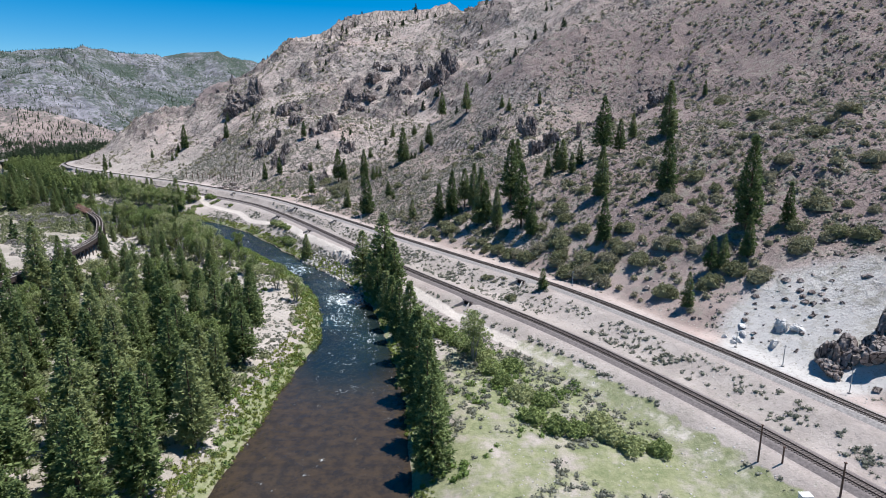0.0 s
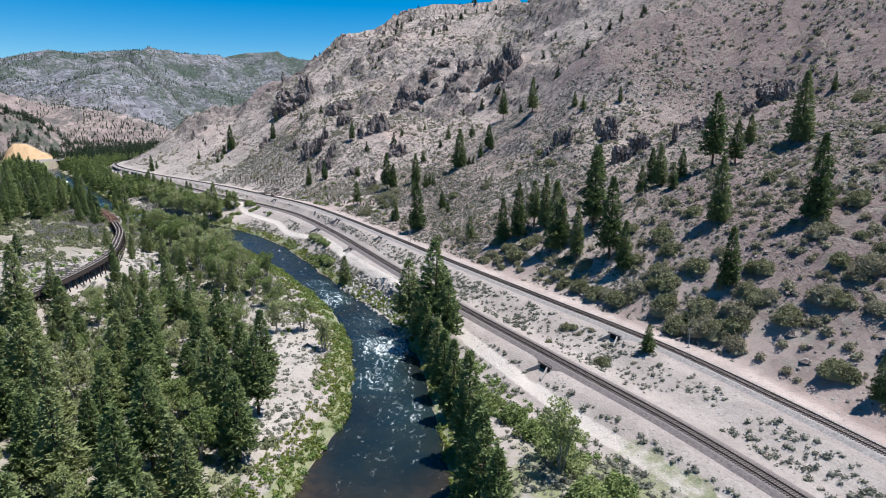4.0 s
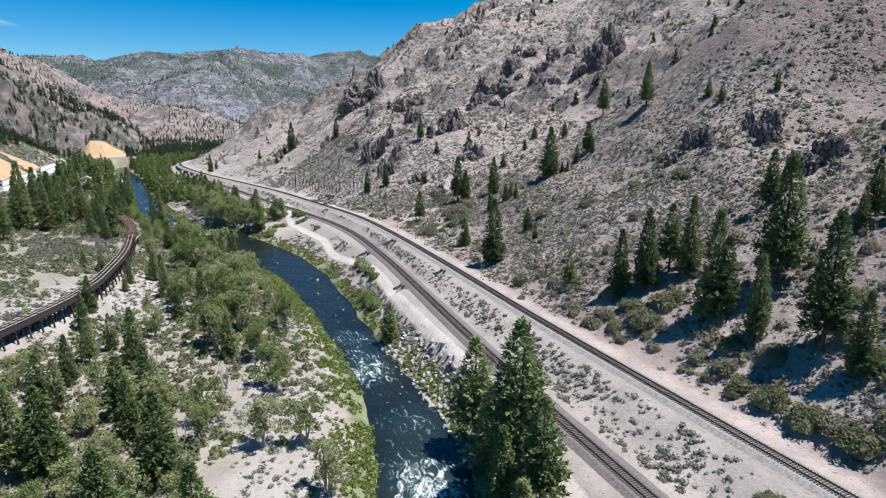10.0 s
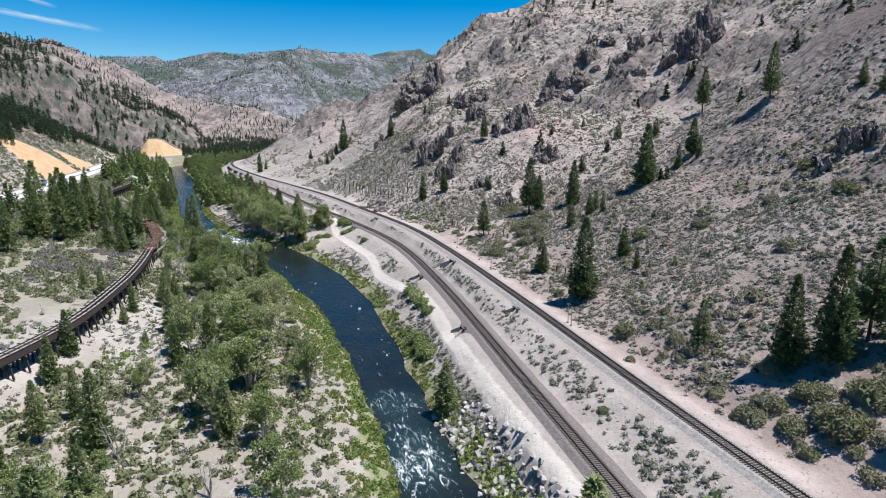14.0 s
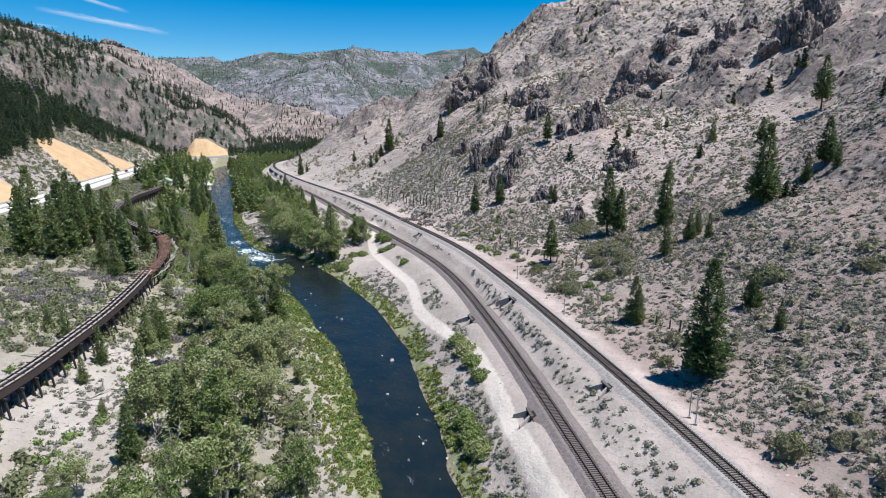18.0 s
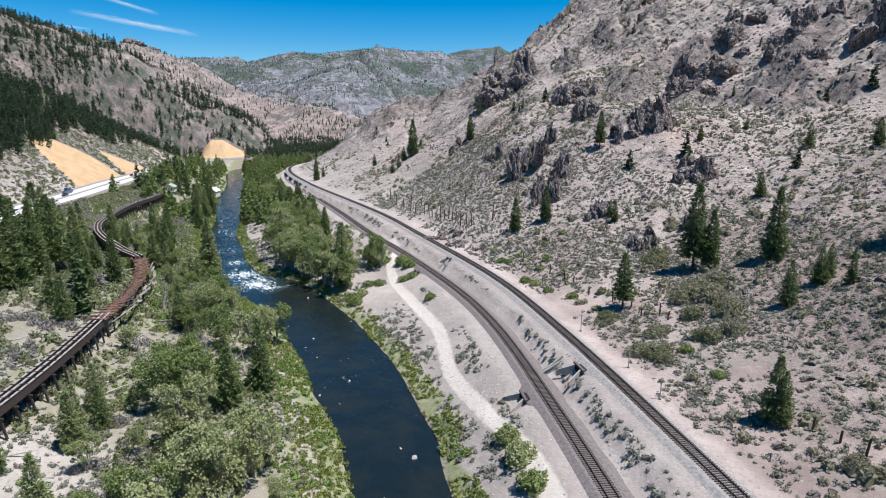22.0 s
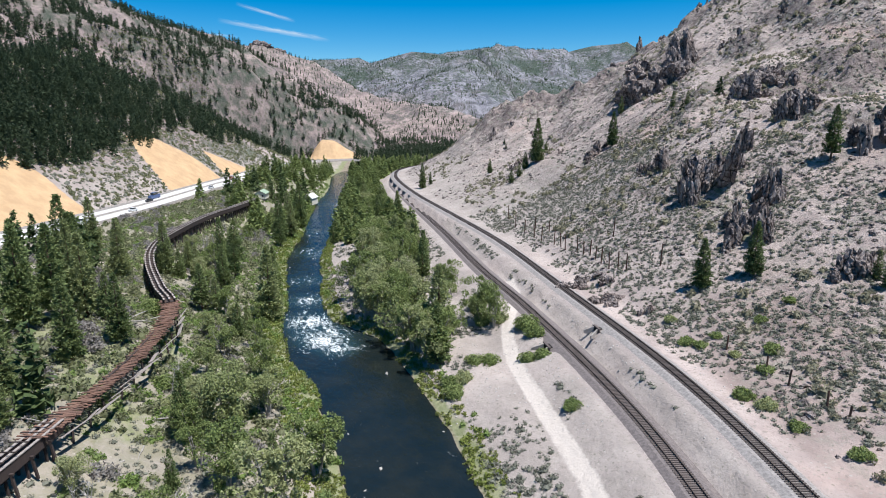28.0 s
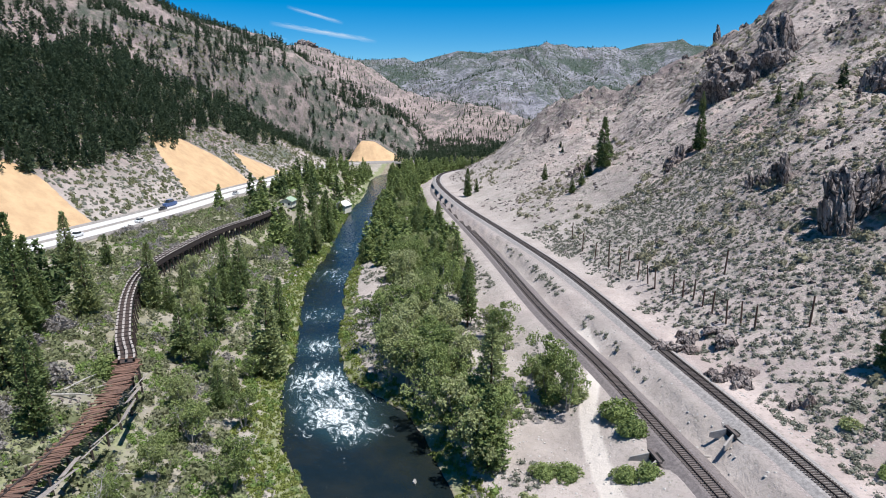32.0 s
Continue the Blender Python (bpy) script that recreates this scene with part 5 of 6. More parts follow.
# the grove on the inside of the bend
def in_grove(x, y, d):
    start = np.interp(y, [40, 130, 160, 185, 215, 260], [7, 8, 14, 26, 44, 56])
    return (d["rv"] < 0) & (d["edge"] > start) & (x > -138 + 14 * rough(x, y, 30, 2, 70)) & (y > 40 + 20 * rough(x, y, 26, 2, 69)) & (y < 225) & (d["fl"] > 12) & (rough(x, y, 20, 2, 71) > -0.55 + 0.010 * np.clip(y - 150, 0, 99))


x, y, z = scatter(4000, -155, -18, 20, 228, in_grove, 6.8)
for k in range(len(x)):
    tall = np.interp(y[k], [60, 150, 220], [20, 17, 12]) * rng.uniform(0.75, 1.25)
    if rng.random() < np.interp(y[k], [130, 190], [0.85, 0.5]):
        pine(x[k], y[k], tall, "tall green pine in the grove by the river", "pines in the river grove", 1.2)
    else:
        leafy(x[k], y[k], tall * 0.62, "leafy green cottonwood among the pines", "cottonwoods by the river")


# the belt of cottonwoods along the wooded bank, and the island grove on the other
def in_belt(x, y, d):
    mid = np.interp(y, [200, 260, 330, 400, 480, 700], [42, 34, 26, 22, 18, 16])
    return (d["rv"] < 0) & (np.abs(d["edge"] - mid) < np.interp(y, [200, 300, 400, 700], [9, 14, 16, 12])) & (d["fl"] > 7) & (rough(x, y, 17, 2, 72) > -0.25)


x, y, z = scatter(3200, -480, -70, 200, 560, in_belt, 5.4)
for k in range(len(x)):
    if y[k] > 430 and rng.random() < 0.6:
        continue
    if rng.random() < 0.30:
        pine(x[k], y[k], rng.uniform(7, 15), "green pine among the bank cottonwoods", "pines along the wooded bank")
    elif rng.random() < 0.22:
        ob = tagged(new("dead_tree", SNAGS[int(rng.integers(3))]), "bare grey dead tree among the bank brush", "dead tree", "dead trees by the river")
        ob.matrix_basis = Matrix.LocRotScale((x[k], y[k], z[k]), Euler((0, 0, rng.uniform(0, 6.28))), (1, 1, rng.uniform(0.6, 1.0)))
    else:
        leafy(x[k], y[k], rng.uniform(5.5, 10.5), "leafy green cottonwood with pale limbs by the river", "cottonwoods by the river")


def in_island(x, y, d):
    return (d["rv"] > 0) & (d["edge"] > 11) & (d["lo"] < -13) & (y > 402) & (y < 640) & (np.abs(d["pa"]) > 6) & (rough(x, y, 15, 2, 73) > -0.55)


x, y, z = scatter(2600, -430, -180, 400, 560, in_island, 6.6)
for k in range(len(x)):
    if rng.random() < 0.2:
        pine(x[k], y[k], rng.uniform(10, 17), "green pine among the cottonwoods below the railway", "pines below the railway")
    elif rng.random() < 0.88:
        leafy(x[k], y[k], rng.uniform(6, 12.5), "dense green cottonwood between river and railway", "cottonwoods below the railway")


def in_bench(x, y, d):
    return (d["rv"] < 0) & (d["fl"] < -6) & (d["hw"] > 26) & (y > 250) & (rough(x, y, 34, 2, 74) > 0.22)


BENCH = scatter(1800, -470, -160, 240, 640, in_bench, 8.0)


# ---- brush, grass and distant timber ----
def strewn(name, templates, x, y, z, size, material, label, category, tall=None):
    """One mesh of many small plants or stones."""
    pick = rng.integers(0, len(templates), len(x))
    cos, fas, base = [], [], 0
    for t, (co, fa) in enumerate(templates):
        sel = np.where(pick == t)[0]
        if not len(sel):
            continue
        a = rng.uniform(0, 6.28, len(sel))
        c, s = np.cos(a)[:, None], np.sin(a)[:, None]
        k = size[sel][:, None]
        px = (co[None, :, 0] * c - co[None, :, 1] * s) * k + x[sel][:, None]
        py = (co[None, :, 0] * s + co[None, :, 1] * c) * k + y[sel][:, None]
        up = k if tall is None else tall[sel][:, None]
        pz = co[None, :, 2] * up + z[sel][:, None]
        cos.append(np.stack([px, py, pz], -1).reshape(-1, 3))
        fas.append((fa[None] + (np.arange(len(sel)) * len(co))[:, None, None]).reshape(-1, fa.shape[1]) + base)
        base += len(sel) * len(co)
    return tagged(new(name, quick_mesh(name, np.vstack(cos), np.vstack(fas), material)), label, category, kind="stuff")


def lump_template(seed, sides=6, tall=0.8):
    """A small uneven dome."""
    r = np.random.default_rng(seed)
    rows = [(1.0, -0.1), (0.8, 0.55)]
    co = []
    for w, h in rows:
        for i in range(sides):
            a = 6.283 * i / sides + r.normal(0, 0.2)
            k = w * r.uniform(0.6, 1.2)
            co.append((k * math.cos(a), k * math.sin(a), h * tall * r.uniform(0.75, 1.25)))
    co.append((r.normal(0, 0.15), r.normal(0, 0.15), tall * r.uniform(0.85, 1.1)))
    fa = []
    for k in range(1):
        for i in range(sides):
            a, b = k * sides + i, k * sides + (i + 1) % sides
            fa += [(a, b, b + sides), (a, b + sides, a + sides)]
    fa += [(sides + i, sides + (i + 1) % sides, 2 * sides) for i in range(sides)]
    return np.array(co), np.array(fa)


def many_places(count, u0, u1, v0, v1, test):
    u, v = rng.uniform(u0, u1, count), rng.uniform(v0, v1, count)
    x, y = u * AX[0] + v * BX[0], u * AX[1] + v * BX[1]
    z, d = survey(x, y)
    ok = test(x, y, d)
    return x[ok], y[ok], z[ok]


def cored(seed, material, tall, count, leaf, core=0.78):
    """A bush with a solid uneven heart under its leaves."""
    co, fa = lump_template(seed + 300, 7, tall)
    return joined([(co * (core, core, core * 1.15), fa), bush_template(seed, material, tall, count, leaf)])


SPRIGS = [cored(s, SAGE, 0.75, 10, 0.27, 0.66) for s in (41, 42, 43, 44)]
SHRUBS = [cored(s, BRUSH, 0.9, 18, 0.24, 0.72) for s in (35, 36, 37)]


def sage_here(x, y, d):
    n = rough(x, y, 30, 3, 81) + 0.4 * rough(x, y, 6, 2, 82)
    chalk = bump_at(x, y, 88, 128, 22) > 0.35
    on_hill = (d["up"] > 6.5) & (n > -0.25 + 0.25 * ease(d["up_s"], 470, 560)) & ~chalk
    mid = (d["up"] < -5) & (d["lo"] > 5) & (n > -0.15)
    low = (d["lo"] < -7) & (d["rv"] > 0) & (d["edge"] > 4) & (np.abs(d["pa"]) > 2.2) & (n > 0.0)
    wood = (d["rv"] < 0) & (d["edge"] > 5) & (np.abs(d["hw"]) > 14) & (n > -0.15 + 0.22 * bare_sand(x, y, d))
    return on_hill | mid | low | wood


x, y, z = many_places(58000, 10, 560, 30, 330, sage_here)
size = rng.uniform(0.3, 0.85, len(x)) * rng.uniform(0.7, 1.25, len(x))
strewn("sagebrush", SPRIGS, x, y, z - 0.05, size, SAGE, "grey-green sagebrush scattered over the dry slopes", "sagebrush")
SPOTS = [lump_template(s) for s in (45, 46, 47)]
x, y, z = many_places(60000, 20, 900, 130, 560, lambda x, y, d: (d["up"] > 60) & (rough(x, y, 34, 3, 83) + 0.5 * rough(x, y, 9, 2, 80) > -0.05))
size = 0.28 + 0.75 * rng.random(len(x)) ** 2
strewn("slope_brush", SPOTS, x, y, z - 0.1, size, SAGE, "low grey-green brush on the high slopes", "brush")
x, y, z = many_places(19000, 10, 850, 130, 520, lambda x, y, d: (d["up"] > 14) & (rough(x, y, 40, 3, 84) > np.interp(d["up_s"], [0, 200, 300, 360, 450], [-0.5, -0.5, -0.3, 0.12, 0.0])) & (bump_at(x, y, 88, 128, 26) < 0.3))
size = 0.5 + 1.7 * rng.random(len(x)) ** 2.2
dark_brush = strewn("dark_brush", SHRUBS, x, y, z - 0.1, size, BRUSH, "olive-green bitterbrush patches on the slopes", "brush")
# stones on the slopes
x, y, z = many_places(36000, 20, 800, 130, 560, lambda x, y, d: (d["up"] > 9) & (rough(x, y, 40, 3, 85) > -0.25))
PEBBLES = [lump_template(s, 5, 0.7) for s in (48, 49)]
strewn("slope_stones", PEBBLES, x, y, z - 0.1, rng.uniform(0.2, 0.9, len(x)) * rng.uniform(0.5, 1.6, len(x)), ROCK, "loose grey-brown stones on the slopes", "stones")

x, y, z = many_places(64000, 10, 620, 40, 220, lambda x, y, d: (((d["up"] < -5.5) & (d["lo"] > 5.5)) | ((d["lo"] < -6.5) & (d["rv"] > 0) & (d["edge"] > 2) & (np.abs(d["pa"]) > 2))) & (rough(x, y, 16, 3, 79) > -0.05))
strewn("verge_shrubs", SPRIGS, x, y, z - 0.05, rng.uniform(0.3, 1.0, len(x)), SAGE, "small grey-green shrubs on the sandy railway verges", "shrubs")

x, y, z = many_places(40000, 10, 620, 40, 240, lambda x, y, d: (np.abs(d["up"]) > 3.5) & (d["up"] < 9) & (np.abs(d["lo"]) > 3.5) & (d["rv"] > 0) & (d["edge"] > 1) & (rough(x, y, 12, 3, 78) > -0.1))
strewn("verge_stones", PEBBLES, x, y, z - 0.03, rng.uniform(0.08, 0.3, len(x)), STONE, "loose pale stones on the railway verges", "stones")

# bigger bushes, one by one, where the line runs below the slope
BUSHES = [quick_mesh("bush", *cored(s, BRUSH, 0.85, 640, 0.068, 0.78), BRUSH) for s in (51, 52, 53, 54)]


def bushes_here(x, y, d):
    return (d["up"] > 9) & (d["up"] < np.interp(y, [150, 215, 260, 340], [190, 120, 45, 30])) & (rough(x, y, 22, 2, 86) > np.interp(y, [100, 330, 420], [-0.4, -0.2, 0.2])) & (bump_at(x, y, 88, 128, 26) < 0.2)


x, y, z = scatter(3600, -120, 200, 100, 440, bushes_here, 5.2)
for k in range(min(len(x), 110)):
    ob = tagged(new("bush", BUSHES[k % 4]), "rounded olive-green bush at the foot of the slope", "bush", "bushes along the upper railway")
    w = rng.uniform(1.3, 3.4)
    ob.matrix_basis = Matrix.LocRotScale((x[k], y[k], z[k] - 0.1), Euler((0, 0, rng.uniform(0, 6.28))), (w, w, w * rng.uniform(0.8, 1.1)))

for k, (x, y, w) in enumerate(FOOT_BUSHES_A + FOOT_BUSHES_B + FOOT_BUSHES_C):
    for lobe in range(1 if w < 2.4 else 2):
        ob = tagged(new("bush", BUSHES[(k + lobe) % 4]), "big rounded olive-green bush on the slope by the railway", "bush", "bushes along the upper railway")
        px, py = x + lobe * w * rng.uniform(-0.6, 0.6), y + lobe * w * rng.uniform(-0.6, 0.6)
        size = w * (0.92 if lobe == 0 else 0.66)
        ob.matrix_basis = Matrix.LocRotScale((px, py, ground_z(px, py) - 0.2), Euler((0, 0, rng.uniform(0, 6.28))), (size, size, size * rng.uniform(0.75, 0.95)))

FULL_SHRUBS = [cored(s, BRUSH, 0.9, 84, 0.145, 0.66) for s in (55, 56, 57)]
x, y, z = many_places(6000, 10, 420, 120, 360, lambda x, y, d: (d["up"] > 9) & (d["up"] < np.interp(y, [120, 230, 300], [170, 130, 15])) & (rough(x, y, 14, 2, 98) > np.interp(d["up"], [9, 24, 60, 170], [-0.4, -0.2, 0.0, 0.1]) + 0.25 * ease(y, 225, 270)) & (bump_at(x, y, 88, 128, 26) < 0.3) & (y < 400))
strewn("foot_brush", FULL_SHRUBS, x, y, z - 0.1, rng.uniform(0.6, 1.7, len(x)), BRUSH, "thick olive-green brush along the foot of the slope", "brush")

# willows and tall grass by the water
CLUMPS = [cored(s, WILLOW, 1.0, 30, 0.21, 0.66) for s in (61, 62, 63)]


def willow_here(x, y, d):
    left = (d["rv"] < 0) & (d["edge"] > 0.6) & (d["edge"] < 40) & (rough(x, y, 13, 3, 87) > np.interp(d["edge"], [0, 5, 8, 14, 40], [-0.7, -0.4, 0.1, 0.0, 0.12]) - 0.35 * ease(y, 270, 340) + 0.8 * bare_sand(x, y, d) * (d["edge"] > 8))
    right = (d["rv"] > 0) & (d["edge"] > 0.5) & (d["edge"] < 6) & (rough(x, y, 11, 3, 88) > 0.05)
    fore = (d["rv"] > 0) & (d["lo"] < -9) & (d["edge"] > 6) & (y < 190) & (np.abs(d["pa"]) > 3) & (rough(x, y, 14, 3, 89) > 0.12)
    upper = (d["rv"] < 0) & (d["edge"] > 8) & (d["hw"] > 16) & (y > 330) & (rough(x, y, 15, 3, 90) > -0.05)
    return left | right | fore | upper


x, y, z = many_places(34000, 60, 700, -120, 160, lambda x, y, d: (d["rv"] < 0) & (d["edge"] > 9) & (d["hw"] > 15) & (rough(x, y, 18, 3, 96) > -0.28 - 0.12 * ease(y, 260, 330) + 1.1 * bare_sand(x, y, d)))
strewn("valley_brush", SHRUBS, x, y, z - 0.1, rng.uniform(0.6, 2.0, len(x)) * rng.uniform(0.7, 1.2, len(x)), THICKET, "olive-green brush on the wooded valley floor", "brush")
x, y, z = many_places(36000, 250, 1000, -420, 60, lambda x, y, d: (d["hw"] < -14) & (d["hw"] > -190) & (rough(x, y, 30, 3, 97) > -0.6) & (scar_at(x, y, d) < 0.2))
strewn("road_brush", SHRUBS, x, y, z - 0.1, rng.uniform(0.6, 2.0, len(x)), BRUSH, "grey-green brush on the bank above the highway", "brush")
x, y, z = many_places(46000, 250, 900, -320, 60, lambda x, y, d: (d["hw"] < -13) & (d["hw"] > -110) & (rough(x, y, 20, 3, 134) > -0.5) & (scar_at(x, y, d) < 0.2))
strewn("bank_sage", SPOTS, x, y, z - 0.1, rng.uniform(0.4, 1.3, len(x)), SAGE, "dense grey sagebrush on the bank above the highway", "sagebrush")
x, y, z = many_places(34000, 60, 800, -60, 200, willow_here)
strewn("willows", CLUMPS, x, y, z - 0.05, rng.uniform(0.45, 1.3, len(x)), WILLOW, "bright green willow brush along the river", "willow brush")
BLADES = [bush_template(s, GRASS, 0.8, 9, 0.4) for s in (64, 65)]
x, y, z = many_places(170000, 60, 700, -20, 160, lambda x, y, d: (d["edge"] > 0.2) & (d["edge"] < np.where(d["rv"] < 0, 9, 5)) & (rough(x, y, 9, 2, 91) > -0.35))
strewn("bank_grass", BLADES, x, y, z - 0.03, rng.uniform(0.3, 0.8, len(x)), GRASS, "yellow-green grass along the water's edge", "grass")

# dense sage carpet on the near slope
x, y, z = many_places(60000, 120, 560, 120, 330, lambda x, y, d: (d["up"] > 4.5) & (d["up"] < 75) & (rough(x, y, 17, 3, 77) > np.interp(d["up"], [5, 9, 14, 75], [0.2, 0.0, -0.4, -0.1]) + 0.4 * ease(y, 305, 265) - 0.5 * bump_at(x, y, -118, 420, 26)))
strewn("sage_carpet", SPRIGS, x, y, z - 0.05, rng.uniform(0.3, 0.85, len(x)), SAGE, "silvery sagebrush carpet on the slope above the tracks", "sagebrush")

x, y, z = many_places(40000, 60, 420, -120, 120, lambda x, y, d: (d["rv"] < 0) & (d["edge"] > 6) & (bare_sand(x, y, d) > 0.35))
strewn("bar_stones", PEBBLES, x, y, z - 0.04, 0.08 + 0.4 * rng.random(len(x)) ** 3, STONE, "pale stones strewn over the sand and gravel", "stones")

x, y, z = many_places(30000, 60, 420, -120, 120, lambda x, y, d: (d["rv"] < 0) & (d["edge"] > 7) & (bare_sand(x, y, d) > 0.3) & (rough(x, y, 8, 3, 135) > 0.05))
strewn("bar_brush", SPRIGS, x, y, z - 0.05, rng.uniform(0.25, 0.9, len(x)), SAGE, "grey-green low brush dotted over the gravel bar", "brush")
x, y, z = many_places(3000, 60, 420, -120, 120, lambda x, y, d: (d["rv"] < 0) & (d["edge"] > 7) & (bare_sand(x, y, d) > 0.3) & (rough(x, y, 14, 2, 136) > 0.25))
strewn("bar_willows", CLUMPS, x, y, z - 0.05, rng.uniform(0.6, 1.6, len(x)), WILLOW, "green willow clumps on the gravel bar", "willow brush")

# riverside bushes below the lower line
RIVER_BUSHES = [quick_mesh("bush", *cored(s, LEAVES, 0.9, 560, 0.082, 0.72), LEAVES) for s in (66, 67)]
GREEN_BUSHES = [(-88, 318, 3), (-92, 324, 3.4), (-96, 329, 3), (-84, 312, 2.6), (-76, 290, 3.2), (-79, 295, 3.4), (-82, 299, 3), (-183, 424, 3.4), (-178, 424, 3), (-168, 420, 3.6), (-164, 417, 3), (-190, 432, 4)]
HEDGE_BUSHES = [(10, 144, 3), (14, 129, 2.8), (18, 122, 3), (19, 112, 2.8), (23, 108, 3), (27, 107, 2.6), (32, 110, 2.8), (33, 105, 3), (36, 101, 2.8), (41, 100, 2.4), (17, 137, 3), (22, 119, 2.8), (8, 150, 3.4), (4, 154, 3.4), (0, 160, 3.2), (-5, 166, 3), (12, 136, 3.2),
                (-172, 403, 2.4), (-169, 405, 2.6), (-161, 408, 2.4), (-158, 409, 2.4), (-143, 392, 2.2), (-170, 396, 2.6), (-169, 391, 2.8), (-172, 394, 2.6)]
SLOPE_BUSHES = [(-131, 421, 2.2), (-128, 420, 1.8), (-137, 430, 1.9), (-126, 424, 1.6), (-117, 403, 2.3), (-115, 419, 2.2), (-119, 430, 1.8), (-113, 401, 2.2), (-121, 417, 1.5), (-115, 412, 1.9), (-115, 437, 1.7), (-108, 396, 1.8), (-100, 391, 2.0), (-92, 383, 1.6), (-70, 362, 1.9), (-64, 352, 1.7)]
for x, y, w in SLOPE_BUSHES:
    ob = tagged(new("green_bush", RIVER_BUSHES[int(rng.integers(2))]), "fresh green bush among silvery sagebrush on the slope", "bush", "green bushes above the railway")
    ob.matrix_basis = Matrix.LocRotScale((x, y, ground_z(x, y) - 0.1), Euler((0, 0, rng.uniform(0, 6.28))), (w, w, w * 0.75))
for x, y, w in GREEN_BUSHES + HEDGE_BUSHES:
    w = w * 1.25 if y < 170 else w
    ob = tagged(new("green_bush", RIVER_BUSHES[int(rng.integers(2))]), "dense bright green bush below the railway", "bush", "green bushes by the dirt path")
    ob.matrix_basis = Matrix.LocRotScale((x, y, ground_z(x, y) - 0.1), Euler((0, 0, rng.uniform(0, 6.28))), (w, w, w * 0.85))


# pines of the benches and the far valley floor
def mid_pine(seed):
    r = np.random.default_rng(seed)
    c, k = [], []
    for f in np.linspace(0.06, 0.97, 15):
        for a in r.uniform(0, 6.283, 6):
            w = 0.21 * (1 - f) ** 0.85 * r.uniform(0.35, 1.0) + 0.01
            c.append((w * math.cos(a), w * math.sin(a), f + r.normal(0, 0.015)))
            k.append(0.075 * (1.25 - 0.7 * f))
    return tufts(r, c, np.array(k), 3, 0.5)


MID_PINES = [mid_pine(s) for s in (75, 76, 77, 78)]
bx, by, bz = BENCH
h = rng.uniform(8, 19, len(bx))
strewn("bench_pines", MID_PINES, bx, by, bz - 0.2, h, NEEDLES, "green pines on the bench below the highway", "pines", h)
x, y, z = many_places(6000, 520, 1000, -160, 260, lambda x, y, d: (d["edge"] > 3) & (d["up"] < -12) & (d["hw"] > 16) & (np.abs(d["lo"]) > 11) & (y > 470) & (rough(x, y, 22, 2, 99) > np.where(d["rv"] > 0, -0.3, 0.05)))
h = rng.uniform(5, 13, len(x))
strewn("valley_trees", MID_PINES, x, y, z - 0.2, h * 1.25, LEAVES, "green trees along the far river", "trees", h)


# distant pines
def far_pine_template(seed):
    r = np.random.default_rng(seed)
    co, fa = [], []
    for base, top, w in ((0.12, 0.6, 0.17), (0.4, 0.85, 0.12), (0.65, 1.0, 0.07)):
        n = len(co)
        for i in range(5):
            a = 6.283 * i / 5 + r.normal(0, 0.2)
            co.append((w * r.uniform(0.7, 1.3) * math.cos(a), w * r.uniform(0.7, 1.3) * math.sin(a), base + r.normal(0, 0.03)))
        co.append((0, 0, top))
        fa += [(n + i, n + (i + 1) % 5, n + 5) for i in range(5)]
    return np.array(co), np.array(fa)


FAR_PINES = [far_pine_template(s) for s in (71, 72, 73, 74)]


def slender_pine(seed, levels, arms):
    """A small ragged pine 1 m tall for the forested slopes."""
    r = np.random.default_rng(seed)
    c, w, k = [], [], []
    for f in np.linspace(0.10, 0.97, levels):
        for a in r.uniform(0, 6.283, arms):
            reach = (0.155 * (1 - f) ** 0.8 + 0.008) * r.uniform(0.3, 0.75)
            c.append((reach * math.cos(a), reach * math.sin(a), f + r.normal(0, 0.02)))
            w.append((math.cos(a), math.sin(a), 0.15 + 0.9 * f))
            k.append((0.155 - 0.07 * f) * (1.45 if levels < 9 else 1.0))
    return sprays(r, c, w, np.array(k), 2)


SPUR_PINES = [slender_pine(s, 14, 6) for s in (171, 172, 173, 174)]
SLOPE_KIND = [slender_pine(s, 7, 5) for s in (175, 176, 177)]


def timber_here(x, y, z, d):
    n = rough(x, y, 110, 4, 92) + 0.4 * rough(x, y, 30, 2, 93)
    spur = (d["hw"] < -42) & (d["hw"] > -420) & (y < 960) & (n > -0.42 + 0.45 * ease(-d["hw"], 75, 45))
    slopes = (d["hw"] <= -420) & (n > -0.3) & (rng.random(len(x)) < 0.55)
    fringe = (y > 780) & (z < np.interp(y, [780, 1200, 2600], [40, 75, 150])) & (n > -0.12)
    return spur | slopes | fringe | ((y > 1500) & (n > np.interp(z, [60, 200, 330], [-0.5, -0.2, 0.05])))


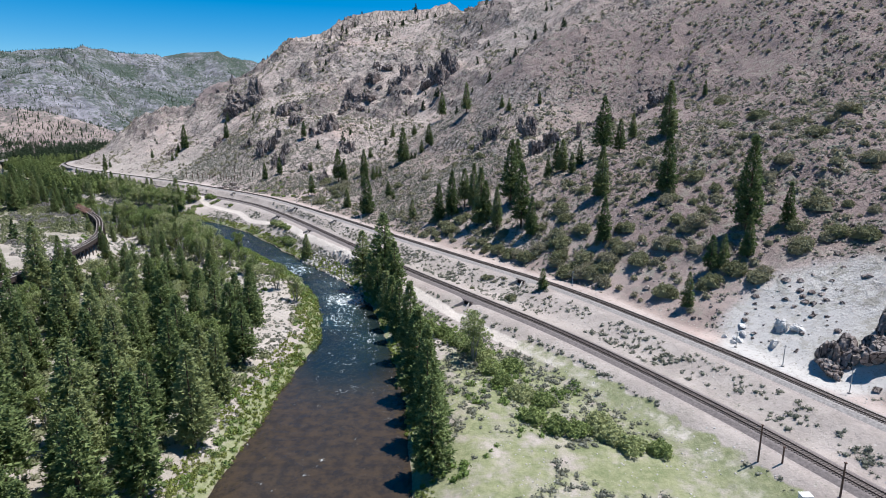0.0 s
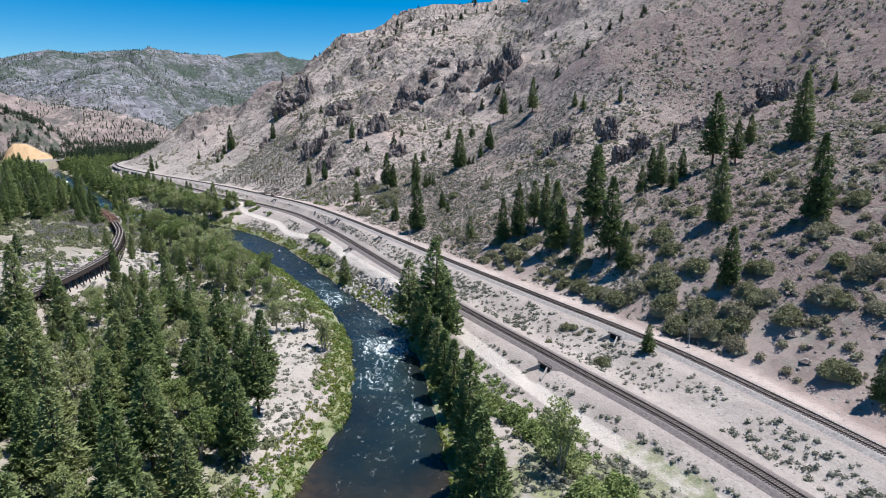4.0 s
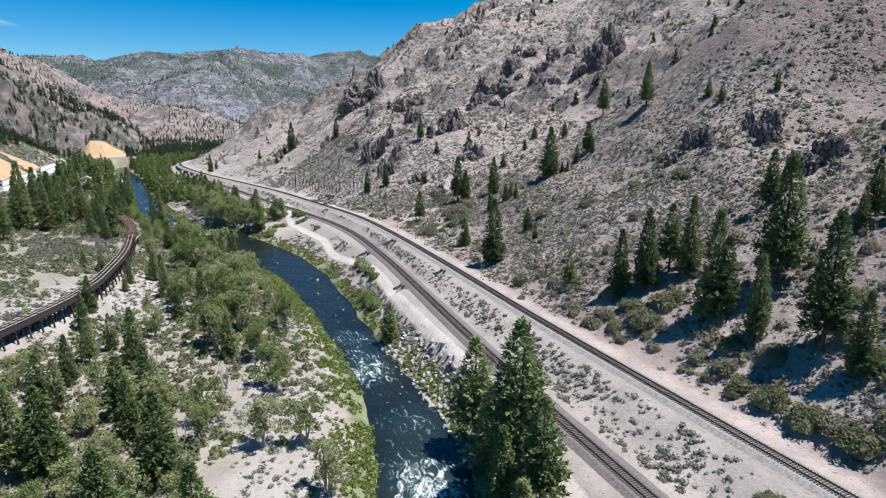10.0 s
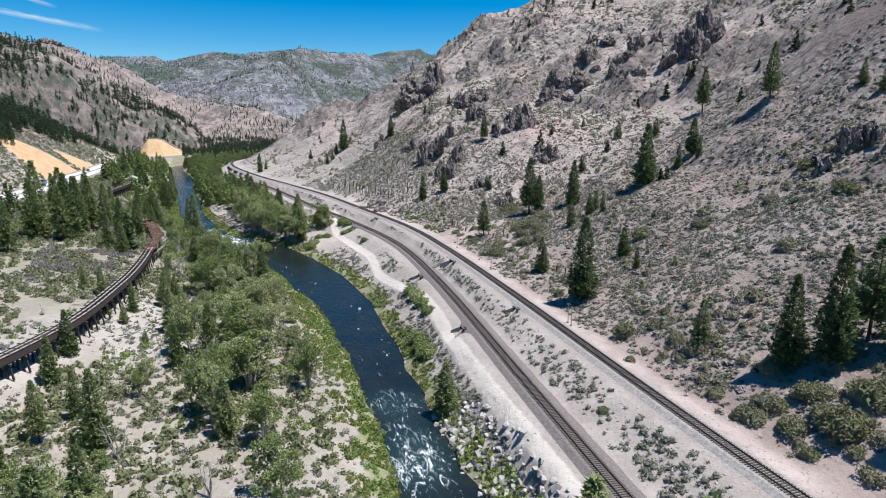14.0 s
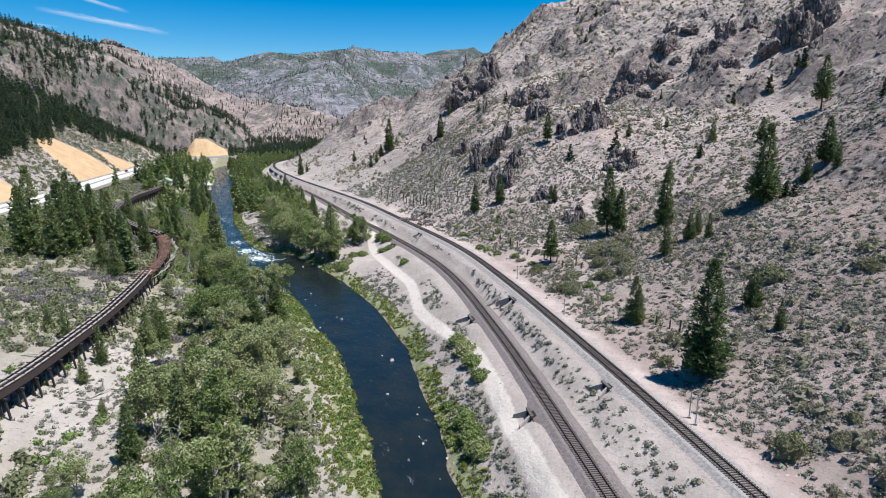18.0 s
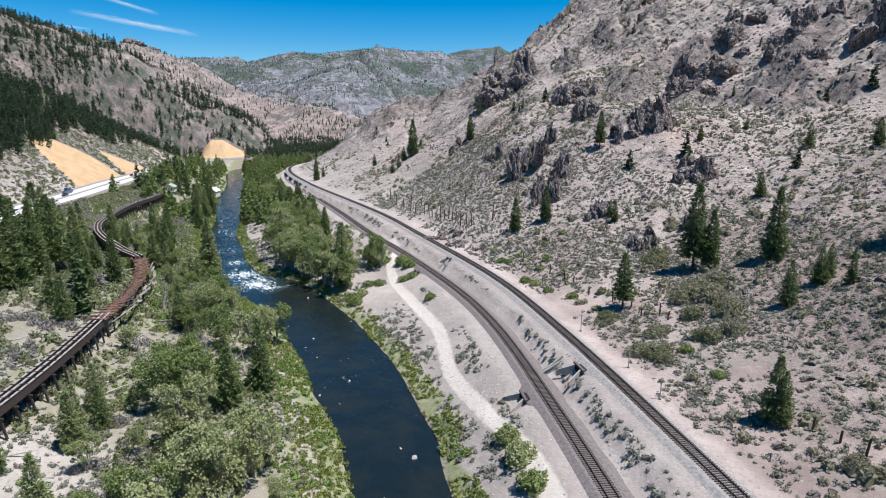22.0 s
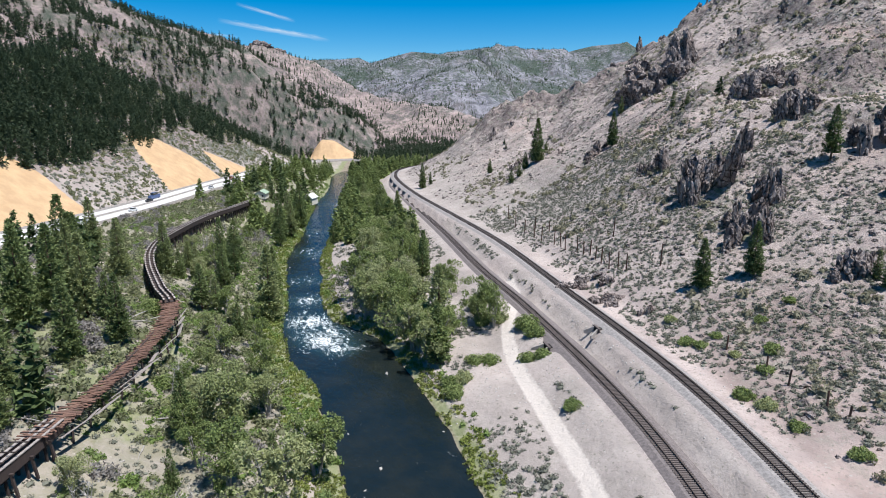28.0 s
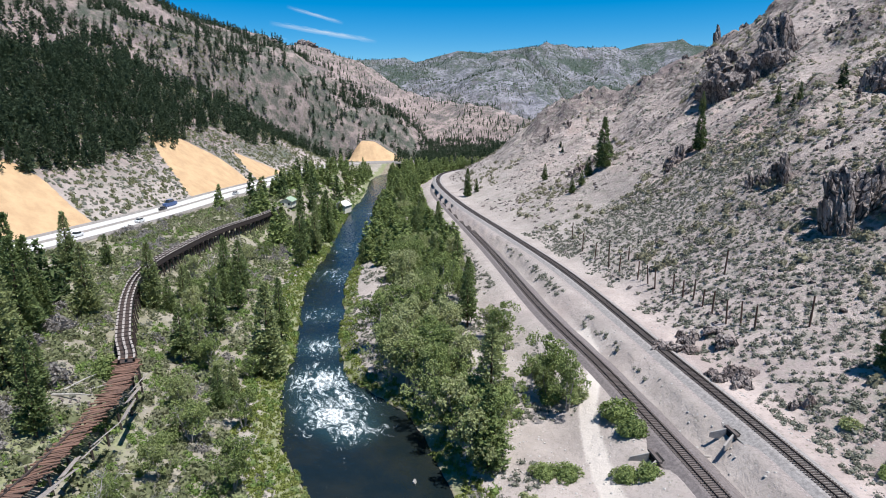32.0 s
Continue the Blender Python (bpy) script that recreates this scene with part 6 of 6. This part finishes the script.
u = rng.uniform(0, 1, 92000)
x = rng.uniform(-1, 1, 92000)
reach = 230 + 2700 * u**1.25
ang = math.radians(40) + x * math.radians(48)
fx, fy = -90 - np.sin(ang) * reach, 200 + np.cos(ang) * reach
fz, fd = survey(fx, fy)
ok = timber_here(fx, fy, fz, fd) & (fd["up"] < 0)
fx, fy, fz, reach = fx[ok], fy[ok], fz[ok], reach[ok]
h = rng.uniform(6, 18, len(fx)) * rng.uniform(0.75, 1.0, len(fx)) * np.interp(reach, [500, 1000, 1800], [1.0, 0.75, 0.62])
for kinds, lo, hi in ((SPUR_PINES, 0, 620), (SLOPE_KIND, 620, 1250), (FAR_PINES, 1250, 9000)):
    here = (reach >= lo) & (reach < hi)
    strewn("far_pines", kinds, fx[here], fy[here], fz[here] - 0.3, h[here] * rng.uniform(0.8, 1.1, int(here.sum())), NEEDLES_FAR, "dark pines covering the far mountain sides", "pine forest", h[here])
x, y, z = many_places(420, 300, 1000, 180, 620, lambda x, y, d: (d["up"] > 70) & (rough(x, y, 60, 3, 94) > 0.12))
h = rng.uniform(3.5, 9, len(x))
strewn("ridge_pines", MID_PINES, x, y, z - 0.2, h * 1.2, NEEDLES_FAR, "small pines dotted over the high rocky slope", "pines", h)


# ---- rocks ----
def crag_template(seed, detail=4):
    """A jagged outcrop about 1 m across: flat fracture faces, upright grooves and broken edges."""
    r = np.random.default_rng(seed)
    bm = bmesh.new()
    bmesh.ops.create_icosphere(bm, subdivisions=detail, radius=1.0)
    d = np.array([v.co[:] for v in bm.verts])
    best = np.zeros(len(d))
    for k in range(7):
        n = r.normal(size=(15, 3)) * (1.0, 1.0, 0.38)
        n /= np.linalg.norm(n, axis=1)[:, None]
        off = r.uniform(0.16, 0.36, 15)
        c = np.array((r.uniform(-0.30, 0.30), r.uniform(-0.12, 0.2), r.uniform(-0.1, 0.22)))
        reach = np.where(d @ n.T > 0.05, (off + c @ n.T) / np.maximum(d @ n.T, 0.05), 9.0).min(1)
        best = np.maximum(best, np.clip(reach, 0.05, 0.75))
    p = d * best[:, None]
    groove = rough(p[:, 0] * 30 + p[:, 1] * 11, p[:, 1] * 30 + p[:, 2] * 9, 2.6, 3, seed, True)
    chips = rough(p[:, 0] * 40 + seed, p[:, 2] * 40 + p[:, 1] * 23, 3.4, 4, seed + 3) + 0.5 * rough(p[:, 0] * 40 - p[:, 1] * 17, p[:, 2] * 26, 1.1, 2, seed + 8, True)
    p = p * (1 + 0.15 * groove + 0.17 * chips)[:, None]
    for v, q in zip(bm.verts, p):
        v.co = q
    me = bpy.data.meshes.new("rock_outcrop")
    bm.to_mesh(me)
    bm.free()
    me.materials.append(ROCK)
    return me


def uphill(x, y):
    """The turn that points a thing's back up the slope."""
    z = survey(np.array([x + 8, x - 8, x, x]), np.array([y, y, y + 8, y - 8]))[0]
    return math.atan2(z[2] - z[3], z[0] - z[1]) - math.pi / 2


CRAG_MESHES = [crag_template(s, 4) for s in range(81, 89)]
SMALL_CRAGS = [crag_template(s, 3) for s in range(201, 209)]
CHALK_MESH = crag_template(90)
CHALK_MESH.materials[0] = CHALK


def outcrop(x, y, w, h, count, meshes, label):
    """Broken rock masses standing together, ragged towards the ends."""
    thing = tagged(new("rock_outcrop"), label, "rock outcrop", "rock outcrops on the slope")
    turn = uphill(x, y)
    thing.matrix_basis = Matrix.LocRotScale((x, y, ground_z(x, y)), Euler((0, 0, turn)), None)
    for k in range(count):
        px, py = rng.normal(0, 0.30) * w, rng.normal(0, 0.36) * w
        gx, gy = x + px * math.cos(turn) - py * math.sin(turn), y + px * math.sin(turn) + py * math.cos(turn)
        size = w * rng.uniform(0.22, 0.52) * (1.15 if k == 0 else 1.0)
        tall = h * rng.uniform(0.45, 1.0) * (1.2 if k == 0 else 0.8)
        ob = part("rock", meshes[int(rng.integers(len(meshes)))], thing)
        ob.matrix_basis = Matrix.LocRotScale((px, py, ground_z(gx, gy) - thing.location.z), Euler((rng.normal(0, 0.16), rng.normal(0, 0.16), rng.uniform(0, 6.28))), (size, size * rng.uniform(0.7, 1.1), tall))


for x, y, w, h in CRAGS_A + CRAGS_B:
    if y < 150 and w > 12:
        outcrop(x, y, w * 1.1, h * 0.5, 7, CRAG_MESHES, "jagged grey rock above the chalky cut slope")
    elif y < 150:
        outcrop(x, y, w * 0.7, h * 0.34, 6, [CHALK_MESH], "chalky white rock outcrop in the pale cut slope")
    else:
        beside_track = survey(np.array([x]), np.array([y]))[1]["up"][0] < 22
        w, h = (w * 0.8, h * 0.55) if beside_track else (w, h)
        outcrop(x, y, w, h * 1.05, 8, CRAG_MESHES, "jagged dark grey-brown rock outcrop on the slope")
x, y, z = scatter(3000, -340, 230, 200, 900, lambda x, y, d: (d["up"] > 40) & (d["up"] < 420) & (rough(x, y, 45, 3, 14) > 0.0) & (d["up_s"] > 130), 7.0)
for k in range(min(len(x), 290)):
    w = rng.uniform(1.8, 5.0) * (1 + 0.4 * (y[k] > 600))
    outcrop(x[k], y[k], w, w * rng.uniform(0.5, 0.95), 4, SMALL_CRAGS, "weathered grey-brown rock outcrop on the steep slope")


def stone_mesh(seed):
    r = np.random.default_rng(seed)
    bm = bmesh.new()
    for _ in range(14):
        v = r.normal(size=3)
        v /= np.linalg.norm(v)
        bm.verts.new(v * (0.5, 0.42, 0.34) * r.uniform(0.8, 1.1))
    hull = bmesh.ops.convex_hull(bm, input=bm.verts)
    bmesh.ops.delete(bm, geom=[v for v in hull["geom_interior"] if isinstance(v, bmesh.types.BMVert)], context="VERTS")
    me = bpy.data.meshes.new("boulder")
    bm.to_mesh(me)
    bm.free()
    me.materials.append(STONE)
    return me


STONES = [stone_mesh(s) for s in range(91, 97)]
riprap = tagged(new("riprap_bank"), "heap of pale grey boulders armouring the river bank", "riprap")
x, y, z = scatter(5000, -85, -20, 190, 285, lambda x, y, d: (d["rv"] > 0) & (d["edge"] > -0.8) & (d["edge"] < 8.5) & (y > 214) & (y < 268), 0.85)
for k in range(min(len(x), 300)):
    ob = part("boulder", STONES[k % 6], riprap)
    w = rng.uniform(0.9, 2.3)
    ob.matrix_basis = Matrix.LocRotScale((x[k], y[k], z[k] + 0.12), Euler(rng.uniform(0, 6.28, 3)), (w, w, w))
x, y, z = scatter(2600, -330, 0, 70, 520, lambda x, y, d: (d["edge"] > -5.5) & (d["edge"] < 0.4) & (rough(x, y, 18, 2, 95) > 0.0), 2.2)
for k in range(min(len(x), 170)):
    ob = tagged(new("boulder", STONES[k % 6]), "rounded wet boulder in the shallow river edge", "boulder", "boulders in the river")
    w = rng.uniform(0.35, 1.1) * (1.6 if rng.random() < 0.08 else 1)
    ob.matrix_basis = Matrix.LocRotScale((x[k], y[k], max(z[k], -0.15)), Euler(rng.uniform(0, 6.28, 3)), (w, w, w))

x, y, z = scatter(900, -240, -40, 215, 430, lambda x, y, d: (d["edge"] < -3.5), 6.5)
for k in range(min(len(x), 7)):
    ob = tagged(new("boulder", STONES[k % 6]), "pale boulder breaking the surface in mid river", "boulder", "boulders in the river")
    w = rng.uniform(0.6, 1.5)
    ob.matrix_basis = Matrix.LocRotScale((x[k], y[k], 0.0), Euler(rng.uniform(0, 6.28, 3)), (w * 1.3, w, w))
for x, y, w, h in ((-1395, 1262, 52, 17), (-1420, 1274, 56, 24), (-1366, 1262, 52, 14), (-1450, 1262, 60, 16)):
    outcrop(x, y, w, h, 14, SMALL_CRAGS, "dark jagged rock peak on the far ridge")

# rubble and dead brush round the wrecked flume
x, y, z = many_places(26000, 330, 620, -40, 130, lambda x, y, d: (d["rv"] < 0) & (d["fl"] < -2.5) & (d["fl"] > -17 - 5 * rough(x, y, 12, 2, 131)) & (d["fl_s"] > 214) & (d["fl_s"] < 268) & (rough(x, y, 9, 2, 132) > -0.3))
strewn("rubble", PEBBLES, x, y, z - 0.05, rng.uniform(0.15, 0.55, len(x)), ROCK, "pale grey broken rubble spilled above the wrecked flume", "rubble")
TWIGS = [cored(s, DEAD_BRUSH, 0.9, 60, 0.17, 0.5) for s in (141, 142, 143)]
x, y, z = many_places(9000, 280, 640, -90, 130, lambda x, y, d: (d["rv"] < 0) & (d["edge"] > 12) & (np.abs(d["fl"]) > 3) & (np.abs(d["fl"]) < 36) & (rough(x, y, 14, 3, 133) > 0.18))
strewn("dead_brush", TWIGS, x, y, z - 0.1, rng.uniform(0.6, 2.0, len(x)), DEAD_BRUSH, "bare grey dead brush beside the flume", "dead brush")
for x, y, w in ((-229, 345, 4.2), (-246, 358, 4.6), (-275, 368, 4.4), (-268, 361, 3.8), (-238, 348, 3.6), (-222, 334, 3.2), (-290, 372, 3.4)):
    ob = tagged(new("dead_bush", quick_mesh("dead_bush", *cored(150 + int(w * 10), DEAD_BRUSH, 0.75, 420, 0.10, 0.5), DEAD_BRUSH)), "big leafless grey bush above the wrecked flume", "bush", "grey bushes above the flume")
    ob.matrix_basis = Matrix.LocRotScale((x, y, ground_z(x, y) - 0.1), Euler((0, 0, rng.uniform(0, 6.28))), (w, w, w * 0.9))
for x, y, w in ((-247, 368, 4.0), (-251, 370, 3.4), (-226, 369, 2.6), (-213, 352, 2.8), (-206, 350, 3.0), (-232, 378, 2.6)):
    ob = tagged(new("green_bush", RIVER_BUSHES[int(rng.integers(2))]), "bright green bush growing beside the wrecked flume", "bush", "green bushes by the flume")
    ob.matrix_basis = Matrix.LocRotScale((x, y, ground_z(x, y) - 0.1), Euler((0, 0, rng.uniform(0, 6.28))), (w, w, w * 0.8))

# fallen grey trunks beside the wrecked flume
LOGS = [quick_mesh("fallen_log", *turned(tube([(0, 0, 0), (0.15, 0.1, 2.2), (0.05, 0.3, 4.4), (0.2, 0.2, 6.4)], [0.2, 0.17, 0.12, 0.05], 7), Matrix.Rotation(math.pi / 2, 4, "X")), GREY_WOOD) for _ in range(1)]
lx, ly, lh = places_along(fine_flume, 2.6, FALL_A - 75, FALL_B + 18)
for k in range(len(lx)):
    off = rng.uniform(3.5, 15) * (1 if rng.random() < 0.6 else -1)
    px, py = lx[k] + math.sin(lh[k]) * off, ly[k] - math.cos(lh[k]) * off
    ob = tagged(new("fallen_log", LOGS[0]), "bleached grey fallen trunk lying beside the broken flume", "fallen log", "fallen logs by the flume")
    ob.matrix_basis = Matrix.LocRotScale((px, py, ground_z(px, py) + 0.12), Euler((0.04, rng.normal(0, 0.05), rng.uniform(0, 6.28))), [rng.uniform(0.6, 1.15)] * 3)

# ---- poles and posts ----

def round_shaft(name, r0, r1, h, material, sides=8):
    co, fa = tube([(0, 0, -0.5), (0, 0, h * 0.5), (0, 0, h)], [r0, (r0 + r1) / 2, r1], sides)
    return quick_mesh(name, co, fa, material)


for x, y, h in BROWN_POLES:
    pole = tagged(new("utility_pole"), "plain brown wooden pole beside the railway", "utility pole", "wooden poles by the lower railway")
    pole.location = (x, y, ground_z(x, y))
    part("shaft", round_shaft("shaft", 0.17, 0.12, h, POLE_BROWN), pole)
    part("cap", quick_mesh("cap", *box_arrays(0.34, 0.34, 0.18, h - 0.05), POLE_BROWN), pole)
for x, y, h in PALE_POLES:
    h = min(max(h, 4.0), 7.5)
    pole = tagged(new("metal_pole"), "thin pale grey metal pole beside the upper railway", "pole", "pale poles by the upper railway")
    pole.location = (x, y, ground_z(x, y))
    part("shaft", round_shaft("shaft", 0.11, 0.08, h, POLE_GREY), pole)
    part("base", quick_mesh("base", *box_arrays(0.5, 0.5, 0.5, -0.2), CONCRETE), pole)
    part("crossarm", quick_mesh("crossarm", *box_arrays(0.9, 0.1, 0.1, h * 0.93), POLE_GREY), pole)
for posts, label, group in ((FENCE_POSTS, "short dark wooden post among the sagebrush", "old fence posts above the railway"), (SLIDE_POSTS, "tall dark weathered post in the slide fence row", "slide fence posts above the railway")):
    for x, y, h in posts:
        h = min(max(h, 2.0), 6.0)
        post = tagged(new("fence_post", round_shaft("fence_post", 0.19, 0.16, h, POLE_BROWN, 7)), label, "fence post", group)
        post.matrix_basis = Matrix.LocRotScale((x, y, ground_z(x, y)), Euler((rng.normal(0, 0.04), rng.normal(0, 0.04), 0)), None)


# ---- culverts under the tracks ----
def culvert(line, along, width, label):
    """A timber culvert mouth: solid box coloured like the shade inside, jambs, headwall and sloping concrete wings."""
    p, out = culvert_place(line, along)
    z = (LOWER_Z if line == "lower" else RAIL_Z) - 0.45
    tall = 0.75 + 0.4 * width
    thing = tagged(new("culvert"), label, "culvert", "culverts under the railways")
    thing.matrix_basis = Matrix.Translation((p[0] + out[0] * 4.1, p[1] + out[1] * 4.1, z)) @ Matrix.Rotation(math.atan2(-out[0], out[1]), 4, "Z")
    # solid box; its near-black colour stands for the shade of the hollow
    part("opening", quick_mesh("opening", *turned(box_arrays(width, 1.2, tall, -tall), pose(0, -0.4, 0)), HOLLOW_SHADE), thing, "near-black box standing in for the shade inside the mouth")
    part("headwall", quick_mesh("headwall", *box_arrays(width + 1.5, 0.55, 0.34, -0.02), TIE_WOOD), thing, "dark timber headwall")
    for sx in (-1, 1):
        part("jamb", quick_mesh("jamb", *turned(box_arrays(0.26, 0.5, tall + 0.3, -tall - 0.3), pose(sx * (width / 2 + 0.13), 0, 0)), TIE_WOOD), thing)
        co, f = box_arrays(0.3, width * 0.9 + 0.8, tall + 0.5, -tall - 0.4)
        co[(co[:, 2] > -1) & (co[:, 1] > 0), 2] -= tall * 0.8
        part("wing_wall", quick_mesh("wing_wall", *turned((co, f), pose(sx * (width / 2 + 0.6), width * 0.45 + 0.6, 0, 0, 0, -sx * 28)), CONCRETE), thing, "pale sloping concrete wing wall")


for line, along, width in CULVERTS:
    culvert(line, along, width, "dark timber culvert mouth with pale wing walls under the %s railway" % line)
for off in (-0.9, 0.9):
    kerb = tagged(new("drain_kerb", quick_mesh("drain_kerb", *beam((-153.6 + off, 418.2 + off, ground_z(-153.6 + off, 418.2 + off) + 0.02), (-156.2 + off, 416.0 + off, ground_z(-156.2 + off, 416.0 + off) + 0.02), 0.3), CONCRETE)), "pale concrete kerb of the drain between the two railways", "drain", "drain kerbs between the railways")
for k, (x0, y0, x1, y1) in enumerate(((-98.0, 352.0, -92.6, 356.6), (-97.4, 351.3, -92.0, 355.9), (-96.9, 352.6, -93.4, 355.2))):
    tagged(new("old_timber", quick_mesh("old_timber", *beam((x0, y0, ground_z(x0, y0) + 0.12 + 0.1 * k), (x1, y1, ground_z(x1, y1) + 0.12 + 0.1 * k), 0.28), GREY_WOOD)), "weathered grey squared timber lying between the railways", "timber", "old timbers between the railways")

signal_box = tagged(new("signal_cabinet"), "small white metal cabinet beside the lower railway", "cabinet")
signal_box.location = (57.0, 81.5, ground_z(57.0, 81.5))
part("body", quick_mesh("body", *box_arrays(1.6, 1.2, 2.0), WHITE_PAINT), signal_box)
part("roof", quick_mesh("roof", *box_arrays(1.8, 1.4, 0.15, 2.0), WHITE_PAINT), signal_box)
part("door", quick_mesh("door", *turned(box_arrays(0.9, 0.06, 1.6, 0.2), pose(0, -0.63, 0)), POLE_GREY), signal_box)


# ---- far house, flume head and cars ----
def house(x, y, turn, w, d, h, wall_mat, roof_mat, label):
    thing = tagged(new("house"), label, "house")
    thing.matrix_basis = Matrix.Translation((x, y, ground_z(x, y))) @ Matrix.Rotation(radians(turn), 4, "Z")
    gable = np.array([(-w / 2, -d / 2, 0), (w / 2, -d / 2, 0), (w / 2, -d / 2, h), (0, -d / 2, h * 1.5), (-w / 2, -d / 2, h)])
    back = gable + (0, d, 0)
    tris = [(0, 1, 2), (0, 2, 4), (4, 2, 3), (6, 5, 9), (6, 9, 7), (7, 9, 8), (1, 6, 7), (1, 7, 2), (5, 0, 4), (5, 4, 9)]
    part("wall", quick_mesh("wall", np.vstack([gable, back]), np.array(tris), wall_mat), thing)
    for s in (-1, 1):
        slope = math.atan2(h * 0.5, w / 2)
        length = math.hypot(w / 2, h * 0.5) + 0.6
        m = pose(0, 0, h * 1.5 + 0.08) @ Matrix.Rotation(s * slope, 4, "Y") @ Matrix.Translation((s * length / 2, 0, 0))
        part("roof", quick_mesh("roof", *turned(box_arrays(length, d + 1.0, 0.16), m), roof_mat), thing)
    for wx in (-w * 0.25, w * 0.25):
        pane = part("window", quick_mesh("window", *turned(box_arrays(1.2, 0.1, 1.4, h * 0.4), pose(wx, -d / 2 - 0.02, 0)), WHITE_PAINT), thing)
        part("pane", quick_mesh("pane", *turned(box_arrays(1.0, 0.06, 1.2, h * 0.4 + 0.1), pose(wx, -d / 2 - 0.08, 0)), CAR_GLASS), pane)


house(-405, 556, 25, 7, 9, 4.5, CREAM_WALL, WHITE_PAINT, "small cream house with a pale roof beside the river")
house(-396, 512, 40, 6, 9, 3.2, CREAM_WALL, ROOF_GREEN, "low flume head building with a green roof")


def car(x, y, z, turn, paint, long=4.6, tall=1.5):
    thing = tagged(new("car"), "passenger vehicle driving on the highway", "car", "cars on the highway")
    thing.matrix_basis = Matrix.Translation((x, y, z)) @ Matrix.Rotation(turn, 4, "Z")
    part("body", quick_mesh("body", *box_arrays(long, 1.85, tall * 0.55, 0.3), paint), thing)
    cab, f = box_arrays(long * 0.55, 1.6, tall * 0.42, 0.3 + tall * 0.55)
    cab[4:, 0] *= 0.75
    part("cabin", quick_mesh("cabin", cab, f, CAR_GLASS), thing)
    part("roof", quick_mesh("roof", *box_arrays(long * 0.4, 1.5, 0.06, 0.3 + tall * 0.97), paint), thing)
    wheel = tube([(0, 0, -0.12), (0, 0, 0.12)], [0.34, 0.34], 10)
    me = quick_mesh("wheel", *turned(wheel, Matrix.Rotation(math.pi / 2, 4, "X")), TYRE)
    for wx in (-long * 0.3, long * 0.3):
        for wy in (-0.85, 0.85):
            part("wheel", me, thing).location = (wx, wy, 0.34)


cx, cy, ch = places_along(fine_road, 1.0, 0, fine_road[1][-1])
for k, (s, off, long, tall) in enumerate(((300, 6, 4.6, 1.5), (332, -3.5, 4.6, 1.5), (345, -7, 10.5, 3.2), (392, 6.5, 4.8, 1.6), (455, -4, 4.6, 1.5), (268, 3.5, 4.7, 1.7), (520, 6, 4.6, 1.5))):
    car(cx[s] + math.sin(ch[s]) * off, cy[s] - math.cos(ch[s]) * off, float(np.interp(s, ROAD_ARC, ROAD_HEIGHT)) + 0.36, ch[s], CAR_PAINTS[k % 5], long, tall)
